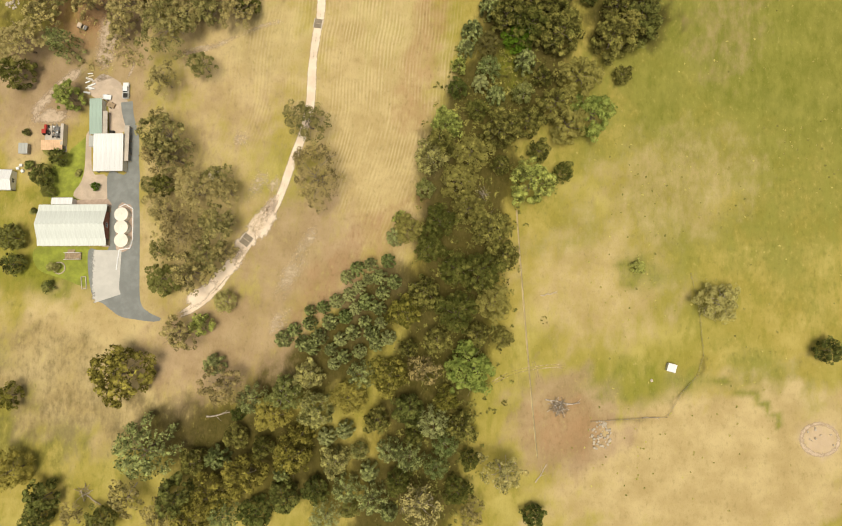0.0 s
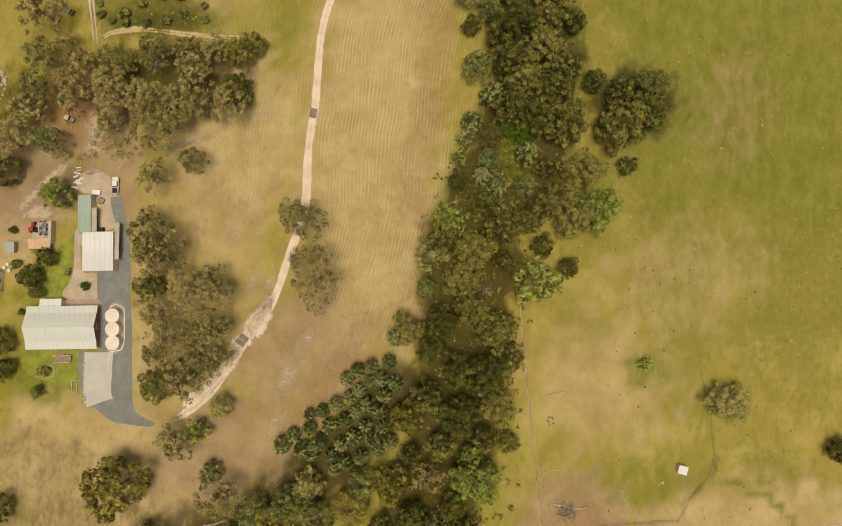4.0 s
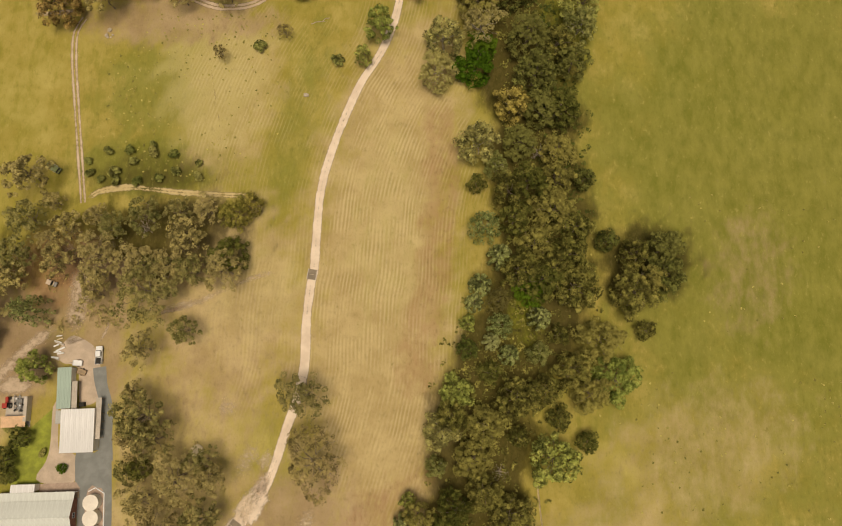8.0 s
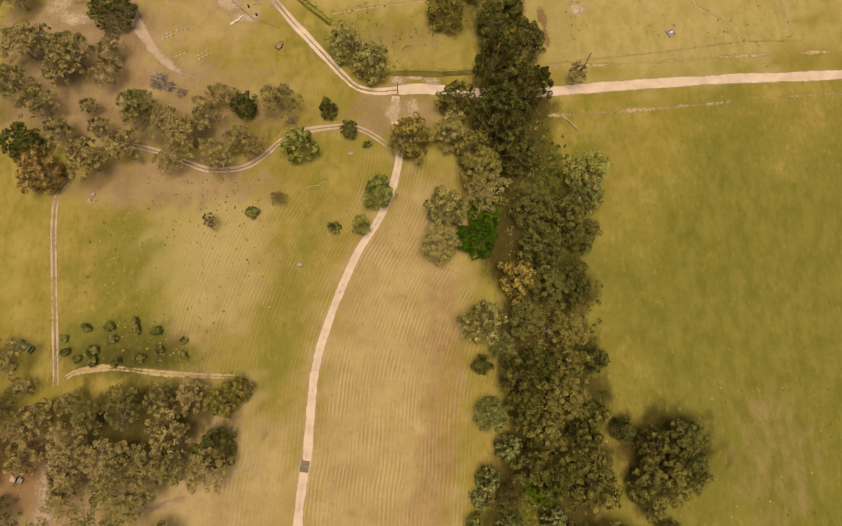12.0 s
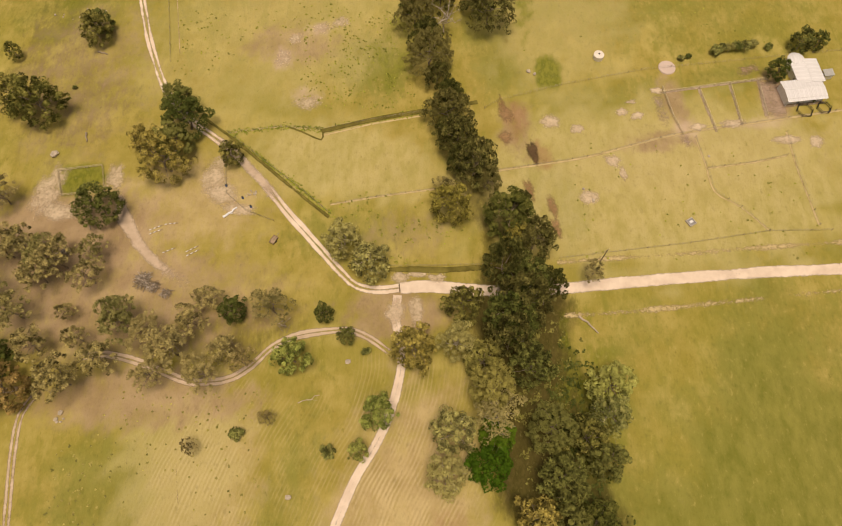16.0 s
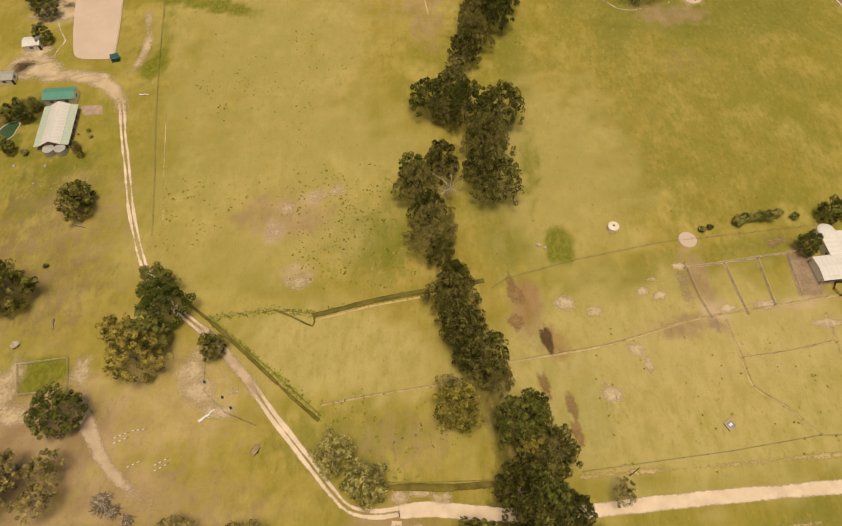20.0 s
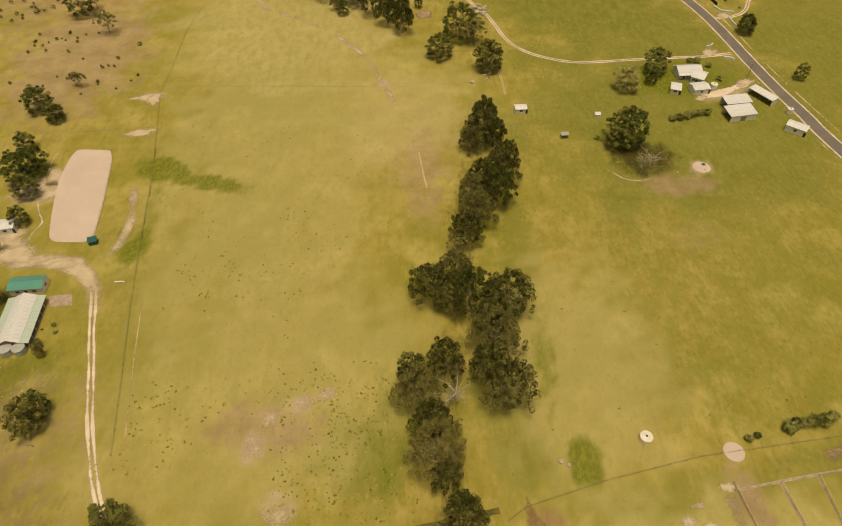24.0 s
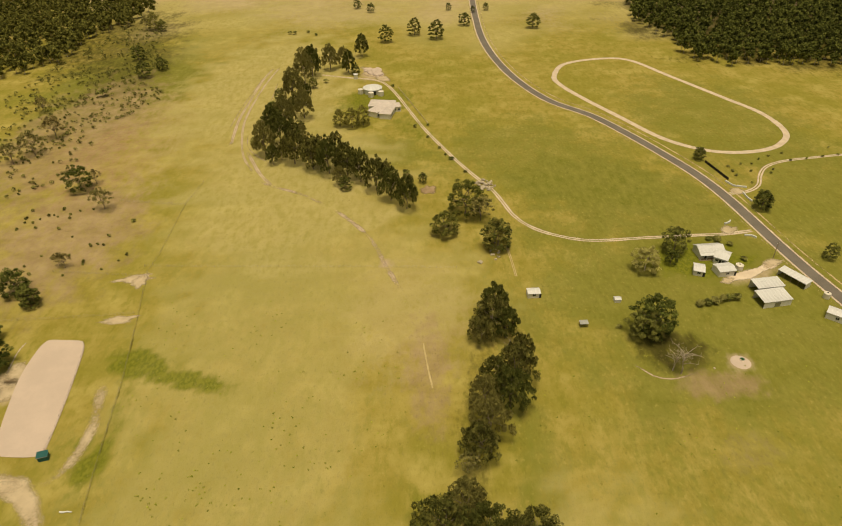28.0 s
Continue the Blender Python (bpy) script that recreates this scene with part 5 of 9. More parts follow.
GROVE_21 = [
    (105.1, 458.8, 6.3, 13.2, "d"), (131.5, 463.0, 1.7, 2.3, "s"), (28.7, 464.6, 7.8, 15.8, "d"), (127.8, 467.0, 2.3, 2.9, "s"), (124.2, 467.5, 1.8, 2.3, "s"),
    (6.2, 477.0, 7.4, 12.0, "e"), (16.8, 494.7, 10.4, 19.6, "e"), (23.5, 488.0, 6.5, 14.0, "a"), (27.7, 464.0, 5.6, 16.0, "e"), (-141.9, 493.1, 1.3, 1.7, "s"), (159.9, 493.8, 4.8, 10.6, "d"), (161.2, 496.1, 4.4, 10.0, "d"),
    (-11.3, 500.4, 5.8, 18.4, "f"), (-160.7, 505.7, 5.4, 12.9, "b"), (-19.2, 509.2, 5.7, 18.1, "f"), (-9.7, 511.2, 4.0, 9.4, "d"), (-17.2, 517.6, 3.4, 11.4, "f"),
    (-26.8, 519.8, 6.0, 19.3, "f"), (167.1, 520.2, 0.8, 1.1, "s"), (-42.7, 521.2, 3.7, 8.1, "d"), (-180.4, 525.2, 7.8, 15.8, "d"), (-45.9, 526.1, 3.7, 11.2, "f"),
    (-3.0, 526.9, 2.5, 6.8, "d"), (-22.4, 528.0, 3.8, 13.3, "f"),
]
GROVE_22 = [
    (162.8, 528.6, 1.1, 1.5, "s"), (-35.5, 529.6, 5.9, 19.0, "f"), (182.0, 530.5, 0.9, 1.1, "s"), (-175.2, 532.4, 3.4, 9.4, "b"), (172.4, 533.4, 0.9, 1.1, "s"),
    (162.6, 533.5, 1.1, 1.5, "s"), (185.1, 534.8, 0.9, 1.1, "s"), (-42.8, 535.0, 6.3, 19.9, "f"), (-11.8, 535.8, 2.9, 3.8, "s"), (20.0, 537.9, 1.2, 1.5, "s"),
    (162.4, 538.6, 1.2, 1.5, "s"), (-53.1, 539.8, 6.8, 21.5, "f"), (176.6, 541.5, 0.9, 1.1, "s"), (170.8, 541.8, 0.9, 1.1, "s"), (-62.3, 545.1, 6.5, 20.3, "f"),
    (199.6, 545.2, 0.9, 1.2, "s"), (-41.0, 545.3, 3.3, 11.2, "f"), (-48.1, 546.7, 3.6, 8.4, "d"), (209.6, 546.8, 0.9, 1.2, "s"), (182.7, 547.2, 0.9, 1.2, "s"),
    (150.1, 548.0, 3.2, 8.0, "d"), (-58.6, 548.6, 5.5, 17.7, "f"),
]
GROVE_23 = [
    (219.5, 549.1, 0.9, 1.2, "s"), (150.0, 549.7, 3.0, 7.6, "d"), (228.8, 550.8, 0.9, 1.2, "s"), (189.9, 551.0, 0.9, 1.2, "s"), (-85.2, 551.6, 3.9, 12.1, "f"),
    (-73.4, 552.0, 6.5, 20.6, "f"), (13.6, 553.4, 1.8, 2.3, "s"), (198.9, 554.1, 0.9, 1.2, "s"), (-50.7, 556.8, 5.1, 16.5, "f"), (-81.4, 557.2, 3.1, 9.5, "f"),
    (-232.3, 558.4, 6.0, 13.9, "b"), (-64.7, 558.4, 3.4, 8.1, "d"), (10.4, 559.8, 0.9, 1.2, "s"), (228.7, 559.9, 0.9, 1.2, "s"), (-76.2, 561.3, 3.2, 9.5, "f"),
    (-91.4, 562.8, 6.7, 21.1, "f"), (-80.7, 565.6, 3.1, 10.3, "f"), (-69.0, 566.1, 3.0, 10.9, "f"), (7.4, 568.9, 1.2, 1.6, "s"), (-225.2, 569.3, 7.3, 16.3, "b"),
    (-75.0, 574.0, 3.4, 11.0, "f"), (-98.5, 574.1, 3.5, 8.1, "d"),
]
GROVE_24 = [
    (-84.8, 576.8, 6.9, 21.8, "f"), (-77.0, 582.4, 3.4, 11.0, "f"), (0.9, 584.2, 1.3, 1.7, "s"), (-74.3, 587.9, 3.0, 9.1, "f"), (-80.8, 590.6, 3.4, 11.0, "f"),
    (-92.5, 592.9, 6.1, 19.3, "f"), (-224.0, 592.9, 7.1, 15.9, "b"), (-76.1, 594.0, 3.9, 8.7, "d"), (-6.0, 600.2, 1.7, 2.2, "s"), (-45.0, 601.2, 5.2, 13.3, "e"),
    (1.7, 601.9, 1.3, 1.7, "s"), (-85.9, 602.3, 6.7, 21.3, "f"), (-52.8, 603.2, 4.7, 12.2, "e"), (-38.6, 605.1, 5.2, 13.4, "e"), (-99.3, 606.3, 4.2, 8.2, "d"),
    (-85.1, 613.1, 3.0, 10.4, "f"), (-94.7, 614.0, 3.4, 11.1, "f"), (-76.6, 617.1, 6.4, 20.2, "f"), (-97.2, 623.3, 4.6, 10.0, "d"), (-85.7, 625.2, 3.9, 11.2, "f"),
    (-251.1, 635.1, 4.9, 12.1, "b"), (-84.3, 636.2, 3.2, 10.4, "f"),
]
GROVE_25 = [
    (-94.8, 636.9, 3.5, 8.0, "d"), (-78.7, 639.0, 3.2, 10.0, "f"), (-87.6, 647.1, 7.4, 23.1, "f"), (-98.2, 650.8, 3.8, 8.5, "d"), (-79.3, 653.6, 3.0, 10.0, "f"),
    (-223.3, 662.7, 5.2, 6.8, "s"), (-85.9, 667.7, 3.2, 9.9, "f"), (-94.7, 669.4, 3.5, 11.2, "f"), (-77.9, 672.7, 3.6, 8.7, "d"), (-21.3, 673.0, 1.5, 2.0, "s"),
    (-84.8, 680.3, 8.5, 26.2, "f"), (-70.0, 683.0, 2.7, 3.5, "s"), (-81.7, 698.6, 7.4, 23.3, "f"), (-49.5, 699.4, 3.6, 8.6, "d"), (-207.1, 701.4, 6.4, 13.3, "d"),
    (-54.8, 702.3, 5.5, 17.6, "f"), (-69.5, 711.5, 6.3, 19.9, "f"), (-88.9, 714.2, 3.7, 13.0, "f"), (-80.9, 716.9, 3.6, 11.8, "f"), (-198.9, 718.2, 4.9, 10.9, "d"),
    (-60.3, 718.8, 4.9, 16.1, "f"), (-88.9, 721.6, 3.8, 13.4, "f"),
]
GROVE_26 = [
    (-86.9, 728.8, 3.0, 10.1, "f"), (-47.4, 743.3, 5.8, 18.7, "f"), (-225.7, 743.3, 6.0, 12.7, "d"), (-29.4, 782.5, 6.3, 15.4, "e"), (13.6, 789.4, 7.3, 17.1, "e"),
    (-5.1, 802.3, 6.5, 15.8, "e"), (-92.1, 806.0, 1.9, 2.5, "s"), (-110.8, 811.5, 2.4, 3.1, "s"), (-115.6, 811.8, 2.4, 3.1, "s"), (-99.8, 815.0, 1.9, 2.5, "s"),
    (102.3, 819.8, 6.7, 14.0, "d"), (-233.8, 828.1, 4.9, 10.8, "d"), (41.0, 831.0, 5.9, 12.5, "d"), (-249.0, 831.2, 5.8, 13.7, "b"), (-241.4, 832.0, 7.3, 17.1, "e"),
    (-286.5, 876.2, 6.3, 8.1, "s"), (52.5, 878.2, 2.6, 7.0, "d"), (381.0, 880.7, 2.6, 3.4, "s"), (-47.2, 884.2, 4.2, 9.7, "d"), (66.3, 885.6, 3.2, 7.9, "d"),
    (29.4, 888.0, 3.2, 7.9, "d"), (-61.4, 900.2, 4.3, 9.8, "d"),
]
GROVE_CREEK = [
    (2.2, 250.5, 7.0, 15.0, "f"), (3.0, 256.5, 5.2, 12.5, "f"), (4.7, 240.4, 6.6, 15.0, "f"), (1.8, 244.5, 4.4, 11.0, "f"), (9.8, 231.9, 7.4, 15.5, "f"),
    (5.2, 233.5, 4.6, 12.0, "f"), (13.6, 226.4, 4.2, 11.0, "f"), (2.4, 218.4, 6.8, 13.5, "o"), (0.8, 224.0, 3.8, 9.5, "a"), (18.5, 214.6, 7.8, 15.5, "e"),
    (22.5, 218.0, 4.0, 11.0, "f"), (25.7, 206.0, 6.8, 14.0, "f"), (21.0, 208.0, 4.6, 11.0, "o"), (-3.4, 272.6, 8.4, 16.5, "f"), (-1.0, 266.0, 4.2, 10.5, "f"),
    (-8.2, 290.0, 6.2, 15.5, "f"), (-9.5, 297.0, 4.8, 13.0, "d"), (0.4, 299.0, 6.2, 15.0, "f"), (-4.5, 281.5, 5.4, 12.5, "f"), (1.6, 288.5, 6.2, 12.5, "x"),
    (16.7, 291.0, 8.8, 17.0, "f"), (13.0, 299.5, 5.5, 13.0, "f"), (15.5, 307.0, 9.0, 17.5, "f"), (20.5, 321.0, 8.8, 18.0, "f"), (15.0, 314.5, 6.0, 14.0, "f"),
    (9.4, 324.0, 8.0, 16.5, "f"), (-1.9, 327.5, 7.4, 15.0, "f"), (3.5, 322.5, 4.5, 11.0, "f"), (4.5, 333.0, 6.4, 15.0, "f"), (10.5, 353.0, 6.2, 14.0, "f"),
    (6.8, 347.5, 3.6, 9.0, "a"), (14.6, 361.0, 6.4, 15.5, "f"), (13.6, 371.0, 6.0, 15.0, "f"), (22.4, 372.5, 7.4, 16.5, "f"), (25.6, 383.5, 6.6, 17.0, "f"),
    (18.5, 380.5, 5.6, 14.0, "f"), (28.4, 390.5, 4.4, 15.0, "f"), (20.5, 409.0, 8.4, 16.0, "f"), (15.6, 403.5, 4.6, 12.0, "f"), (25.0, 405.5, 5.2, 14.0, "f"),
    (21.6, 416.0, 6.4, 16.5, "f"), (25.6, 397.5, 3.0, 7.0, "x"), (-123.1, 310.9, 1.9, 2.6, "s"),
]
GROVES = [GROVE_CREEK, GROVE_1, GROVE_2, GROVE_3, GROVE_4, GROVE_5, GROVE_6, GROVE_7, GROVE_8, GROVE_9, GROVE_10, GROVE_11, GROVE_12, GROVE_13, GROVE_14, GROVE_15, GROVE_16, GROVE_17, GROVE_18, GROVE_19, GROVE_20, GROVE_21, GROVE_22, GROVE_23, GROVE_24, GROVE_25, GROVE_26]

tree_rng = np.random.RandomState(4)
for grove in GROVES:
    for x, y, r, h, kind in grove:
        crowded = -60 < x < 66 and y < 192 and kind in "eodpalg"
        k = tree_rng.uniform(0.84, 0.98) if crowded else 1.0
        plant(kind, x, y, r * k, h * (tree_rng.uniform(0.85, 1.2) if crowded else 1.0), tree_rng)


# ---- roads and tracks ----
way("track", TRACK_LINE, 3.3, M_DIRT, "pale dirt track with worn wheel ruts", bare=(0.0, 0.5, 0.95, 0.95, 0.70, 0.95, 0.95, 0.5, 0.0), uneven=0.35, ends=-5.0)
way("road_west", [(-12.6, 193.9), (-19.2, 193.3), (-25.2, 194.7), (-29.9, 199.1), (-35.5, 205.6), (-41.3, 212.3), (-46.5, 218.3), (-52.8, 226.4), (-59.2, 233.7), (-65.7, 240.4), (-72.2, 245.7), (-78.8, 250.9), (-86.9, 259.6), (-90.9, 266.0), (-94.7, 274.7), (-99.1, 286.2), (-104.3, 303.3), (-108.9, 317.8), (-112.2, 329.8), (-115.4, 337.4), (-121.0, 343.1), (-128.3, 346.1), (-136.6, 347.1), (-144.8, 345.7)], 3.3, M_DIRT, "dirt farm road with two pale ruts", "road", (0.0, 0.45, 0.85, 0.7, 0.12, 0.7, 0.85, 0.45, 0.0), 0.024, uneven=0.5)
way("road_east", [(-12.6, 193.9), (-4.5, 194.3), (4.4, 193.5), (13.2, 192.9), (22.1, 192.6), (31.0, 193.2), (47.5, 194.8), (70.2, 196.7), (93.0, 198.2), (110.7, 198.9), (140, 200.5), (200, 204), (330, 211)], 4.6, M_DIRT, "pale gravel road with grassy verges", "road", (0.0, 0.5, 0.9, 1.0, 0.9, 1.0, 0.9, 0.5, 0.0), 0.028, wander=0.05, uneven=0.2)
way("road_wear", [(-76.0, 248.8), (-65.7, 240.4), (-59.2, 233.7), (-52.8, 226.4), (-46.5, 218.3)], 4.4, M_SAND, "bare trodden earth over the farm road", "road", (0.0, 0.3, 0.6, 0.8, 0.85, 0.8, 0.6, 0.3, 0.0), 0.03, wander=0.3, ends=14, uneven=0.4)
way("track_ruts_west", [(-103.8, 104.7), (-105.9, 117.4), (-108.7, 134.3), (-111.1, 149.9), (-111.4, 158.8), (-109.2, 163.5)], 2.9, M_SAND, "two pale wheel ruts through grass", bare=(0.0, 0.2, 0.75, 0.6, 0.0, 0.6, 0.75, 0.2, 0.0), uneven=0.25)
way("track_ruts_south", [(-103.8, 104.7), (-101.3, 106.9), (-97.9, 108.6), (-89.3, 109.3), (-76.6, 108.0), (-64.0, 107.2), (-49.8, 106.8)], 3.0, M_STRAW, "worn sandy vehicle track beside trees", bare=(0.0, 0.3, 0.6, 0.8, 0.6, 0.8, 0.6, 0.3, 0.0), z=0.026, ends=3, uneven=0.5)
way("track_ruts_north", [(-101.4, 172.9), (-95.4, 175.0), (-89.9, 174.6), (-82.5, 172.6), (-75.9, 170.0), (-69.4, 167.5), (-63.1, 167.2), (-57.7, 168.2), (-52.5, 171.6), (-47.7, 176.5), (-41.8, 179.6), (-33.9, 181.1), (-26.6, 181.4), (-21.0, 179.2), (-16.9, 176.2), (-13.7, 174.0)], 3.0, M_SAND, "winding dirt track under gum trees", bare=RUTTED, z=0.022, ends=5, uneven=0.4)
way("path_north", [(-101.9, 233.0), (-99.0, 226.6), (-96.3, 219.5), (-92.2, 212.6), (-87.7, 206.7), (-83.5, 202.6), (-79.2, 199.4), (-75.8, 197.0), (-71.6, 193.9)], 4.8, M_SAND, "bare trodden path in dry grass", "path", (0.0, 0.3, 0.6, 0.85, 0.9, 0.85, 0.6, 0.3, 0.0), wander=0.4, ends=14, uneven=0.5)
way("path_south", [(-84.5, 71.6), (-74.0, 73.9), (-66.6, 76.8)], 2.2, M_SAND, "bare trodden path in dry grass", "path", SOFT, ends=8)
way("highway_shoulder", [(200, 250), (166.3, 391.1), (160.0, 424.3), (156.1, 444.8), (153.0, 466.8), (148.5, 503.5), (142.8, 529.6), (133.9, 554.1), (121.3, 584.0), (105.9, 614.0), (83.5, 642.3), (67.7, 684.9), (57.8, 736.0), (53.3, 791.8), (53.7, 854.5), (56.0, 918.2), (60, 1010), (70, 1150)], 8.6, M_GRAVEL, "pale gravel shoulder of the sealed road", "road", (0.0, 0.8, 1.0, 1.0, 1.0, 1.0, 1.0, 0.8, 0.0), 0.02, wander=0.03)
way("highway", [(200, 250), (166.3, 391.1), (160.0, 424.3), (156.1, 444.8), (153.0, 466.8), (148.5, 503.5), (142.8, 529.6), (133.9, 554.1), (121.3, 584.0), (105.9, 614.0), (83.5, 642.3), (67.7, 684.9), (57.8, 736.0), (53.3, 791.8), (53.7, 854.5), (56.0, 918.2), (60, 1010), (70, 1150)], 5.4, M_HIGHWAY, "grey sealed country road", "road", HARD, 0.05, wander=0.0, crown=0.05)
way("driveway_north", [(146.8, 474.7), (133.5, 472.4), (121.1, 471.9), (96.2, 470.5), (71.5, 469.2), (55.6, 474.7), (45.8, 482.5), (39.7, 492.9), (36.1, 506.1), (32.1, 519.0), (23.9, 535.5), (13.7, 559.0), (-0.7, 597.4), (-10.6, 630.3), (-20.0, 661.6), (-28.0, 680.6), (-38.1, 689.1), (-54.2, 693.4), (-74.8, 700.4)], 3.0, M_GRAVEL, "pale gravel driveway with wheel ruts", "driveway", (0.0, 0.45, 0.9, 0.8, 0.15, 0.8, 0.9, 0.45, 0.0), 0.03, uneven=0.3)
way("race_track", [(96.8, 689.3), (109.3, 715.9), (137.0, 727.6), (161.3, 723.6), (181.3, 683.8), (202.4, 639.6), (214.9, 611.7), (215.7, 583.9), (205.5, 567.5), (190.5, 558.7), (171.3, 556.7), (155.2, 562.3), (138.9, 578.6), (122.6, 612.4), (106.4, 647.2), (97.4, 672.1)], 4.4, M_GRAVEL, "pale oval sand training track", "track", (0.0, 0.9, 1.0, 1.0, 1.0, 1.0, 1.0, 0.9, 0.0), 0.02, True, 0.15)
way("driveway_east", [(148.1, 509.0), (160.5, 511.3), (169.4, 517.8), (175.9, 529.5), (183.6, 538.7), (195.9, 544.7), (212.5, 548.1), (241.9, 552.4), (320, 560)], 3.2, M_GRAVEL, "curved pale gravel driveway", "driveway", RUTTED, 0.034)
way("driveway_homestead", [(146.5, 450.0), (143.0, 448.4), (138.0, 445.6), (133.0, 443.6), (128.0, 441.6), (123.6, 440.1), (119.0, 438.0), (117.0, 436.0)], 4.6, M_GRAVEL, "pale gravel farmyard drive", "driveway", SOFT, 0.03, wander=0.4, ends=5, uneven=0.4)
way("ford_track", [(-91.0, 535.7), (-83.8, 527.6), (-65.5, 517.1), (-47.5, 501.2), (-33.3, 483.4), (-25.1, 467.3), (-21.1, 454.6), (-15.1, 439.1), (-10.0, 425.0)], 3.0, M_SAND, "faint cattle track across pasture", "track", (0.0, 0.15, 0.3, 0.4, 0.3, 0.4, 0.3, 0.15, 0.0), ends=20, uneven=0.5)
way("cattle_track", [(-115.2, 578.8), (-118.4, 615.3), (-118.2, 647.9), (-117.1, 690.8), (-113.0, 725.0)], 2.4, M_SAND, "pale worn cattle track", "track", RUTTED, ends=12, uneven=0.5)
way("cattle_track", [(-103.8, 601.9), (-103.6, 637.5), (-105.2, 690.2)], 1.0, M_SAND, "thin winding cattle track", "track", SOFT, ends=12, uneven=0.4)
way("cattle_track", [(-106.4, 574.7), (-98.1, 556.7), (-90.4, 540.0), (-80.5, 524.5)], 2.6, M_SAND, "pale worn cattle track", "track", RUTTED, 0.026, ends=16, uneven=0.5)
way("cattle_track", [(-109.0, 600.0), (-104.5, 576.0), (-95.0, 561.0), (-84.0, 550.0)], 1.0, M_SAND, "thin winding cattle track", "track", SOFT, 0.028, ends=10, uneven=0.4)
way("cattle_track", [(-121.5, 600.0), (-121.0, 640.0), (-117.8, 700.0)], 0.9, M_SAND, "thin winding cattle track", "track", SOFT, 0.028, ends=10, uneven=0.4)
way("cattle_track", [(-95.4, 543.4), (-105.8, 567.4), (-114.0, 610.8), (-114.6, 657.8), (-112.2, 696.4), (-108.8, 724.8)], 1.8, M_SAND, "pale worn cattle track", "track", RUTTED, 0.024, ends=12, uneven=0.5)
way("cattle_track", [(-5.2, 403.2), (-3.8, 390.2), (-2.5, 381.1)], 0.9, M_STRAW, "thin winding cattle track", "track", PLAIN_WAY)
way("verge_north", [(32.7, 201.5), (48.6, 202.7), (71.7, 204.2), (90.4, 205.8), (113.5, 207.3), (150, 209), (250, 215)], 3.0, M_STRAW, "mown verge strip along the gravel road", "verge", (0.0, 0.25, 0.45, 0.55, 0.45, 0.25, 0.0), uneven=0.4)
way("verge_south", [(33.1, 185.3), (50.7, 186.3), (68.5, 188.1), (86.6, 189.9), (109.0, 192.1), (150, 194.5), (250, 200)], 3.0, M_STRAW, "worn verge strip along the gravel road", "verge", (0.0, 0.25, 0.45, 0.55, 0.45, 0.25, 0.0), uneven=0.4)
area("driveway_bitumen", [(-98.6, 34.5), (-92.8, 35.2), (-93.8, 49.3), (-90.9, 50.1), (-89.1, 35.6), (-87.5, 19.2), (-86.6, 6.0), (-85.6, -3.7), (-82.9, -6.8), (-79.0, -8.6), (-81.0, -9.6), (-87.9, -9.0), (-91.8, -8.2), (-96.5, -5.0), (-100.6, -1.9), (-102.6, 11.2), (-96.5, 12.2)], M_BITUMEN, "dark grey sealed farm driveway", "driveway", 0.03)
way("apron", [(-97.3, 11.4), (-97.2, 5.5), (-97.0, -0.6), (-96.2, -3.4)], 9.4, M_PALE_SEAL, "pale worn concrete apron beside the house", "apron", (0.9, 1.0, 1.0, 1.0, 1.0, 0.95, 0.85, 0.5, 0.05), 0.05, uneven=0.2, wander=0.05)
area("riding_arena", [(-144.5, 407.8), (-143.3, 409.1), (-137.8, 408.9), (-131.9, 408.4), (-129.9, 407.0), (-128.3, 403.2), (-126.5, 394.1), (-124.2, 380.5), (-122.4, 367.4), (-121.5, 358.5), (-122.4, 356.8), (-124.7, 356.1), (-129.5, 356.2), (-134.0, 356.6), (-136.1, 357.7), (-137.6, 360.0), (-139.5, 366.3), (-141.5, 373.9), (-144.3, 386.7), (-145.2, 394.1), (-145.4, 400.2), (-145.2, 405.1)], M_ARENA, "pale raked sand riding arena", "arena", 0.10)
area("yard_sand", [(-106.7, 61.4), (-103.7, 65.8), (-101.2, 65.9), (-96.7, 63.4), (-95.4, 60.9), (-93.6, 55.8), (-93.3, 51.6), (-94.7, 48.0), (-98.9, 47.9), (-100.5, 57.3), (-104.8, 58.6)], M_YARD, "pale gravel farmyard", "yard", 0.02)
area("lawn", [(-116.8, 35.0), (-106.3, 46.2), (-105.6, 47.0), (-104.6, 35.3), (-106.4, 26.9), (-116.1, 26.6)], M_LAWN, "bright green mown lawn", "lawn", 0.024)
area("lawn", [(-118.4, 11.7), (-102.7, 12.2), (-101.8, 0.8), (-109.3, 2.2), (-117.9, 5.2)], M_LAWN, "bright green mown lawn", "lawn", 0.024)
area("patio", [(-108.6, 28.9), (-107.5, 26.8), (-98.6, 26.7), (-98.7, 33.9), (-101.2, 34.5), (-103.5, 35.6), (-104.8, 46.8), (-106.2, 46.8), (-105.9, 36.8), (-106.7, 32.0)], M_YARD, "pale paved patio with garden bed", "patio", 0.026)
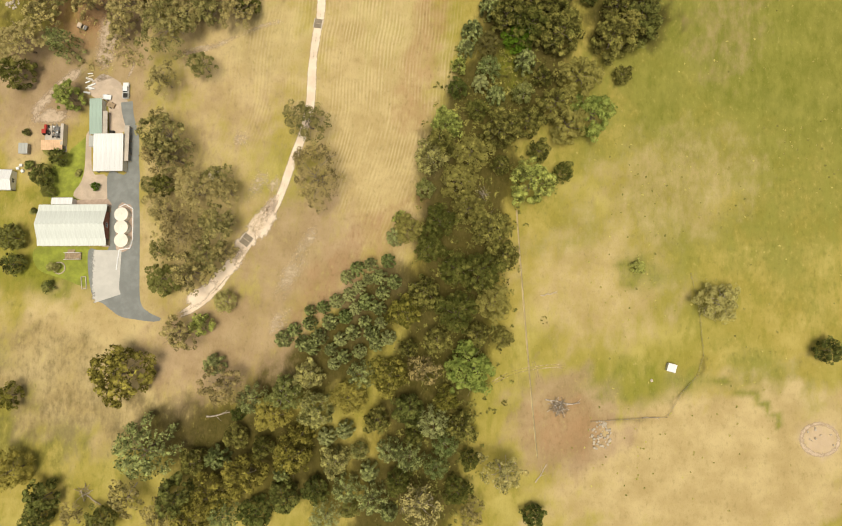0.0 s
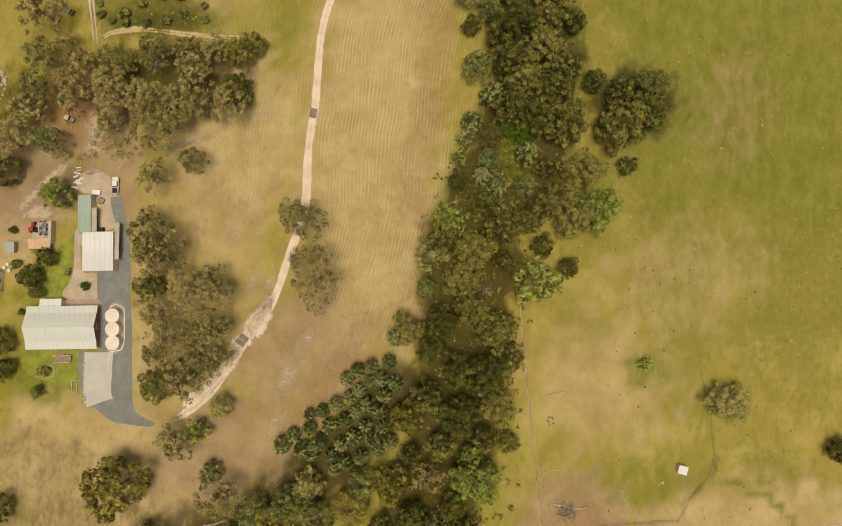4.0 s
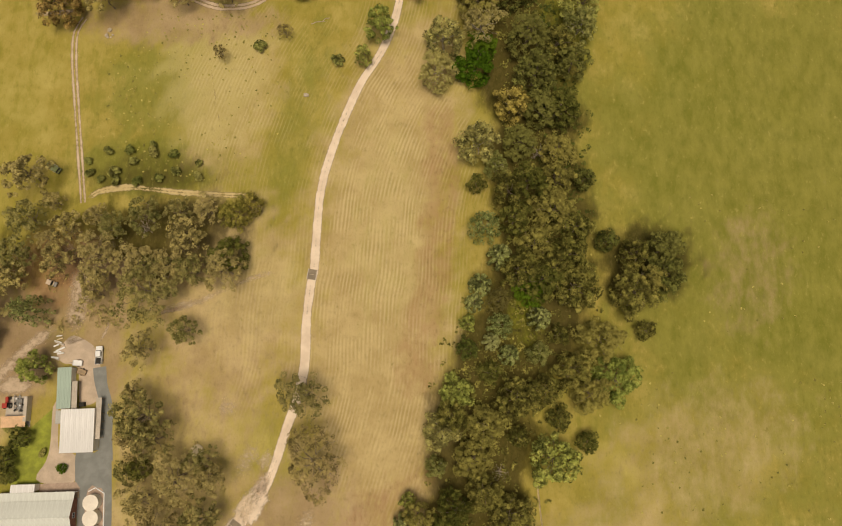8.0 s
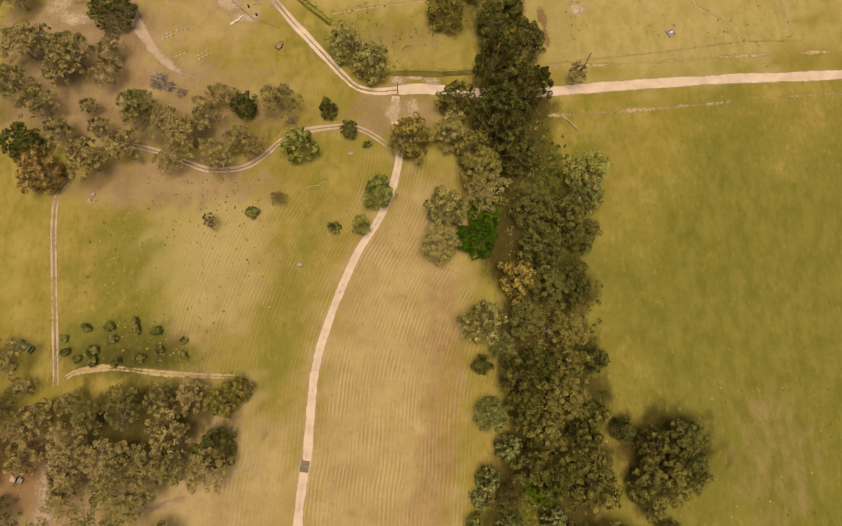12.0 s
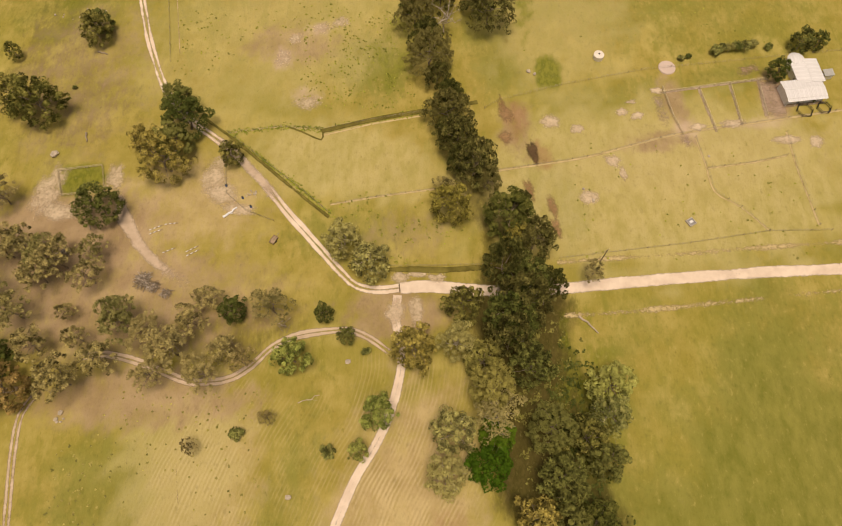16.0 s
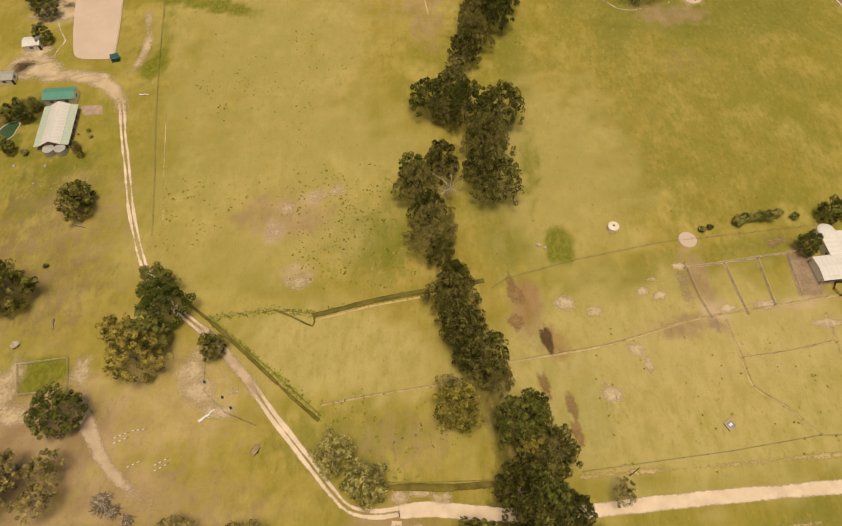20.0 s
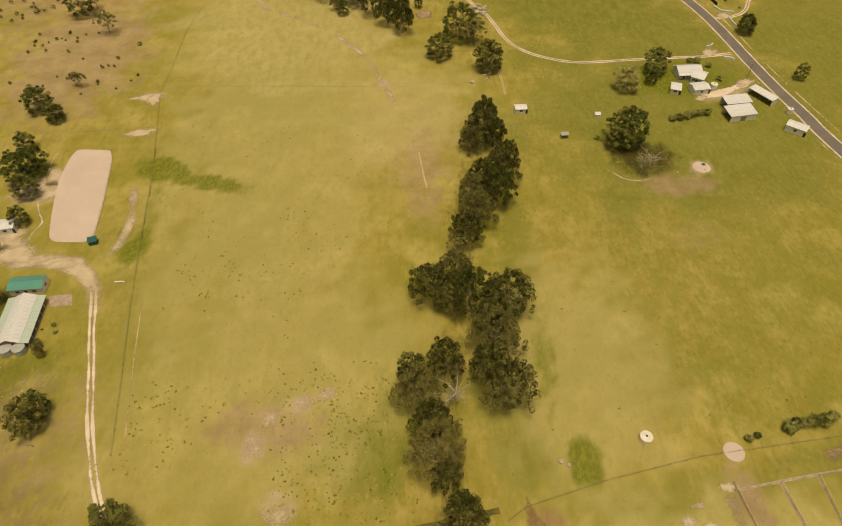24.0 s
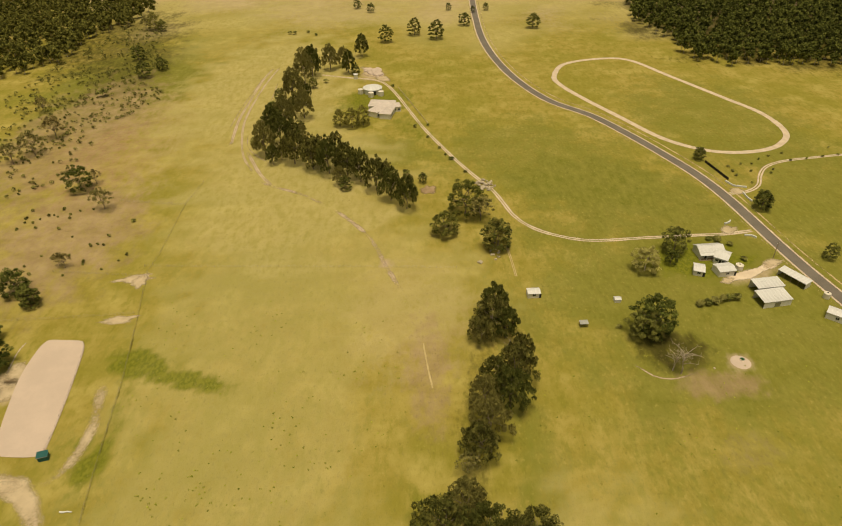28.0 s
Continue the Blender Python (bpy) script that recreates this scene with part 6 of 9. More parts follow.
way("arena_path_east", [(-116.9, 391.3), (-113.9, 381.2), (-110.9, 368.4), (-110.9, 357.7), (-112.6, 351.0), (-116.0, 346.7), (-121.7, 343.4)], 5.6, M_SCUFF, "pale worn path beside the arena", "path", (0.0, 0.25, 0.5, 0.65, 0.7, 0.65, 0.5, 0.25, 0.0), wander=0.3, ends=12, uneven=0.35)
way("arena_path_west", [(-150.7, 410.7), (-152.0, 404.6), (-151.1, 395.8), (-149.4, 387.3), (-150.2, 382.5), (-146.2, 372.9), (-142.6, 366.7), (-143.9, 362.3), (-145.6, 352.3), (-151.6, 346.9)], 1.4, M_DIRT, "thin pale path round the arena", "path", SOFT, 0.03, ends=4)
way("arena_gap", [(-142.6, 391.8), (-145.9, 385.6), (-150.4, 383.1), (-158.9, 386.6), (-168.4, 389.5)], 7.0, M_SAND, "pale sand apron at the arena gate", "path", SOFT, 0.034, ends=6, wander=0.4)
way("yard_path", [(-125.0, 49.5), (-122.3, 55.0), (-117.8, 60.4), (-113.4, 64.4), (-109.6, 67.8), (-105.5, 70.0)], 5.6, M_SAND, "bare sandy path behind the farmyard", "path", SOFT, ends=6, uneven=0.4, wander=0.4)
way("yard_path", [(-110.0, 96.0), (-106.5, 90.0), (-103.4, 84.6), (-101.5, 79.1), (-102.4, 71.1), (-100.6, 64.6)], 8.5, M_SAND, "wide bare sandy path into the farmyard", "path", SOFT, ends=6, wander=0.6, uneven=0.6)
scuff(-106.5, 86.0, 7.0, 6.5, 20, M_RUST, "bare reddish earth under the trees", full=0.8)
scuff(-117.5, 52.5, 7.0, 3.2, 10, M_SAND, "pale sandy ground before the open shelter", full=0.75)
way("yard_path", [(-96.1, 62.5), (-93.4, 68.1), (-92.8, 74.4)], 1.6, M_SAND, "bare sandy path out of the farmyard", "path", SOFT, ends=5)
way("yard_path", [(-81.9, 72.7), (-74.1, 74.4), (-67.9, 75.9), (-61.8, 78.9), (-52.5, 83.0), (-40.0, 86.0)], 3.0, M_SCUFF, "faint sandy line across the paddock", "path", SOFT, ends=14, uneven=0.6)
way("pen_floor", [(109.2, 268.5), (108.4, 259.8), (107.9, 250.5)], 9.0, M_PINK, "bare pinkish soil of a small pen", "bare ground", (0.0, 0.7, 0.8, 0.75, 0.7, 0.75, 0.8, 0.7, 0.0), ends=3, wander=0.05)
way("pen_floor", [(97.0, 269.5), (102.0, 271.0), (109.5, 274.0)], 7.0, M_SOIL, "bare brown soil at the hedge", "bare ground", SOFT, 0.024, ends=4, uneven=0.4)
way("pen_floor", [(70.9, 264.5), (71.2, 255.8), (73.0, 246.2)], 6.4, M_PINK, "bare pinkish strip beside the pens", "bare ground", SOFT, 0.022, ends=5, uneven=0.5)
way("pen_floor", [(74.5, 247.0), (77.1, 244.6), (79.7, 238.4)], 5.4, M_PINK, "bare pinkish soil at the fence corner", "bare ground", SOFT, 0.026, ends=4, uneven=0.4)
way("road_apron", [(-111.4, 324.0), (-112.4, 330.0), (-114.8, 335.5), (-118.5, 341.0), (-124.0, 345.2), (-130.0, 347.4), (-137.0, 348.0), (-143.0, 347.0), (-149.0, 348.6)], 9.0, M_SCUFF, "wide pale sand turning area by the stable", "road", (0.0, 0.4, 0.75, 0.95, 1.0, 0.95, 0.75, 0.4, 0.0), 0.036, wander=0.35, ends=14, uneven=0.5)
for scuff_x, scuff_y, scuff_rx, scuff_ry in ((44.4, 223.2, 3.2, 2.8), (43.5, 248.1, 2.4, 1.9), (58.5, 254.4, 2.2, 1.6), (63.4, 253.1, 2.4, 1.7), (82.0, 248.4, 3.0, 1.6), (93.3, 249.8, 4.2, 1.8), (71.1, 263.1, 2.4, 1.6), (53.3, 236.0, 2.6, 2.4), (55.9, 231.3, 1.2, 2.8), (109.5, 243.5, 5.0, 1.8), (118.4, 242.5, 2.6, 2.4), (35.0, 250.9, 3.2, 2.8), (62.0, 258.5, 2.0, 0.9)):
    scuff(scuff_x, scuff_y, scuff_rx * 1.25, scuff_ry * 1.25, 8, M_SCUFF, "pale scratched hollow in the pasture", full=0.80)
for scuff_x, scuff_y, scuff_rx, scuff_ry in ((-119.5, 226.0, 5.0, 9.5), (-115.0, 218.5, 6.0, 3.4), (-100.5, 231.0, 3.4, 5.4), (-69.8, 231.0, 4.2, 8.0), (-67.0, 224.5, 5.5, 4.0), (-61.0, 219.5, 6.0, 2.2)):
    scuff(scuff_x, scuff_y, scuff_rx * 1.2, scuff_ry * 1.2, -12, M_SCUFF, "bare pinkish sand trodden by stock", full=0.72)
for scuff_x, scuff_y, scuff_rx, scuff_ry in ((-152.5, 353.0, 9.0, 8.0), (-146.0, 350.5, 8.0, 5.0), (-152.0, 385.0, 10.0, 6.0), (-146.0, 392.0, 6.0, 6.0), (-146.5, 383.0, 7.0, 5.0), (-125.5, 446.6, 8.0, 3.4), (-122.3, 444.5, 3.6, 5.0), (-122.0, 420.0, 7.0, 2.4)):
    scuff(scuff_x, scuff_y, scuff_rx * 1.2, scuff_ry * 1.2, 10, M_SCUFF, "pale sandy yard among the sheds", full=0.95)
for scuff_x, scuff_y, scuff_rx, scuff_ry in ((144.0, 449.0, 5.0, 3.0), (137.0, 476.0, 5.0, 3.5), (156.0, 512.0, 4.0, 4.0), (-36.5, 703.0, 8.0, 14.0), (-29.0, 690.0, 5.0, 8.0), (120.5, 437.5, 4.0, 2.0)):
    scuff(scuff_x, scuff_y, scuff_rx * 1.2, scuff_ry * 1.2, 30, M_SCUFF, "pale gravel at a driveway mouth", full=0.9)
for scuff_x, scuff_y, scuff_rx, scuff_ry in ((-40.5, 6.0, 3.4, 9.0), (-36.5, 16.0, 2.4, 6.0), (-52.0, 33.0, 3.0, 6.0), (-48.0, 26.0, 2.0, 4.0), (-43.0, -8.0, 3.0, 5.0), (-58.0, 47.0, 3.0, 3.0), (-51.5, 21.0, 3.2, 5.5), (-57.0, 11.5, 2.6, 3.4), (-47.0, 33.0, 2.2, 3.4)):
    scuff(scuff_x, scuff_y, scuff_rx * 1.2, scuff_ry * 1.2, -28, M_SCUFF, "pale sandy scour in the dry paddock", full=0.5)
scuff(-0.5, 519.0, 5.0, 6.0, 0, M_SOIL, "bare brown soil at the creek bend")
area("paved_pad", [(-127.4, 331.8), (-120.0, 332.5), (-118.4, 327.8), (-125.3, 327.3)], M_PAVING, "square of pinkish paving beside the house", "paving", 0.03, False)
def crossing(x, y, turn, l, w):
    """A concrete culvert slab let into a track: two halves with low kerbs."""
    t = thing("culvert", "dusty grey-brown culvert slab across the track", "culvert", pose(x, y, 0, 0, 0, turn))
    for k in (-1, 1):
        bm = bmesh.new()
        box(bm, k * l / 4, 0, 0, l / 2 - 0.06, w, 0.06, bevel=0.015)
        part("slab", bm, M_SLAB, t)
        bm = bmesh.new()
        box(bm, 0, k * w * 0.48, 0.06, l, 0.2, 0.18, bevel=0.03)
        part("kerb", bm, M_CONCRETE, t)


crossing(-36.3, 83.8, 82, 3.0, 2.6)
crossing(-54.7, 15.8, 56, 3.4, 3.2)
verge_line = [(x + 6.0, y + 5.0) for x, y in [(200, 250), (166.3, 391.1), (160.0, 424.3), (156.1, 444.8), (153.0, 466.8), (148.5, 503.5), (142.8, 529.6), (133.9, 554.1), (121.3, 584.0), (105.9, 614.0), (83.5, 642.3), (67.7, 684.9), (57.8, 736.0), (53.3, 791.8), (53.7, 854.5), (56.0, 918.2), (60, 1010), (70, 1150)][1:-2]]
way("road_drain", verge_line, 2.0, M_STRAW, "pale grass drain beside the sealed road", "verge", (0.0, 0.3, 0.55, 0.65, 0.55, 0.3, 0.0), uneven=0.25)
way("road_drain", [(x - 4.6, y - 3.8) for x, y in [(200, 250), (166.3, 391.1), (160.0, 424.3), (156.1, 444.8), (153.0, 466.8), (148.5, 503.5), (142.8, 529.6), (133.9, 554.1), (121.3, 584.0), (105.9, 614.0), (83.5, 642.3), (67.7, 684.9), (57.8, 736.0), (53.3, 791.8), (53.7, 854.5), (56.0, 918.2), (60, 1010), (70, 1150)][1:-2]], 1.4, M_STRAW, "pale grass drain beside the sealed road", "verge", (0.0, 0.2, 0.4, 0.45, 0.4, 0.2, 0.0), 0.022, uneven=0.25)
way("old_furrow", [(-72.2, 163.6), (-70.7, 156.2), (-69.6, 149.7), (-68.2, 141.8), (-65.6, 129.5), (-63.8, 114.9)], 0.8, M_STRAW, "faint pale line across the paddock", "track", (0.0, 0.25, 0.42, 0.25, 0.0), uneven=0.3, ends=12)
way("old_furrow", [(-83.2, 157.8), (-80.9, 141.8), (-78.2, 123.6)], 0.8, M_STRAW, "faint pale line across the paddock", "track", (0.0, 0.25, 0.42, 0.25, 0.0), uneven=0.3, ends=12)
way("creek_path", [(33.2, 465.3), (33.9, 453.9), (34.3, 443.2)], 1.6, M_STRAW, "pale cattle path beside the creek", "path", RUTTED)
way("tree_path", [(66.0, 391.0), (69.4, 388.8), (72.9, 384.7), (78.5, 383.0), (86.1, 384.9), (91.1, 387.8)], 1.2, M_SAND, "worn cattle path round the shade trees", "path", SOFT, ends=6, uneven=0.4)
way("shed_lane", [(-94.4, 57.5), (-93.6, 53.0), (-91.6, 47.1), (-90.9, 39.0), (-90.2, 32.4)], 3.4, M_BITUMEN, "sealed lane beside the machinery shed", "driveway", HARD, 0.027)
way("fence_wear", [(17.1, 232.5), (22.0, 233.4), (45.3, 237.4), (74.0, 245.6), (101.1, 250.1), (127.5, 254.5), (170, 261)], 1.1, M_STRAW, "pale worn grass along a fence", "verge", (0.0, 0.4, 0.8, 0.9, 0.7, 0.9, 0.8, 0.4, 0.0), 0.02)
way("fence_wear", [(72.6, 262.1), (91.6, 265.2), (108.8, 267.7)], 1.5, M_SAND, "pale worn grass along a fence", "verge", SOFT, 0.022, uneven=0.3)
way("fence_wear", [(85.1, 263.7), (87.6, 246.6)], 1.5, M_SAND, "pale worn grass along a fence", "verge", SOFT, 0.024, uneven=0.3)
way("fence_wear", [(95.6, 265.2), (96.2, 249.5)], 1.5, M_SAND, "pale worn grass along a fence", "verge", SOFT, 0.024, uneven=0.3)
way("fence_wear", [(105.2, 267.3), (105.0, 252.6)], 1.5, M_SAND, "pale worn grass along a fence", "verge", SOFT, 0.024, uneven=0.3)
way("fence_wear", [(109.9, 246.5), (110.0, 233.0), (111.7, 213.2)], 0.9, M_STRAW, "pale worn grass along a fence", "verge", (0.0, 0.35, 0.7, 0.8, 0.7, 0.8, 0.7, 0.35, 0.0), 0.024, uneven=0.3)
way("fence_wear", [(80.5, 244.6), (81.8, 235.0), (82.9, 224.8), (89.7, 219.4), (96.4, 211.6)], 0.8, M_STRAW, "pale worn grass along a fence", "verge", (0.0, 0.35, 0.7, 0.8, 0.7, 0.8, 0.7, 0.35, 0.0), 0.024, uneven=0.3)
way("fence_wear", [(82.3, 233.1), (97.5, 235.3), (108.0, 237.7)], 0.8, M_STRAW, "pale worn grass along a fence", "verge", (0.0, 0.35, 0.7, 0.8, 0.7, 0.8, 0.7, 0.35, 0.0), 0.024, uneven=0.3)
way("fence_wear", [(-33.8, 220.9), (-20.0, 223.5), (-2.5, 226.1)], 0.9, M_STRAW, "pale worn grass along a fence", "verge", (0.0, 0.35, 0.7, 0.8, 0.7, 0.8, 0.7, 0.35, 0.0), 0.024, uneven=0.3)
way("fence_wear", [(-67.3, 246.9), (-50.8, 249.2), (-37.9, 248.1), (-20.7, 251.9), (-3.7, 255.1)], 0.7, M_STRAW, "pale worn grass along a fence", "verge", (0.0, 0.35, 0.7, 0.8, 0.7, 0.8, 0.7, 0.35, 0.0), 0.024, uneven=0.3)
way("fence_wear", [(-90.0, 275.6), (-93.9, 298.0), (-98.7, 323.4), (-102.3, 344.9), (-105.7, 367.4), (-109.0, 390.5), (-115.0, 420.9), (-118.1, 436.2), (-120.3, 447.7)], 0.9, M_BANK, "thin line of rank grass under a fence", "verge", (0.0, 0.08, 0.14, 0.17, 0.14, 0.08, 0.0), 0.024, uneven=0.5)
way("cattle_track", [(-86.5, 273.0), (-88.8, 286.0), (-92.5, 306.0), (-95.6, 325.0), (-97.8, 338.0)], 0.7, M_STRAW, "thin pale path beside the fence", "track", FAINT, 0.028, ends=10, uneven=0.5)
way("fence_wear", [(26.0, 27.2), (27.6, 9.9), (29.2, -5.9), (30.8, -21.4), (32.5, -36.7), (33.4, -44.3)], 0.8, M_STRAW, "pale worn grass along a fence", "verge", (0.0, 0.35, 0.7, 0.8, 0.7, 0.8, 0.7, 0.35, 0.0), 0.024, uneven=0.3)
for scuff_x, scuff_y, scuff_rx, scuff_ry in ((20.7, 255.0, 2.2, 5.0), (20.4, 244.7, 2.4, 2.6), (33.0, 219.5, 1.5, 4.0), (33.6, 212.6, 1.5, 3.4), (26.5, 226.0, 1.4, 4.0)):
    scuff(scuff_x, scuff_y, scuff_rx * 1.3, scuff_ry * 1.3, 12, M_RUST, "rusty dead bracken and bare soil at the creek edge", full=0.72)
scuff(28.6, 239.3, 2.2, 5.4, 14, M_PIT, "dark dug pit of bare soil in the pasture", full=0.95)
for scuff_x, scuff_y, scuff_rx, scuff_ry in ((-52.6, 277.6, 2.6, 4.0), (-49.0, 285.5, 2.4, 2.6), (-40.0, 290.5, 3.0, 2.4), (-34.0, 293.0, 3.6, 2.6), (-43.0, 258.6, 4.6, 3.0)):
    scuff(scuff_x, scuff_y, scuff_rx * 1.3, scuff_ry * 1.3, 0, M_SCUFF, "pale scraped sand in the cattle field", full=0.62)
for scuff_x, scuff_y, scuff_rx, scuff_ry, scuff_turn in ((-49.5, 22.5, 4.6, 8.0, -28), (-54.5, 15.5, 3.4, 6.0, -30), (-61.0, 5.5, 3.0, 8.0, -42), (-67.5, -1.0, 2.6, 7.0, -50)):
    scuff(scuff_x, scuff_y, scuff_rx, scuff_ry, scuff_turn, M_DIRT, "wide pale sand beside the track at the ford", full=0.95)
for scuff_x, scuff_y, scuff_rx, scuff_ry in ((-12.7, 197.2, 3.0, 1.8), (-7.8, 198.2, 3.4, 1.2), (-2.3, 196.9, 3.0, 1.4), (-8.0, 187.0, 2.0, 5.0), (-14.0, 186.5, 2.6, 4.6)):
    scuff(scuff_x, scuff_y, scuff_rx * 1.3, scuff_ry * 1.3, 0, M_SCUFF, "pale washed sand at the crossing", full=0.75)
for scuff_x, scuff_y, scuff_rx, scuff_ry in ((-140.5, 347.5, 10.0, 4.0), (-153.0, 351.5, 6.0, 5.0), (-151.5, 360.5, 7.5, 4.5), (-141.5, 386.5, 6.0, 5.0), (-147.5, 386.5, 7.0, 3.6), (-128.5, 345.5, 8.0, 3.2)):
    scuff(scuff_x, scuff_y, scuff_rx, scuff_ry, 8, M_SCUFF, "wide pale sand round the stable and arena", full=0.9)
way("homestead_yard", [(118.0, 437.0), (124.0, 439.6), (129.6, 441.0), (135.0, 443.6), (140.0, 446.2), (147.5, 451.0)], 6.4, M_DIRT, "wide pale gravel yard between the homestead sheds", "yard", (0.0, 0.4, 0.8, 0.95, 1.0, 0.95, 0.8, 0.4, 0.0), 0.04, wander=0.4, ends=5, uneven=0.4)
way("track_ruts_far", [(-128.0, 164.6), (-118.0, 165.2), (-109.5, 166.4)], 2.4, M_SAND, "faint sandy track along the trees", "track", FAINT, 0.026, ends=6, uneven=0.4)
way("wheel_marks", [(15.9, -28.3), (19.7, -24.3), (25.1, -21.1), (31.3, -19.3), (39.0, -18.3), (46.8, -19.5)], 1.8, M_STRAW, "pale wheel marks in the dry paddock", "track", (0.0, 0.2, 0.6, 0.45, 0.0, 0.45, 0.6, 0.2, 0.0), 0.03, ends=6, uneven=0.4)
way("wheel_marks", [(28.1, -12.5), (31.2, -16.2), (32.9, -20.8), (34.2, -27.6)], 1.6, M_STRAW, "pale wheel marks in the dry paddock", "track", (0.0, 0.2, 0.6, 0.45, 0.0, 0.45, 0.6, 0.2, 0.0), 0.034, ends=6, uneven=0.4)
way("stone_ring_path", [(113.6 + 5.2 * math.cos(k * 0.52), -36.3 + 4.4 * math.sin(k * 0.52)) for k in range(12)], 2.0, M_SAND, "pale worn ring round the stones", "path", SOFT, 0.03, True, uneven=0.4)



# ---- buildings ----
def slab(bm, corners, thick):
    """A plate of the given thickness below four or more corners."""
    top = [bm.verts.new(c) for c in corners]
    low = [bm.verts.new(Vector(c) - Vector((0, 0, thick))) for c in corners]
    bm.faces.new(top)
    bm.faces.new(low[::-1])
    for i in range(len(top)):
        j = (i + 1) % len(top)
        bm.faces.new((top[i], low[i], low[j], top[j]))
    return bm


def sheet_mesh(width, run, drop, mat):
    """One roof sheet: falls by drop along run, with an upstanding seam and two ribs."""
    bm = bmesh.new()
    slab(bm, [(0, 0, 0), (width + 0.04, 0, 0), (width + 0.04, -run, -drop), (0, -run, -drop)], 0.04)
    for x in (0.03, width * 0.35, width * 0.68):
        slab(bm, [(x, 0, 0.05), (x + 0.07, 0, 0.05), (x + 0.07, -run, -drop + 0.05), (x, -run, -drop + 0.05)], 0.05)
    bmesh.ops.recalc_face_normals(bm, faces=bm.faces[:])
    me = bpy.data.meshes.new("roof_sheet")
    bm.to_mesh(me)
    bm.free()
    me.materials.append(mat)
    return me


def roof_slope(t, length, run, drop, z, y, side, mat, pitch=1.5):
    """A slope of sheets from the line y at height z, down to the side +1 or -1."""
    n = max(2, round(length / pitch))
    w = length / n
    me = sheet_mesh(w, run, drop, mat)
    for i in range(n):
        if side < 0:
            m = pose(-length / 2 + i * w, y, z)
        else:
            m = pose(length / 2 - i * w, y, z, 0, 0, 180)
        part("roof_sheet", me, mat, t, m=m)


def wall(t, a, b, h, mat, thick=0.18, name="wall", top=None):
    """A wall from a to b; top lifts its middle to a gable."""
    a, b = Vector((*a, 0)), Vector((*b, 0))
    d = (b - a).normalized()
    s = Vector((d.y, -d.x, 0)) * thick / 2
    prof = [(a, 0), (b, 0), (b, h)] + ([((a + b) / 2, top)] if top else []) + [(a, h)]
    bm = bmesh.new()
    f = [bm.verts.new(p + s + Vector((0, 0, z))) for p, z in prof]
    g = [bm.verts.new(p - s + Vector((0, 0, z))) for p, z in prof]
    bm.faces.new(f)
    bm.faces.new(g[::-1])
    for i in range(len(f)):
        j = (i + 1) % len(f)
        bm.faces.new((f[i], g[i], g[j], f[j]))
    return part(name, bm, mat, t)


def window(t, x, y, z, w, h, turn):
    """A window with a frame proud of the wall and a dark pane."""
    m = pose(x, y, z, 0, 0, turn)
    bm = bmesh.new()
    for bx, bz, sx, sz in ((0, 0, w, 0.08), (0, h - 0.08, w, 0.08), (-w / 2 + 0.04, 0.08, 0.08, h - 0.16), (w / 2 - 0.04, 0.08, 0.08, h - 0.16), (0, 0.08, 0.05, h - 0.16)):
        box(bm, bx, -0.04, bz, sx, 0.1, sz)
    f = part("window", bm, M_WHITE, t, m=m)
    bm = bmesh.new()
    box(bm, 0, -0.02, 0.06, w - 0.12, 0.03, h - 0.12)
    part("pane", bm, M_GLASS, f, "dark reflecting glass")


def door(t, x, y, w, h, turn, mat):
    m = pose(x, y, 0, 0, 0, turn)
    bm = bmesh.new()
    box(bm, 0, -0.03, 0.02, w, 0.08, h, bevel=0.015)
    d = part("door", bm, mat, t, m=m)
    bm = bmesh.new()
    tube(bm, (w * 0.38, -0.09, 1.0), (w * 0.38, -0.09, 1.25), 0.025)
    part("handle", bm, M_STEEL, d)


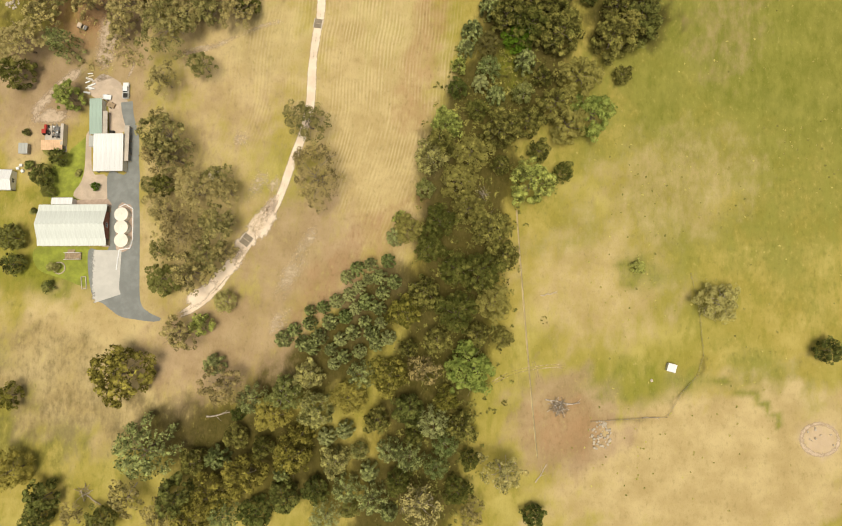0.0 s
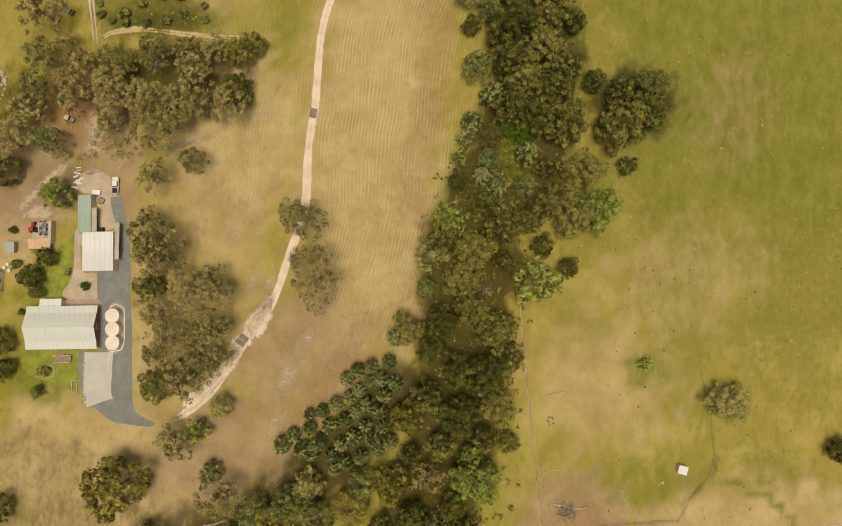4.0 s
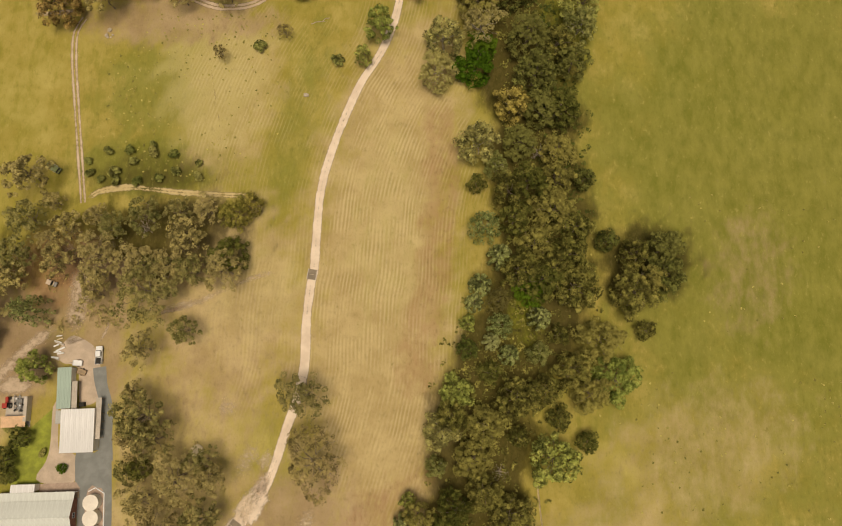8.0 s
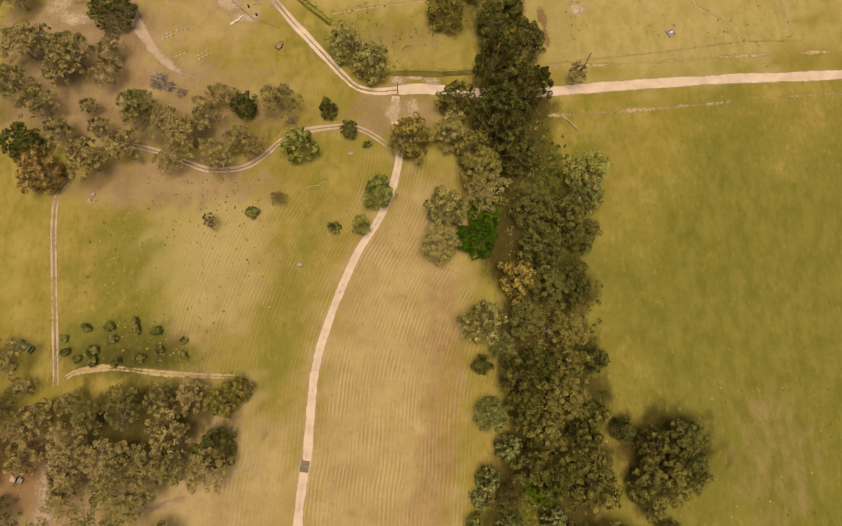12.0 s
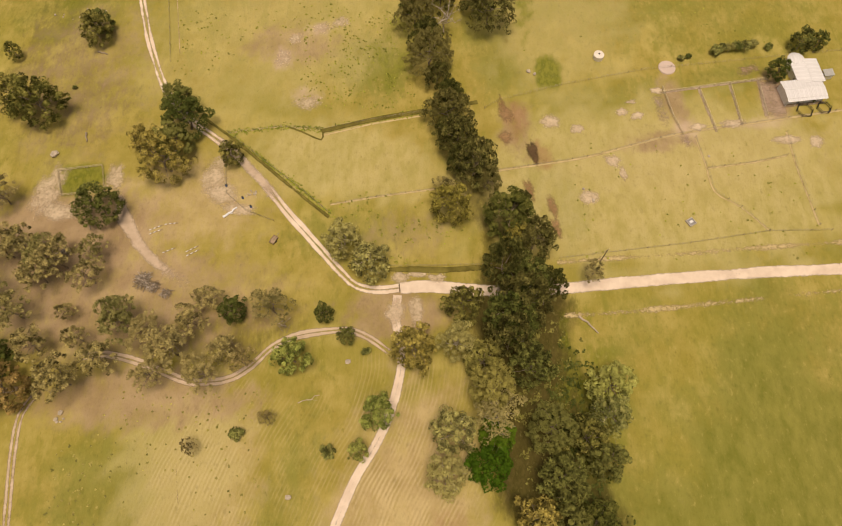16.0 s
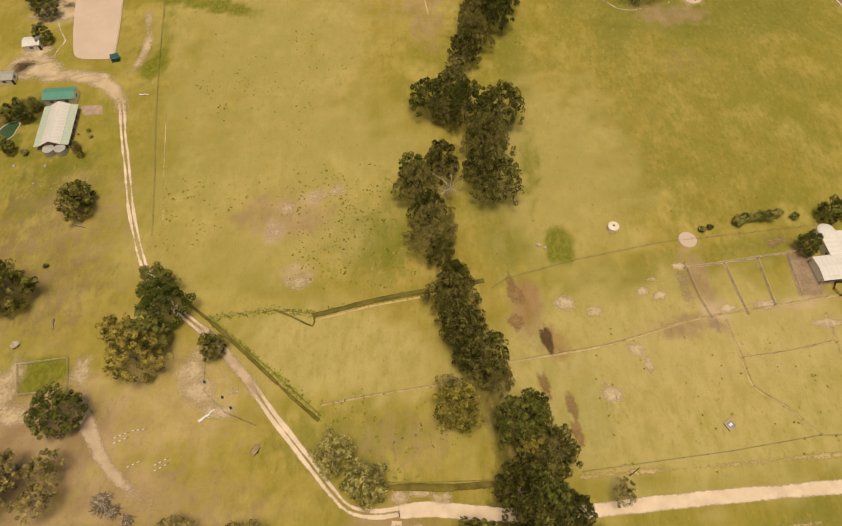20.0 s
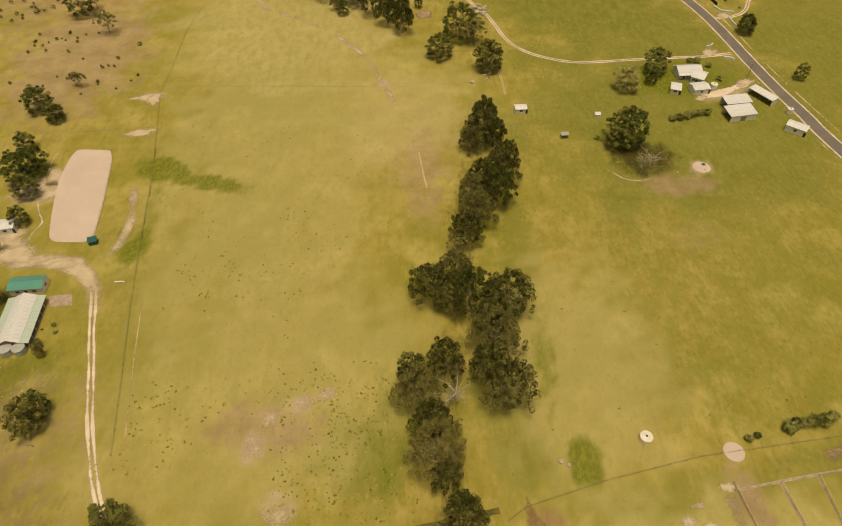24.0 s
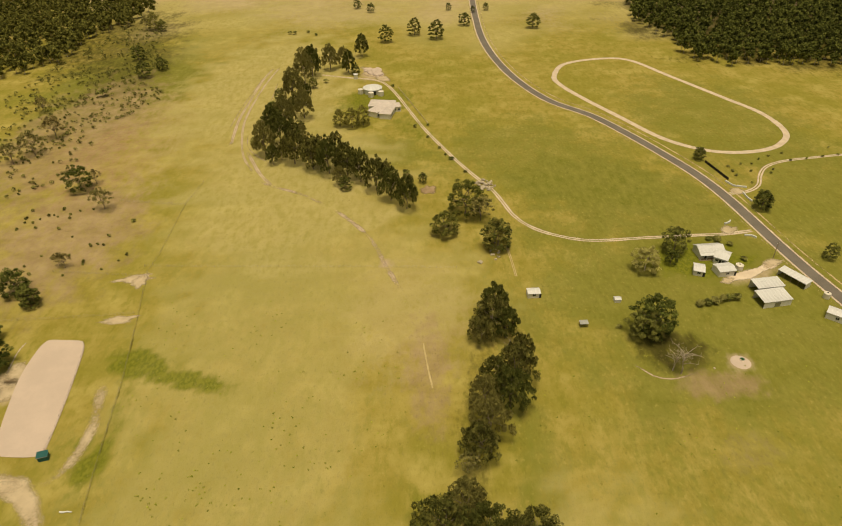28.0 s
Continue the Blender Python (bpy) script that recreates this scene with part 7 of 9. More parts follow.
def gable(name, label, category, x, y, l, w, turn, h, rise, roof, walls, eave=0.45, verandah=(0, 0), verandah_mat=None, windows=3, open_side=0, group=""):
    """A building with a ridge along its length l; verandah gives the depth of a lower skirt roof on each long side."""
    t = thing(name, label, category, pose(x, y, 0, 0, 0, turn), group)
    lo, hi = verandah
    body_w = w - lo - hi
    yc = (lo - hi) / 2
    hw = body_w / 2
    L = l - 2 * eave
    wall(t, (-L / 2, yc - hw), (L / 2, yc - hw), h, M_DARK if open_side == 1 else walls)
    wall(t, (L / 2, yc + hw), (-L / 2, yc + hw), h, walls)
    wall(t, (-L / 2, yc + hw), (-L / 2, yc - hw), h, walls, name="gable_wall", top=h + rise * 0.96)
    wall(t, (L / 2, yc - hw), (L / 2, yc + hw), h, walls, name="gable_wall", top=h + rise * 0.96)
    over = 0.12 if lo or hi else eave
    for side, deep in ((-1, lo), (1, hi)):
        run = hw + (0.1 if deep else eave)
        drop = rise * run / hw
        roof_slope(t, l, run, drop, h + rise + 0.08, yc, side, roof)
        if deep:
            roof_slope(t, l, deep - 0.05, deep * 0.16, h - 0.05, yc + side * (hw + 0.06), side, verandah_mat or roof)
            n = max(2, round(l / 3.2))
            for i in range(n + 1):
                bm = bmesh.new()
                box(bm, -l / 2 + 0.2 + i * (l - 0.4) / n, yc + side * (hw + deep - 0.25), 0, 0.12, 0.12, h - deep * 0.16 - 0.12)
                part("verandah_post", bm, M_WHITE, t)
            bm = bmesh.new()
            box(bm, 0, yc + side * (hw + deep / 2), 0, l - 0.1, deep - 0.2, 0.12)
            part("verandah_floor", bm, M_DECK, t)
        else:
            bm = bmesh.new()
            box(bm, 0, yc + side * (run + 0.06), h + rise - drop - 0.02, l, 0.12, 0.10)
            part("gutter", bm, M_STEEL, t)
    bm = bmesh.new()
    slab(bm, [(-l / 2, yc - 0.22, h + rise + 0.06), (l / 2, yc - 0.22, h + rise + 0.06), (l / 2, yc, h + rise + 0.16), (-l / 2, yc, h + rise + 0.16)], 0.03)
    slab(bm, [(-l / 2, yc, h + rise + 0.16), (l / 2, yc, h + rise + 0.16), (l / 2, yc + 0.22, h + rise + 0.06), (-l / 2, yc + 0.22, h + rise + 0.06)], 0.03)
    part("ridge_cap", bm, roof, t)
    for i in range(windows):
        wx = -L / 2 + (i + 0.5) * L / windows
        if open_side != 1:
            window(t, wx, yc - hw - 0.09, 0.95, 1.4, 1.2, 0)
        window(t, wx, yc + hw + 0.09, 0.95, 1.4, 1.2, 180)
    if windows:
        door(t, -L / 2 + L / windows, yc - hw - 0.1, 0.9, 2.05, 0, M_DARK)
        window(t, L / 2 + 0.09, yc, 0.95, 1.4, 1.2, 90)
    return t


def skillion(name, label, category, x, y, l, w, turn, h, drop, roof, walls, opening=None, group=""):
    """A building with one slope that falls towards its -y side; opening names the sides that stand open."""
    t = thing(name, label, category, pose(x, y, 0, 0, 0, turn), group)
    hl, hw = l / 2 - 0.25, w / 2 - 0.25
    opening = opening or ""
    low = h - drop
    if "s" not in opening:
        wall(t, (-hl, -hw), (hl, -hw), low - 0.06, walls)
    if "n" not in opening:
        wall(t, (hl, hw), (-hl, hw), h - 0.06, walls)
    for side, key, a, b in ((-1, "w", hw, -hw), (1, "e", -hw, hw)):
        if key not in opening:
            bm = bmesh.new()
            x0 = side * hl
            vs = []
            for dx in (-0.08, 0.08):
                vs.append([bm.verts.new((x0 + dx, yy, zz)) for yy, zz in ((-hw, 0), (hw, 0), (hw, h - 0.08), (-hw, low - 0.08))])
            bm.faces.new(vs[0])
            bm.faces.new(vs[1][::-1])
            for i in range(4):
                bm.faces.new((vs[0][i], vs[1][i], vs[1][(i + 1) % 4], vs[0][(i + 1) % 4]))
            part("wall", bm, walls, t)
    if opening:
        n = max(1, round(l / 3.5))
        for i in range(n + 1):
            for yy, zz in ((-hw, low), (hw, h)):
                bm = bmesh.new()
                box(bm, -hl + i * 2 * hl / n, yy, 0, 0.12, 0.12, zz - 0.06)
                part("post", bm, M_POST, t)
    roof_slope(t, l, w, drop, h + 0.02, w / 2, -1, roof)
    bm = bmesh.new()
    box(bm, 0, -w / 2 - 0.05, low - 0.08, l, 0.1, 0.1)
    part("gutter", bm, M_STEEL, t)
    if "s" not in opening and l > 5:
        door(t, 0, -hw - 0.1, 2.4, min(2.2, low - 0.2), 0, M_STEEL)
    return t


def tank(x, y, r, h, mat, label, group=""):
    t = thing("water_tank", label, "tank", pose(x, y, 0.05), group)
    bm = bmesh.new()
    prof = [(0, 0), (r * 0.98, 0)]
    for i in range(1, 7):
        prof += [(r, h * (i - 0.7) / 6), (r * 0.985, h * (i - 0.1) / 6)]
    prof += [(r * 1.02, h), (r * 1.02, h + 0.06), (r * 0.55, h + 0.22), (0.3, h + 0.32), (0, h + 0.33)]
    lathe(bm, prof, 28)
    part("shell", bm, mat, t)
    bm = bmesh.new()
    tube(bm, (0, 0, h + 0.30), (0, 0, h + 0.42), 0.32, 0.30, 14)
    part("hatch", bm, M_DARK if mat is M_TANK and r < 1.8 else mat, t)
    bm = bmesh.new()
    tube(bm, (r * 0.99, 0, 0.25), (r + 0.3, 0, 0.25), 0.05)
    tube(bm, (r + 0.3, 0, 0.25), (r + 0.3, 0, 0.02), 0.05)
    part("outlet_pipe", bm, M_STEEL, t)
    return t


# South-west farmyard
gable("farmhouse", "long farmhouse with a pale green sheet-metal roof", "house", -106.9, 18.4, 20.9, 12.5, 2.0, 2.8, 1.5, M_PALE_ROOF, M_BRICK, 0.5, (2.4, 2.2), M_PALE_ROOF, 5)
skillion("lean_to", "small lean-to with a white sheet roof against the house", "lean-to", -110.6, 25.6, 6.4, 2.0, 182, 2.6, 0.2, M_WHITE_ROOF, M_WALL)
skillion("machinery_shed", "large machinery shed with a bright white low roof", "shed", -97.2, 40.7, 9.0, 11.4, 2.2, 3.6, 0.4, M_WHITE_ROOF, M_WALL, "s")
skillion("workshop", "narrow workshop with a faded green sheet roof", "shed", -102.2, 51.9, 3.8, 11.0, 3.5, 2.9, 0.15, M_GREEN_ROOF, M_WALL)
skillion("carport", "narrow carport with a pale sheet roof", "carport", -99.5, 50.0, 1.6, 7.4, 3.5, 2.4, 0.1, M_CONCRETE, M_WALL, "ens")
skillion("annex", "grey flat-roofed annex between two sheds", "shed", -102.0, 44.2, 3.4, 3.4, 2.2, 2.8, 0.15, M_GREY_ROOF, M_WALL)
skillion("garden_shed", "small grey garden shed on the grass", "shed", -124.4, 41.6, 2.8, 3.2, 0, 2.1, 0.2, M_GREY_ROOF, M_STEEL)
gable("cottage", "small white-roofed cottage at the garden edge", "house", -129.6, 31.6, 5.9, 5.6, 0, 2.5, 0.8, M_WHITE_ROOF, M_WALL, 0.3, windows=1)
for ty in (22.1, 18.2, 14.3):
    tank(-92.0 - (ty - 18.2) * 0.07, ty, 2.05, 2.3, M_TANK, "round cream water tank beside the driveway", "tanks by the driveway")
# Creek house with the round bay
gable("creek_house", "white-roofed house with an open front verandah", "house", 117.6, 260.6, 13.4, 7.8, 6.6, 3.0, 0.4, M_WHITE_ROOF, M_WALL, 0.4, (1.2, 0), M_WHITE_ROOF, 3)
gable("creek_house_wing", "white-roofed wing of the creek house", "house", 120.4, 268.4, 9.4, 8.6, 95.0, 3.05, 0.4, M_WHITE_ROOF, M_WALL, 0.3, windows=2)
bay = thing("round_bay", "round bay room with a domed white roof", "bay room", pose(118.0, 273.4, 0))
bm = bmesh.new()
lathe(bm, [(0, 0), (2.4, 0), (2.4, 2.9), (0, 2.9)], 20)
part("wall", bm, M_WALL, bay)
bm = bmesh.new()
lathe(bm, [(2.8, 2.9), (2.8, 3.0), (2.2, 3.45), (1.2, 3.75), (0, 3.85)], 20)
part("roof", bm, M_WHITE_ROOF, bay)
skillion("yard_shelter", "small dark-roofed yard shelter beside the house", "shelter", 128.0, 268.5, 3.4, 2.6, 8, 2.3, 0.2, M_GREY_ROOF, M_WALL, "ew")
# Horse property
gable("arena_house", "verandah house with a white and grey-green sheet roof", "house", -131.6, 320.4, 18.8, 11.6, 95.0, 2.8, 1.6, M_WHITE_ROOF, M_BRICK, 0.5, (2.6, 2.6), M_SAGE_ROOF, 4)
gable("stable", "stable shed with a teal sheet roof", "shed", -134.6, 335.3, 11.2, 5.2, 4.0, 2.8, 0.8, M_TEAL_ROOF, M_WALL, 0.3, windows=2)
for tx, ty in ((-131.4, 309.9), (-127.6, 310.1)):
    tank(tx, ty, 1.9, 2.2, M_GREYTANK, "grey steel water tank at the house end", "tanks at the arena house")
gable("hay_shed", "small white-roofed hay shed by the sand yard", "shed", -153.4, 363.5, 6.3, 5.0, 10, 2.6, 0.6, M_WHITE_ROOF, M_WALL, 0.25, windows=1)
gable("tack_shed", "small grey-roofed tack shed", "shed", -157.5, 345.0, 6.5, 4.4, 6, 2.4, 0.5, M_GREY_ROOF, M_WALL, 0.25, windows=1)
# Homestead by the road
gable("homestead", "white-roofed homestead among green shrubs", "house", 119.6, 456.0, 11.5, 8.4, 4, 3.0, 1.5, M_WHITE_ROOF, M_WALL, 0.5, (1.8, 0), M_WHITE_ROOF, 4)
gable("homestead_wing", "white-roofed rear wing of the homestead", "house", 123.5, 452.0, 6.0, 7.0, -35, 2.9, 1.2, M_WHITE_ROOF, M_WALL, 0.4, windows=2)
gable("garage", "white-roofed garage in the farmyard", "garage", 120.6, 443.0, 7.6, 5.6, 8, 2.7, 0.7, M_WHITE_ROOF, M_WALL, 0.3, windows=1)
gable("wash_house", "small white-roofed wash house", "shed", 110.4, 443.6, 4.6, 5.6, -20, 2.4, 0.6, M_WHITE_ROOF, M_WALL, 0.3, windows=1)
skillion("barn", "open-fronted barn with a white sheet roof", "barn", 132.6, 430.8, 11.6, 6.0, 7.5, 4.0, 0.5, M_WHITE_ROOF, M_WALL, "w")
skillion("barn", "low barn with a bright white sheet roof", "barn", 131.6, 423.4, 12.2, 7.2, 9, 3.6, 0.7, M_WHITE_ROOF, M_WALL, "w")
skillion("long_shed", "long narrow open shed with a pale roof", "shed", 146.6, 436.4, 12.4, 4.2, -60, 3.2, 0.4, M_WHITE_ROOF, M_WALL, "s")
gable("road_shed", "white-roofed shed at the road fence", "shed", 151.5, 412.3, 8.2, 4.6, -40, 2.8, 0.6, M_WHITE_ROOF, M_WALL, 0.25, windows=1)
tank(128.2, 445.4, 1.6, 2.0, M_TANK, "small cream water tank behind the garage", "farm tanks")
tank(154.0, 425.0, 1.3, 2.2, M_TANK, "small cream water tank by the road", "farm tanks")
# Field shelters
gable("field_shelter", "small white field shelter beside the creek", "shelter", 39.2, 430.2, 5.2, 3.6, 2, 2.2, 0.5, M_WHITE_ROOF, M_WALL, 0.2, windows=1)
gable("calf_hut", "tiny white-roofed calf hut in the paddock", "hut", 71.6, 425.6, 2.6, 2.2, 0, 1.3, 0.4, M_WHITE_ROOF, M_WALL, 0.12, windows=0)
skillion("feed_rack", "low roofed hay feeder on posts", "feeder", 55.0, 411.2, 3.2, 2.2, 4, 1.9, 0.15, M_GREY_ROOF, M_POST, "nsew")
skillion("pump_hut", "small white pump hut in the dry paddock", "hut", 71.2, -17.5, 2.5, 2.3, -14, 1.9, 0.15, M_WHITE_ROOF, M_WALL)
# Northern homestead
def hip_block(t, x, y, l, w, turn, h, rise, roof):
    """A block of a house under a hipped roof: walls, four roof slopes, windows."""
    m = pose(x, y, 0, 0, 0, turn)
    bm = bmesh.new()
    box(bm, 0, 0, 0, l - 0.9, w - 0.9, h)
    part("wall", bm, M_WALL, t, m=m)
    a, b, k = l / 2, w / 2, max(0.2, l / 2 - w / 2)
    top = h + rise
    for corners in (((-a, -b, h), (a, -b, h), (k, 0, top), (-k, 0, top)), ((a, b, h), (-a, b, h), (-k, 0, top), (k, 0, top)), ((a, -b, h), (a, b, h), (k, 0, top)), ((-a, b, h), (-a, -b, h), (-k, 0, top))):
        bm = slab(bmesh.new(), corners, 0.08)
        part("roof_slope", bm, roof, t, m=m)
    for i in range(3):
        for side in (-1, 1):
            bm = bmesh.new()
            box(bm, (i - 1) * l / 3.4, side * (w / 2 - 0.42), 0.9, 1.5, 0.1, 1.2)
            part("window", bm, M_GLASS, t, "dark window glass", m=m)


north_house = thing("north_house", "large house under many pale hipped roofs", "house", pose(0, 0, 0))
hip_block(north_house, -27.5, 631.0, 17.0, 12.0, -8, 4.0, 2.2, M_PINK_ROOF)
hip_block(north_house, -30.5, 622.5, 12.0, 8.0, 60, 3.6, 1.9, M_PINK_ROOF)
hip_block(north_house, -24.0, 620.0, 14.0, 8.0, 78, 3.6, 1.9, M_PINK_ROOF)
hip_block(north_house, -20.0, 629.0, 9.0, 8.0, 12, 3.4, 1.7, M_PINK_ROOF)
north_shed = thing("round_shed", "round pale shed with a low conical roof", "shed", pose(-35.2, 662.5, 0, 0, 0, 10))
bm = bmesh.new()
lathe(bm, [(0, 0), (6.4, 0), (6.4, 3.4), (0, 3.4)], 12)
part("wall", bm, M_WALL, north_shed)
bm = bmesh.new()
lathe(bm, [(6.9, 3.35), (6.9, 3.45), (4.0, 4.5), (1.2, 5.3), (0, 5.5)], 12)
part("roof", bm, M_WHITE_ROOF, north_shed)
door(north_shed, 0, -6.4, 3.0, 2.8, 0, M_DARK)
skillion("pump_hut", "small white hut at the bend of the drive", "hut", -49.0, 691.0, 3.0, 3.0, 5, 3.4, 0.2, M_WHITE_ROOF, M_WALL)
heap = thing("sand_heap", "heaps of pale pink gravel beside the drive", "heap", pose(-36.5, 704.0, 0))
for hx, hy, hr, hh in ((0, 0, 5.0, 2.6), (-4.0, 5.0, 4.0, 1.8), (3.5, -5.0, 4.2, 2.0), (2.5, 6.0, 3.6, 1.6)):
    bm = bmesh.new()
    bmesh.ops.create_icosphere(bm, subdivisions=3, radius=1.0)
    for v in bm.verts:
        k = 1 + 0.25 * noise.noise(v.co * 2.2 + Vector((hx, hy, 0)))
        v.co = Vector((v.co.x * hr * k, v.co.y * hr * k, max(-0.05, v.co.z) * hh * k))
    part("mound", bm, M_ARENA, heap, m=pose(hx, hy, 0))
for tx, ty in ((-43.5, 660.0), (-36.0, 653.5), (-29.2, 655.5)):
    tank(tx, ty, 1.9, 3.0, M_TANK, "pale water tank beside the shed", "tanks at the north shed")

# Hedge and white gate walls at the eastern drive
for pts in ([(154.2, 522.5), (156.1, 517.2), (162.2, 515.2)], [(157.9, 509.7), (157.8, 505.3), (158.6, 501.0)], [(136.5, 480.6), (139.2, 481.6), (140.6, 483.4)], [(141.6, 470.6), (144.6, 470.2), (146.0, 468.2)]):
    t = thing("gate_wall", "low white curved gate wall at a driveway", "wall", pose(0, 0, 0))
    for (ax, ay), (bx, by) in zip(pts, pts[1:]):
        bm = bmesh.new()
        box(bm, (ax + bx) / 2, (ay + by) / 2, 0, math.hypot(bx - ax, by - ay), 0.5, 0.9, math.degrees(math.atan2(by - ay, bx - ax)), 0.05)
        part("panel", bm, M_WHITE, t)
t = thing("dark_fence", "dark timber screen fence near the road", "fence", pose(0, 0, 0))
for k in range(24):
    bm = bmesh.new()
    box(bm, 152.3 + 4.1 * k / 24, 544.5 - 21.5 * k / 24, 0, 0.16, 0.8, 1.5, 8)
    part("panel", bm, M_BLACK, t)


# ---- vehicles and machines ----
def wheel(t, x, y, r, w, name="wheel"):
    m = pose(x, y, r, 0, 90, 0)
    bm = bmesh.new()
    lathe(bm, [(r * 0.55, -w / 2), (r * 0.92, -w / 2), (r, -w * 0.3), (r, w * 0.3), (r * 0.92, w / 2), (r * 0.55, w / 2)], 14)
    o = part(name, bm, M_BLACK, t, m=m)
    bm = bmesh.new()
    lathe(bm, [(0, -w * 0.4), (r * 0.56, -w * 0.4), (r * 0.56, w * 0.4), (0, w * 0.4)], 12)
    part("rim", bm, M_STEEL, o)


def ute(x, y, turn):
    """A utility truck, nose to +y."""
    t = thing("pickup_truck", "white utility truck with an open tray", "car", pose(x, y, 0, 0, 0, turn))
    bm = bmesh.new()
    box(bm, 0, 0, 0.42, 1.82, 5.0, 0.42, bevel=0.08)
    box(bm, 0, 1.75, 0.80, 1.74, 1.4, 0.28, bevel=0.08)
    part("body", bm, M_WHITE, t)
    bm = bmesh.new()
    box(bm, 0, 0.35, 0.84, 1.70, 1.9, 0.78, bevel=0.06, top=0.80)
    cab = part("cab", bm, M_WHITE, t)
    for gx, gy, gw, gl, rx in ((0, 1.20, 1.4, 0.06, -28), (0, -0.52, 1.3, 0.06, 22)):
        bm = bmesh.new()
        box(bm, 0, 0, -0.26, gw, gl, 0.55)
        part("windscreen", bm, M_GLASS, cab, m=pose(gx, gy, 1.28, -rx, 0, 0))
    for sx in (-1, 1):
        bm = bmesh.new()
        box(bm, sx * 0.80, 0.3, 1.12, 0.05, 1.2, 0.36)
        part("side_window", bm, M_GLASS, cab)
        bm = bmesh.new()
        box(bm, sx * 0.95, 1.05, 0.98, 0.2, 0.1, 0.16)
        part("mirror", bm, M_BLACK, t)
        bm = bmesh.new()
        box(bm, sx * 0.84, -1.60, 0.84, 0.07, 1.75, 0.38)
        part("tray_side", bm, M_WHITE, t)
        bm = bmesh.new()
        box(bm, sx * 0.66, 2.46, 0.66, 0.34, 0.08, 0.16)
        part("headlight", bm, M_GLASS, t)
    bm = bmesh.new()
    box(bm, 0, -2.46, 0.84, 1.70, 0.07, 0.38)
    part("tailgate", bm, M_WHITE, t)
    bm = bmesh.new()
    box(bm, 0, -1.6, 0.845, 1.6, 1.65, 0.03)
    part("tray_floor", bm, M_BLACK, t)
    for sx in (-1, 1):
        for wy in (1.55, -1.5):
            wheel(t, sx * 0.82, wy, 0.36, 0.24)
    return t


def tractor(x, y, turn, paint, label, big=0.75, cab=True, category="tractor"):
    t = thing("tractor", label, category, pose(x, y, 0, 0, 0, turn))
    bm = bmesh.new()
    box(bm, 0, 0.95, 0.7, 0.72, 1.7, 0.62, bevel=0.08)
    part("bonnet", bm, paint, t)
    bm = bmesh.new()
    box(bm, 0, -0.55, 0.6, 0.9, 1.2, 0.5, bevel=0.05)
    part("chassis", bm, M_BLACK, t)
    if cab:
        bm = bmesh.new()
        box(bm, 0, -0.55, 2.05, 1.35, 1.35, 0.1, bevel=0.04)
        part("canopy", bm, paint, t)
        for sx in (-0.6, 0.6):
            for sy in (-1.1, 0.0):
                bm = bmesh.new()
                tube(bm, (sx, sy, 1.0), (sx, sy, 2.06), 0.04)
                part("canopy_post", bm, M_BLACK, t)
    bm = bmesh.new()
    box(bm, 0, -0.7, 1.1, 0.5, 0.5, 0.14, bevel=0.04)
    box(bm, 0, -0.95, 1.2, 0.5, 0.1, 0.4, bevel=0.03)
    part("seat", bm, M_BLACK, t)
    for sx in (-1, 1):
        bm = bmesh.new()
        box(bm, sx * 0.72, -0.7, 1.15, 0.42, 1.1, 0.08, bevel=0.03)
        part("mudguard", bm, paint, t)
        wheel(t, sx * 0.74, -0.7, big, 0.4, "rear_wheel")
        wheel(t, sx * 0.58, 1.35, big * 0.58, 0.24, "front_wheel")
    return t


def buggy(x, y, turn, paint, label):
    t = thing("farm_buggy", label, "buggy", pose(x, y, 0, 0, 0, turn))
    bm = bmesh.new()
    box(bm, 0, 0.1, 0.38, 1.35, 2.6, 0.28, bevel=0.06)
    box(bm, 0, 1.15, 0.62, 1.25, 0.7, 0.25, bevel=0.08)
    part("body", bm, paint, t)
    bm = bmesh.new()
    box(bm, 0, 0.15, 1.75, 1.35, 1.35, 0.07, bevel=0.03)
    part("roof", bm, paint, t)
    for sx in (-0.6, 0.6):
        bm = bmesh.new()
        tube(bm, (sx, 0.75, 0.65), (sx, 0.7, 1.76), 0.03)
        tube(bm, (sx, -0.45, 0.65), (sx, -0.4, 1.76), 0.03)
        part("roll_bar", bm, M_BLACK, t)
    bm = bmesh.new()
    box(bm, 0, -0.15, 0.66, 1.1, 0.5, 0.12, bevel=0.03)
    box(bm, 0, -0.4, 0.76, 1.1, 0.12, 0.45, bevel=0.03)
    part("seat", bm, M_BLACK, t)
    bm = bmesh.new()
    for bx, by, sx, sy in ((0, -1.0, 1.3, 0.05), (0, -1.75, 1.3, 0.05), (-0.63, -1.38, 0.05, 0.8), (0.63, -1.38, 0.05, 0.8)):
        box(bm, bx, by, 0.66, sx, sy, 0.28)
    box(bm, 0, -1.38, 0.66, 1.3, 0.8, 0.04)
    part("tray", bm, M_STEEL, t)
    for sx in (-1, 1):
        for wy in (1.1, -1.15):
            wheel(t, sx * 0.66, wy, 0.32, 0.26)
    return t


ute(-94.5, 60.8, 3)
tractor(-118.4, 47.6, 4, M_RED, "red farm tractor parked in the open shelter")
buggy(-110.1, 81.0, 70, M_YARD, "small tan farm buggy on bare earth")
M_CAR_GREEN = plain("dull_green_car_paint", (0.20, 0.24, 0.11), 0.4, vary=0.15, worn=0.15)


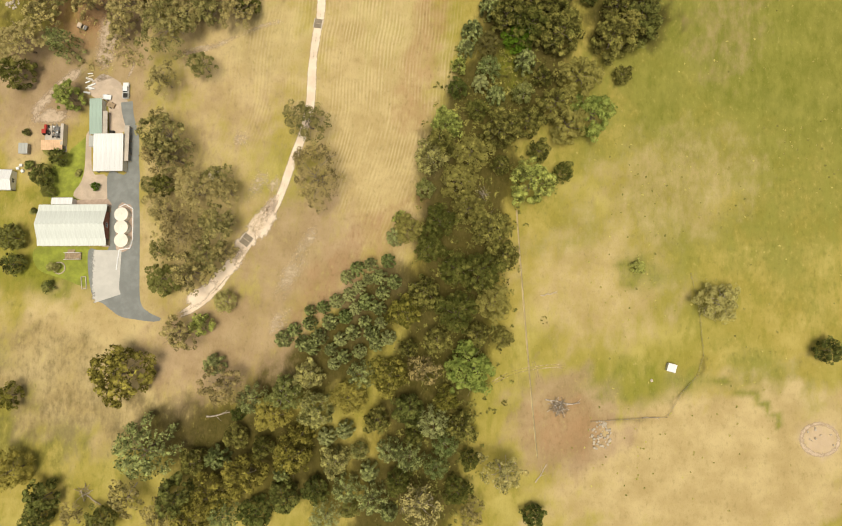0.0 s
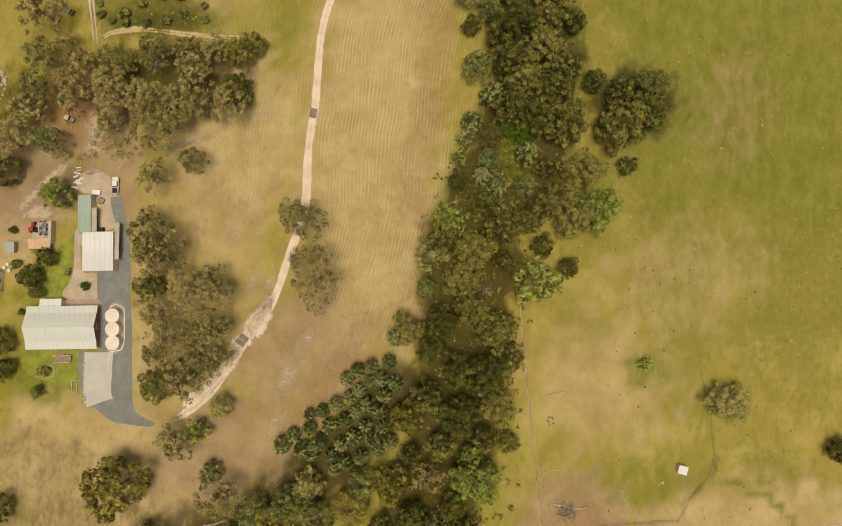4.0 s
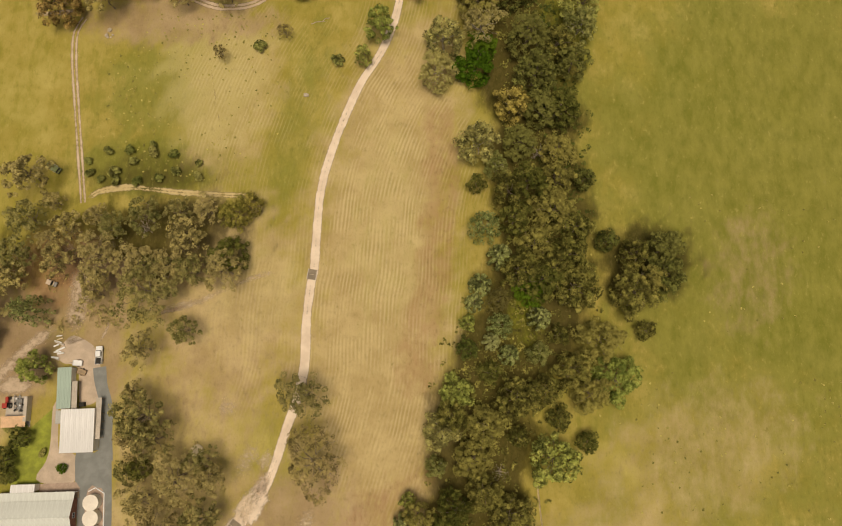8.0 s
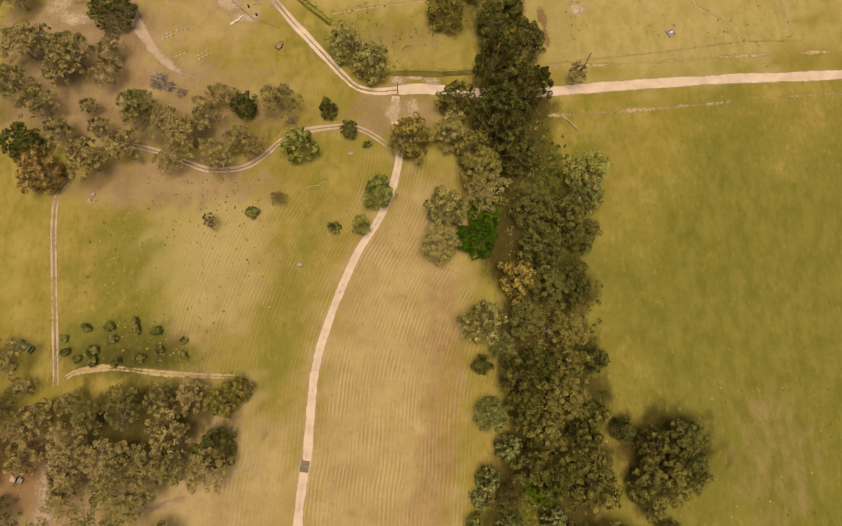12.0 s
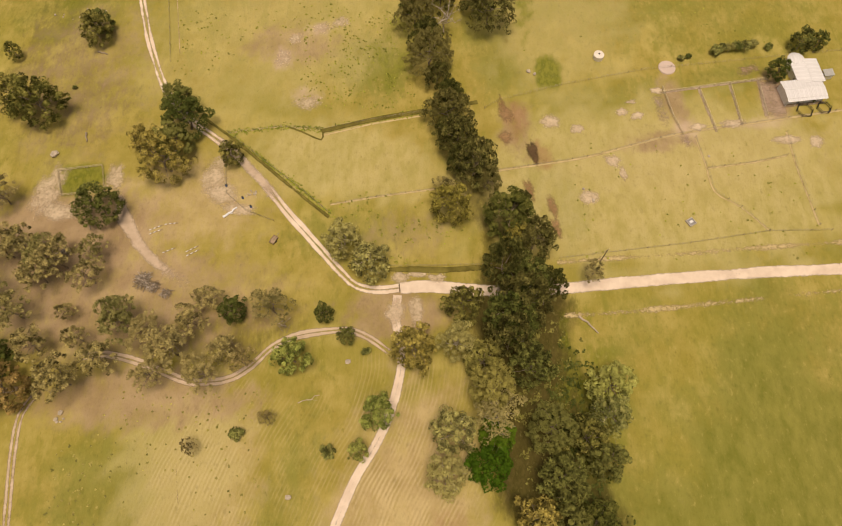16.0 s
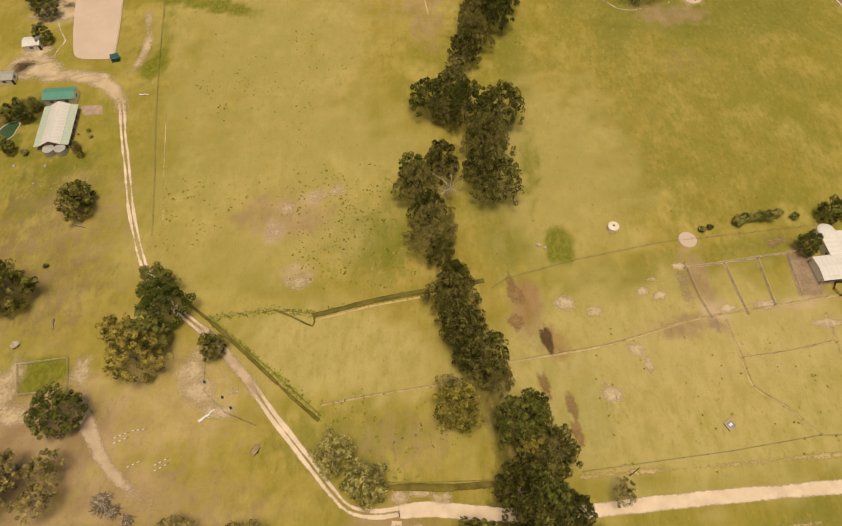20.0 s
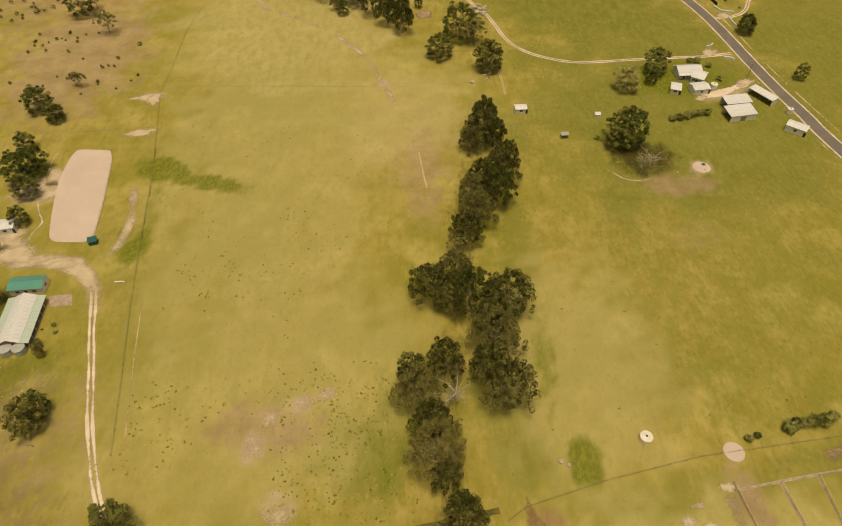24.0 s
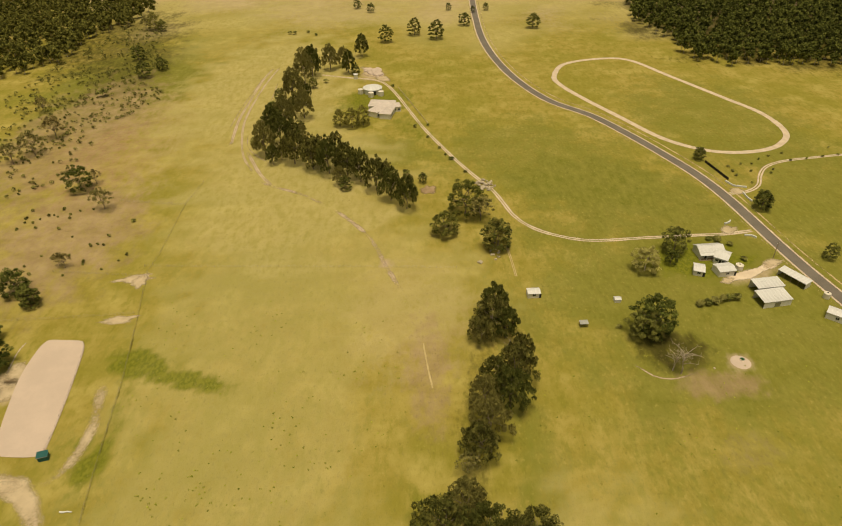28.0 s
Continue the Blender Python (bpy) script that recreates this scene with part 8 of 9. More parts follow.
def wagon(x, y, turn):
    """An old four-wheel-drive wagon."""
    t = thing("farm_wagon", "old dull green four-wheel-drive with pale doors beside the track", "car", pose(x, y, 0, 0, 0, turn))
    bm = bmesh.new()
    box(bm, 0, 0, 0.45, 1.9, 4.6, 0.55, bevel=0.10)
    box(bm, 0, 1.55, 0.95, 1.75, 1.3, 0.16, bevel=0.07)
    body = part("body", bm, M_CAR_GREEN, t)
    bm = bmesh.new()
    box(bm, 0, -0.65, 0.98, 1.7, 2.9, 0.66, bevel=0.06, top=0.86)
    part("cabin_glass", bm, M_GLASS, t, "dark window glass")
    bm = bmesh.new()
    box(bm, 0, -0.75, 1.62, 1.5, 2.4, 0.08, bevel=0.03)
    part("roof", bm, M_CAR_GREEN, t)
    for sx in (-1, 1):
        for wy in (0.25, -0.85):
            bm = bmesh.new()
            box(bm, sx * 0.96, wy, 0.55, 0.06, 1.0, 0.42, bevel=0.02)
            door_part = part("car_door", bm, M_WHITE, t, "pale car door")
            bm = bmesh.new()
            box(bm, sx * 1.0, wy - 0.35, 0.86, 0.03, 0.16, 0.04)
            part("handle", bm, M_BLACK, door_part)
        for wy in (1.45, -1.45):
            wheel(t, sx * 0.86, wy, 0.38, 0.26)
    for wy, label in ((2.32, "front_bumper"), (-2.32, "rear_bumper")):
        bm = bmesh.new()
        box(bm, 0, wy, 0.48, 1.85, 0.16, 0.2, bevel=0.04)
        part(label, bm, M_BLACK, t)
    return t


wagon(-113.2, 115.1, 60.5)


def trailer(x, y, turn, bed, label):
    t = thing("trailer", label, "trailer", pose(x, y, 0, 0, 0, turn))
    bm = bmesh.new()
    box(bm, 0, 0, 0.5, 1.5, 2.6, 0.08)
    for bx, by, sx, sy in ((0, 1.28, 1.5, 0.05), (0, -1.28, 1.5, 0.05), (-0.73, 0, 0.05, 2.5), (0.73, 0, 0.05, 2.5)):
        box(bm, bx, by, 0.58, sx, sy, 0.32)
    part("tray", bm, bed, t)
    bm = bmesh.new()
    tube(bm, (0, 1.3, 0.5), (0, 2.5, 0.45), 0.05)
    part("drawbar", bm, M_STEEL, t)
    for sx in (-1, 1):
        wheel(t, sx * 0.86, -0.1, 0.32, 0.2)
    return t


trailer(-49.7, 209.0, -28, M_DECK, "weathered timber trailer standing in the grass")
trailer(-100.3, 58.6, 86, M_WHITE, "white box trailer in the farmyard")
trailer(-99.0, 56.2, 70, M_DECK, "timber flat trailer loaded with scrap")
trailer(-115.2, 47.4, 2, M_STEEL, "steel trailer beside the tractor")


def open_shelter():
    """A low open shelter: back wall, one side wall and a part roof of orange sheet."""
    t = thing("machinery_shelter", "open machinery shelter with an orange sheet lean-to", "shelter", pose(-115.6, 45.3, 0, 0, 0, 2))
    bm = bmesh.new()
    box(bm, 0, 0, 0.0, 7.0, 8.2, 0.06)
    part("slab", bm, M_CONCRETE, t)
    bm = bmesh.new()
    box(bm, 3.1, 0.8, 0.06, 0.9, 6.6, 2.2, bevel=0.04)
    part("side_wall", bm, M_CONCRETE, t, "white-capped side wall")
    roof_slope(t, 6.6, 3.0, 0.3, 2.3, -1.0, -1, M_ORANGE)
    for px in (-3.2, 0, 3.2):
        bm = bmesh.new()
        box(bm, px, -3.9, 0.06, 0.12, 0.12, 1.95)
        box(bm, px, -1.1, 0.06, 0.12, 0.12, 2.2)
        part("post", bm, M_POST, t)
    return t


open_shelter()


def crate(x, y, turn, s, mat, label, name="crate"):
    t = thing(name, label, "crate", pose(x, y, 0, 0, 0, turn))
    bm = bmesh.new()
    box(bm, 0, 0, 0.1, s[0], s[1], s[2], bevel=0.04)
    part("body", bm, mat, t)
    bm = bmesh.new()
    for k in (-0.4, 0, 0.4):
        box(bm, k * s[0], 0, 0, 0.1, s[1], 0.1)
    part("pallet", bm, M_DECK, t)
    return t


junk = random.Random(12)
for i in range(10):
    crate(-106.4 + junk.uniform(-0.8, 0.9), 66.0 - i * 0.72 + junk.uniform(-0.3, 0.3), junk.uniform(-25, 25), (junk.uniform(1.4, 2.8), junk.uniform(0.3, 0.5), junk.uniform(0.2, 0.5)), junk.choice((M_WHITE, M_CONCRETE, M_WHITE, M_RAIL)), "stacked timber and sheets on a pallet")
crate(-97.9, 47.4, 5, (1.4, 1.2, 1.1), M_BLACK, "dark machinery bin behind the shed", "bin")
for i, (x, y) in enumerate(((-125.5, 36.6), (-126.4, 35.6), (-124.9, 34.8))):
    crate(x, y, 20 * i, (0.9, 0.8, 0.7), M_WHITE, "white plastic garden bin on the grass", "garden_bin")


# ---- fences ----
POST_ME = mesh_of("post", *(lambda r: ([(r * math.cos(a * 1.047), r * math.sin(a * 1.047), z) for z in (-0.2, 1.25) for a in range(6)] + [(0, 0, 1.3)],
                               [(i, (i + 1) % 6, 6 + (i + 1) % 6, 6 + i) for i in range(6)] + [(6 + i, 6 + (i + 1) % 6, 12) for i in range(6)]))(0.055), M_POST)


def fence(points, label="weathered post and wire fence", gap=5.0, rails=False):
    line = [Vector((*p, 0)) for p in points]
    t = thing("fence", label, "fence", pose(line[0].x, line[0].y, 0), "paddock fences")
    for a, b in zip(line, line[1:]):
        n = max(1, round((b - a).length / gap))
        d = (b - a) / n
        for i in range(n + (b is line[-1])):
            p = a + d * i - line[0]
            part("post", POST_ME, M_POST, t, m=pose(p.x + 0.1 * noise.noise(p), p.y, 0.05 * noise.noise(p * 3), 3 * noise.noise(p * 5), 3 * noise.noise(p * 7), 0))
    for z in (0.35, 0.75, 1.15):
        bm = bmesh.new()
        r = 0.055 if rails else 0.016
        polytube(bm, [p - line[0] + Vector((0, 0, z)) for p in line], [r] * len(line), 4)
        part("rail" if rails else "wire", bm, M_RAIL if rails else M_WIRE, t)
    return t


fence([(26.0, 27.2), (27.6, 9.9), (29.2, -5.9), (30.8, -21.4), (32.5, -36.7), (33.4, -44.3)])
fence([(77.1, 9.9), (79.4, 0.5), (80.6, -13.7), (78.9, -19.6), (74.7, -24.1), (70.1, -31.7), (63.2, -32.2), (48.6, -33.8)])
fence([(-67.3, 246.9), (-50.8, 249.2), (-37.9, 248.1), (-20.7, 251.9), (-3.7, 255.1)], gap=4.0)
fence([(-67.7, 247.3), (-56.3, 237.5), (-44.1, 227.2), (-33.6, 217.8)], gap=4.0)
fence([(-33.8, 220.9), (-20.0, 223.5), (-2.5, 226.1)])
fence([(-16.4, 200.6), (-4.4, 200.6), (13.7, 201.0)])
fence([(14.2, 256.0), (18.7, 259.1), (40.0, 265.4), (67.2, 271.4), (107.3, 276.2), (150, 281)])
fence([(17.1, 232.5), (22.0, 233.4), (45.3, 237.4), (74.0, 245.6), (101.1, 250.1), (127.5, 254.5), (170, 261)])
fence([(72.6, 262.1), (91.6, 265.2), (108.8, 267.7)], "timber rail fence of the horse yards", 3.0, True)
fence([(73.0, 264.2), (74.7, 252.7), (76.8, 245.6)], "timber rail fence of the horse yards", 3.0, True)
fence([(85.1, 263.7), (87.6, 246.6)], "timber rail fence of the horse yards", 3.0, True)
fence([(95.6, 265.2), (96.2, 249.5)], "timber rail fence of the horse yards", 3.0, True)
fence([(105.2, 267.3), (105.0, 252.6)], "timber rail fence of the horse yards", 3.0, True)
fence([(80.5, 244.6), (81.8, 235.0), (82.9, 224.8), (89.7, 219.4), (96.4, 211.6)])
fence([(109.9, 246.5), (110.0, 233.0), (111.7, 213.2)])
fence([(82.3, 233.1), (97.5, 235.3), (108.0, 237.7)])
fence([(-90.0, 275.6), (-93.9, 298.0), (-98.7, 323.4), (-102.3, 344.9), (-105.7, 367.4), (-109.0, 390.5), (-115.0, 420.9), (-118.1, 436.2), (-120.3, 447.7)], gap=7.0)
fence([(-167.5, 420.1), (-147.4, 421.1), (-117.2, 423.4)], gap=7.0)
fence([(-155.7, 513.2), (-121.6, 507.7)], gap=7.0)
fence([(-121.3, 447.8), (-120.4, 466.2), (-121.6, 507.7), (-118.7, 531.9)], gap=8.0)
fence([(-123.9, 455.3), (-93.6, 453.8), (-56.6, 452.6), (-24.4, 451.6), (9.8, 449.6)], gap=9.0)
fence([(-161.6, 452.2), (-137.9, 449.8), (-121.3, 447.8)], gap=7.0)
fence([(-66.8, 235.0), (-65.4, 224.9), (-59.0, 219.0), (-50.4, 215.5)])
fence([(114.8, 211.5), (96.3, 211.3), (72.3, 207.5), (33.5, 202.8)], gap=7.0)
fence([(-17.4, 669.0), (2.1, 603.9)], "white rail fence along the drive", 5.0, True)


# ---- logs, stones, troughs ----
def log(x, y, length, r, turn, mat=None, label="bleached fallen log lying in the grass", branches=2, seed=1):
    rng = random.Random(seed * 31 + int(x))
    t = thing("log", label, "log", pose(x, y, r * 0.7, 0, 0, turn))
    bm = bmesh.new()
    pts = [Vector((-length / 2 + length * i / 5, rng.uniform(-0.06, 0.06) * length * (0 < i < 5), rng.uniform(0, 0.1) * r)) for i in range(6)]
    polytube(bm, pts, [r * (1 - 0.1 * i) for i in range(6)], 8)
    part("trunk", bm, mat or M_LOG, t)
    for i in range(branches):
        p = pts[2 + i % 3]
        bm = bmesh.new()
        tube(bm, p, p + Vector((rng.uniform(0.1, 0.3) * length, rng.uniform(-0.25, 0.25) * length, rng.uniform(0.1, 0.5))), r * 0.4, r * 0.12, 5)
        part("branch", bm, mat or M_LOG, t)
    return t


log(-63.6, 218.3, 5.0, 0.42, 40, M_WHITE, "whitewashed fallen log on bare sand", 1)
log(39.6, 182.6, 7.0, 0.35, -46, branches=3)
log(-105.8, 337.2, 3.4, 0.30, -2, M_WHITE, "whitewashed jump log in the paddock", 0)
log(-113.5, 279.5, 3.6, 0.35, -18, M_POST, "cut log with pale ends in the grass", 0, 3)
log(-112.0, 245.5, 3.4, 0.35, -75, M_POST, "cut log lying in the grass", 0, 4)
log(-93.5, 243.0, 3.8, 0.3, 20, M_POST, "cut log lying in the grass", 1, 5)
log(-104.6, 214.0, 2.6, 0.3, -70, M_POST, "cut log lying in the grass", 0, 6)
log(-111.0, 205.5, 5.0, 0.3, 15, M_DEAD, "dead branch under the trees", 3, 7)
log(-36.5, 162.5, 6.0, 0.14, 20, M_LOG, "thin bleached branch in the grass", 4, 8)
log(39.0, -28.5, 7.0, 0.25, -8, M_DEAD, "fallen grey branches by the fence", 5, 9)
log(43.5, -29.0, 4.0, 0.22, 10, M_DEAD, "fallen grey branches by the fence", 4, 10)
log(66.0, -32.0, 5.0, 0.16, 5, M_LOG, "bleached branch on the fence line", 3, 11)
log(34.5, -49.0, 6.0, 0.2, 60, M_LOG, "bleached branches at the belt edge", 5, 12)
log(36.0, 2.5, 5.0, 0.2, 10, M_LOG, "fallen branch in the tree belt", 3, 13)
log(-84.0, -59.0, 6.0, 0.25, 60, M_DEAD, "grey dead branches at the creek", 5, 14)
log(-95.0, -62.0, 5.0, 0.25, -30, M_LOG, "bleached driftwood at the creek", 4, 15)
log(-60.0, -36.0, 7.0, 0.25, 12, M_DEAD, "fallen tree across the gully", 3, 16)


def stone_mesh(seed, mat):
    rng = np.random.RandomState(seed)
    bm = bmesh.new()
    bmesh.ops.create_icosphere(bm, subdivisions=1, radius=1.0)
    for v in bm.verts:
        v.co *= rng.uniform(0.72, 1.12)
        v.co.z *= 0.65
    me = bpy.data.meshes.new("stone")
    bm.to_mesh(me)
    bm.free()
    me.materials.append(mat)
    return me


STONES = [stone_mesh(s, M_STONE) for s in range(5)]


def stone_pile(x, y, rx, ry, n, lo, hi, label, seed, name="stone_pile"):
    rng = random.Random(seed)
    t = thing(name, label, "stones", pose(x, y, 0))
    for i in range(n):
        a, q = rng.uniform(0, 6.28), math.sqrt(rng.random())
        s = rng.uniform(lo, hi)
        part("stone", STONES[i % 5], M_STONE, t, m=Matrix.LocRotScale((q * rx * math.cos(a), q * ry * math.sin(a), s * 0.3 + (1 - q) * hi * 0.3), Euler((0, 0, rng.uniform(0, 6.28))), (s, s * rng.uniform(0.7, 1), s)))
    return t


def boulder(x, y, s, seed, label="pale limestone boulder in the grass"):
    ob = new("boulder", STONES[seed % 5])
    ob.matrix_basis = Matrix.LocRotScale((x, y, s * 0.3), Euler((0, 0, seed)), (s, s * 0.85, s * 0.8))
    return tagged(ob, label, "boulder", "field boulders")


stone_pile(51.2, -37.5, 3.4, 4.2, 70, 0.2, 0.6, "heap of pale fieldstones in bare earth", 3)
stone_pile(113.6, -36.3, 4.5, 3.6, 9, 0.2, 0.5, "ring of a few pale stones round a bare hollow", 4)
bm = bmesh.new()
lathe(bm, [(0, 0), (1.75, 0), (1.8, 0.35), (1.7, 0.5), (1.5, 0.55), (1.3, 0.5), (0.6, 0.56), (0, 0.58)], 9)
tagged(part("well_cover", bm, M_RAIL, None, m=pose(-65.7, 35.3, 0)), "round mossy concrete well cover in dry grass", "well cover")
stone_pile(29.5, 523.0, 5.0, 6.0, 30, 0.7, 1.6, "white rocks on the creek bank", 6)
stone_pile(20.0, 453.0, 1.8, 1.4, 6, 0.4, 1.0, "white rocks beside the creek", 7)
stone_pile(28.0, 462.0, 3.0, 7.0, 20, 0.3, 0.9, "pale rocks along the creek bank", 8)
stone_pile(-57.8, 224.6, 2.0, 1.6, 16, 0.2, 0.5, "heap of broken white rubble by the road", 9, "rubble_heap")
stone_pile(-101.0, 158.0, 1.4, 1.4, 6, 0.4, 0.9, "pale stones at the paddock corner", 10)
stone_pile(-124.5, 297.0, 10.0, 3.0, 12, 0.2, 0.5, "scattered pale stones below the house", 17)
for i, (x, y, s) in enumerate(((-40.0, 138.2, 0.9), (-120.5, 239.0, 1.7), (45.5, 222.0, 0.7), (43.0, 226.0, 0.6), (-26.5, 172.5, 1.0), (95.0, 387.5, 0.5), (29.5, 271.0, 1.0), (31.5, 270.0, 0.8), (83.5, 237.5, 0.6), (66.0, -21.5, 0.6))):
    boulder(x, y, s, i)


def wood_heap(x, y, r, n, label, seed):
    rng = random.Random(seed)
    t = thing("wood_heap", label, "wood heap", pose(x, y, 0))
    for i in range(n):
        a, z = rng.uniform(0, 6.28), rng.uniform(0.1, 1.2)
        c = Vector((rng.uniform(-0.5, 0.5) * r, rng.uniform(-0.5, 0.5) * r, z))
        d = Vector((math.cos(a), math.sin(a), rng.uniform(-0.15, 0.2))) * r * rng.uniform(0.35, 0.7)
        bm = bmesh.new()
        tube(bm, c - d, c + d, rng.uniform(0.06, 0.13), rng.uniform(0.03, 0.06), 5)
        part("branch", bm, M_TRUNK if i % 3 else M_DEAD, t)
    return t


wood_heap(-85.6, 196.4, 3.2, 110, "heap of grey dead branches for burning", 3)
wood_heap(-82.2, 194.4, 2.2, 40, "heap of grey dead branches for burning", 14)
wood_heap(-78.6, 192.6, 2.0, 34, "smaller heap of grey dead branches", 4)
wood_heap(-109.7, 205.2, 1.6, 30, "dark heap of half-burnt branches", 15)
wood_heap(-44.5, 183.0, 2.2, 12, "small heap of cut branches", 5)
wood_heap(39.1, -30.2, 3.0, 46, "tangle of grey fallen branches in dry grass", 21)
stone_pile(-133.0, 92.0, 2.6, 5.5, 60, 0.3, 0.9, "long heap of white rubble behind the trees", 22, "rubble_heap")
wood_heap(-98.0, -60.0, 3.0, 16, "tangle of grey driftwood at the gully", 6)


def jump(x, y, turn, poles, label="striped schooling poles laid on the grass"):
    t = thing("jump_poles", label, "jump poles", pose(x, y, 0, 0, 0, turn), "jump poles")
    for k in range(poles):
        o = (k - (poles - 1) / 2) * 1.3
        for i in range(6):
            bm = bmesh.new()
            tube(bm, (-1.95 + i * 0.65 + o * 0.3, o, 0.16), (-1.3 + i * 0.65 + o * 0.3, o, 0.16), 0.12, 0.12, 8)
            part("pole_stripe", bm, M_WHITE if i % 2 == 0 else M_DECK, t)
        for e in (-1.7, 1.7):
            bm = bmesh.new()
            box(bm, e + o * 0.3, o, 0, 0.12, 0.36, 0.12)
            part("foot", bm, M_DECK, t)
    return t


for x, y, a, n in ((-84.9, 212.7, 24, 2), (-80.6, 214.7, 8, 1), (-80.0, 206.0, 26, 1), (-73.1, 205.8, 30, 2)):
    jump(x, y, a, n)
fence([(-118.1, 233.1), (-104.7, 234.9), (-102.3, 225.7), (-115.2, 224.4), (-118.1, 233.1)], "timber rail fence round a small green yard", 3.0, True)


def trough(x, y, r, h, label, water=True):
    t = thing("water_trough", label, "trough", pose(x, y, 0))
    bm = bmesh.new()
    lathe(bm, [(0, 0), (r, 0), (r, h), (r * 0.88, h), (r * 0.86, 0.1), (0, 0.1)], 24)
    part("ring", bm, M_TANK, t)
    bm = bmesh.new()
    lathe(bm, [(0, h * 0.6), (r * 0.86, h * 0.6), (r * 0.86, h * 0.6 - 0.02), (0, h * 0.6 - 0.02)], 24)
    part("water", bm, M_WATER, t)
    return t


tank(53.4, 276.8, 1.7, 1.6, M_TANK, "round white concrete tank in the pasture")
bm = bmesh.new()
lathe(bm, [(0, 0), (2.9, 0), (2.8, 0.25), (2.4, 0.32), (0, 0.3)], 26)
tagged(part("tank_base", bm, M_ARENA, None, m=pose(76.0, 272.5, 0)), "round pale sand tank base by the hedge", "tank base")
bm = bmesh.new()
lathe(bm, [(0, 0), (3.4, 0), (3.0, 0.18), (0, 0.22)], 26)
tagged(part("trough_pad", bm, M_ARENA, None, m=pose(105.3, 390.3, 0)), "round pale gravel pad for cattle", "pad")
trough(106.2, 391.4, 0.9, 0.6, "dark water trough on a gravel pad")
stand = thing("feed_trough", "square grey feed trough in the paddock", "trough", pose(73.6, 214.3, 0, 0, 0, 30))
bm = bmesh.new()
for bx, by, sx, sy in ((0, 1.1, 2.4, 0.2), (0, -1.1, 2.4, 0.2), (1.1, 0, 0.2, 2.0), (-1.1, 0, 0.2, 2.0)):
    box(bm, bx, by, 0, sx, sy, 0.6, bevel=0.03)
part("rim", bm, M_CONCRETE, stand)
bm = bmesh.new()
box(bm, 0, 0, 0.1, 2.0, 2.0, 0.2)
part("bed", bm, M_STEEL, stand)
bm = bmesh.new()
box(bm, 0, 0, 0.3, 1.1, 0.7, 0.4, bevel=0.05)
part("bin", bm, M_WHITE, stand)
for i, (x, y, c) in enumerate(((-65.8, 227.5, M_BLUE), (-60.3, 223.2, M_BLUE), (-57.6, 220.2, M_BLUE))):
    d = thing("drum", "blue plastic drum beside the fence", "drum", pose(x, y, 0), "blue drums")
    bm = bmesh.new()
    lathe(bm, [(0, 0), (0.3, 0), (0.32, 0.1), (0.3, 0.3), (0.32, 0.45), (0.3, 0.6), (0.32, 0.85), (0.3, 0.95), (0, 0.93)], 14)
    part("barrel", bm, c, d)
    bm = bmesh.new()
    lathe(bm, [(0, 0.93), (0.28, 0.94), (0.28, 0.99), (0, 0.99)], 14)
    part("lid", bm, M_BLACK, d)


def power_pole(x, y, h, turn, label="timber power pole with a crossarm"):
    t = thing("power_pole", label, "pole", pose(x, y, 0, 0, 0, turn))
    bm = bmesh.new()
    tube(bm, (0, 0, -0.2), (0, 0, h), 0.17, 0.11, 10)
    part("pole", bm, M_POST, t)
    bm = bmesh.new()
    box(bm, 0, 0.14, h - 0.7, 2.0, 0.1, 0.12)
    part("crossarm", bm, M_POST, t)
    for k in (-0.85, 0, 0.85):
        bm = bmesh.new()
        tube(bm, (k, 0.14, h - 0.58), (k, 0.14, h - 0.4), 0.05, 0.04)
        part("insulator", bm, M_WHITE, t)
    return t


power_pole(45.2, 201.8, 8.0, 30)
power_pole(-12.7, 192.8, 6.0, 80)
power_pole(146.4, 453.0, 8.0, 40)

# Swimming pool with a paved rim
pool_line = [(-152.9, 315.8), (-152.4, 319.7), (-151.3, 322.2), (-149.6, 323.7), (-147.3, 324.2), (-146.3, 322.7), (-146.8, 320.4), (-146.9, 318.2), (-148.3, 316.4), (-150.4, 315.0)]
area("pool_rim", [((x + 149.2) * 1.14 - 149.2, (y - 319.6) * 1.14 + 319.6) for x, y in pool_line], M_CONCRETE, "pale paved rim of the garden pool", "paving", 0.10, thick=0.1)
area("pool_water", pool_line, M_WATER, "green water of the kidney-shaped pool", "water", 0.115)
# Deck with a ring seat at the farmhouse
deck = thing("deck", "timber garden deck with steps and a rail", "deck", pose(-107.0, 9.2, 0, 0, 0, 3))
for i in range(12):
    bm = bmesh.new()
    box(bm, -2.3 + i * 0.42, 0, 0.5, 0.38, 2.2, 0.06)
    part("board", bm, M_DECK, deck)
for sx in (-2.3, 2.3):
    for sy in (-1, 1):
        bm = bmesh.new()
        box(bm, sx, sy, 0, 0.14, 0.14, 1.4)
        part("post", bm, M_WHITE, deck)
bm = bmesh.new()
for y in (-1, 1):
    box(bm, 0, y, 1.35, 4.8, 0.1, 0.08)
part("rail", bm, M_WHITE, deck)
for i in range(3):
    bm = bmesh.new()
    box(bm, -0.7, 1.3 + 0.32 * i, 0, 2.2, 0.3, 0.5 - 0.15 * i)
    part("step", bm, M_DECK, deck)
# Kerb of the tank bed
kerb = thing("kerb", "white kerb round the water tanks", "kerb", pose(0, 0, 0))
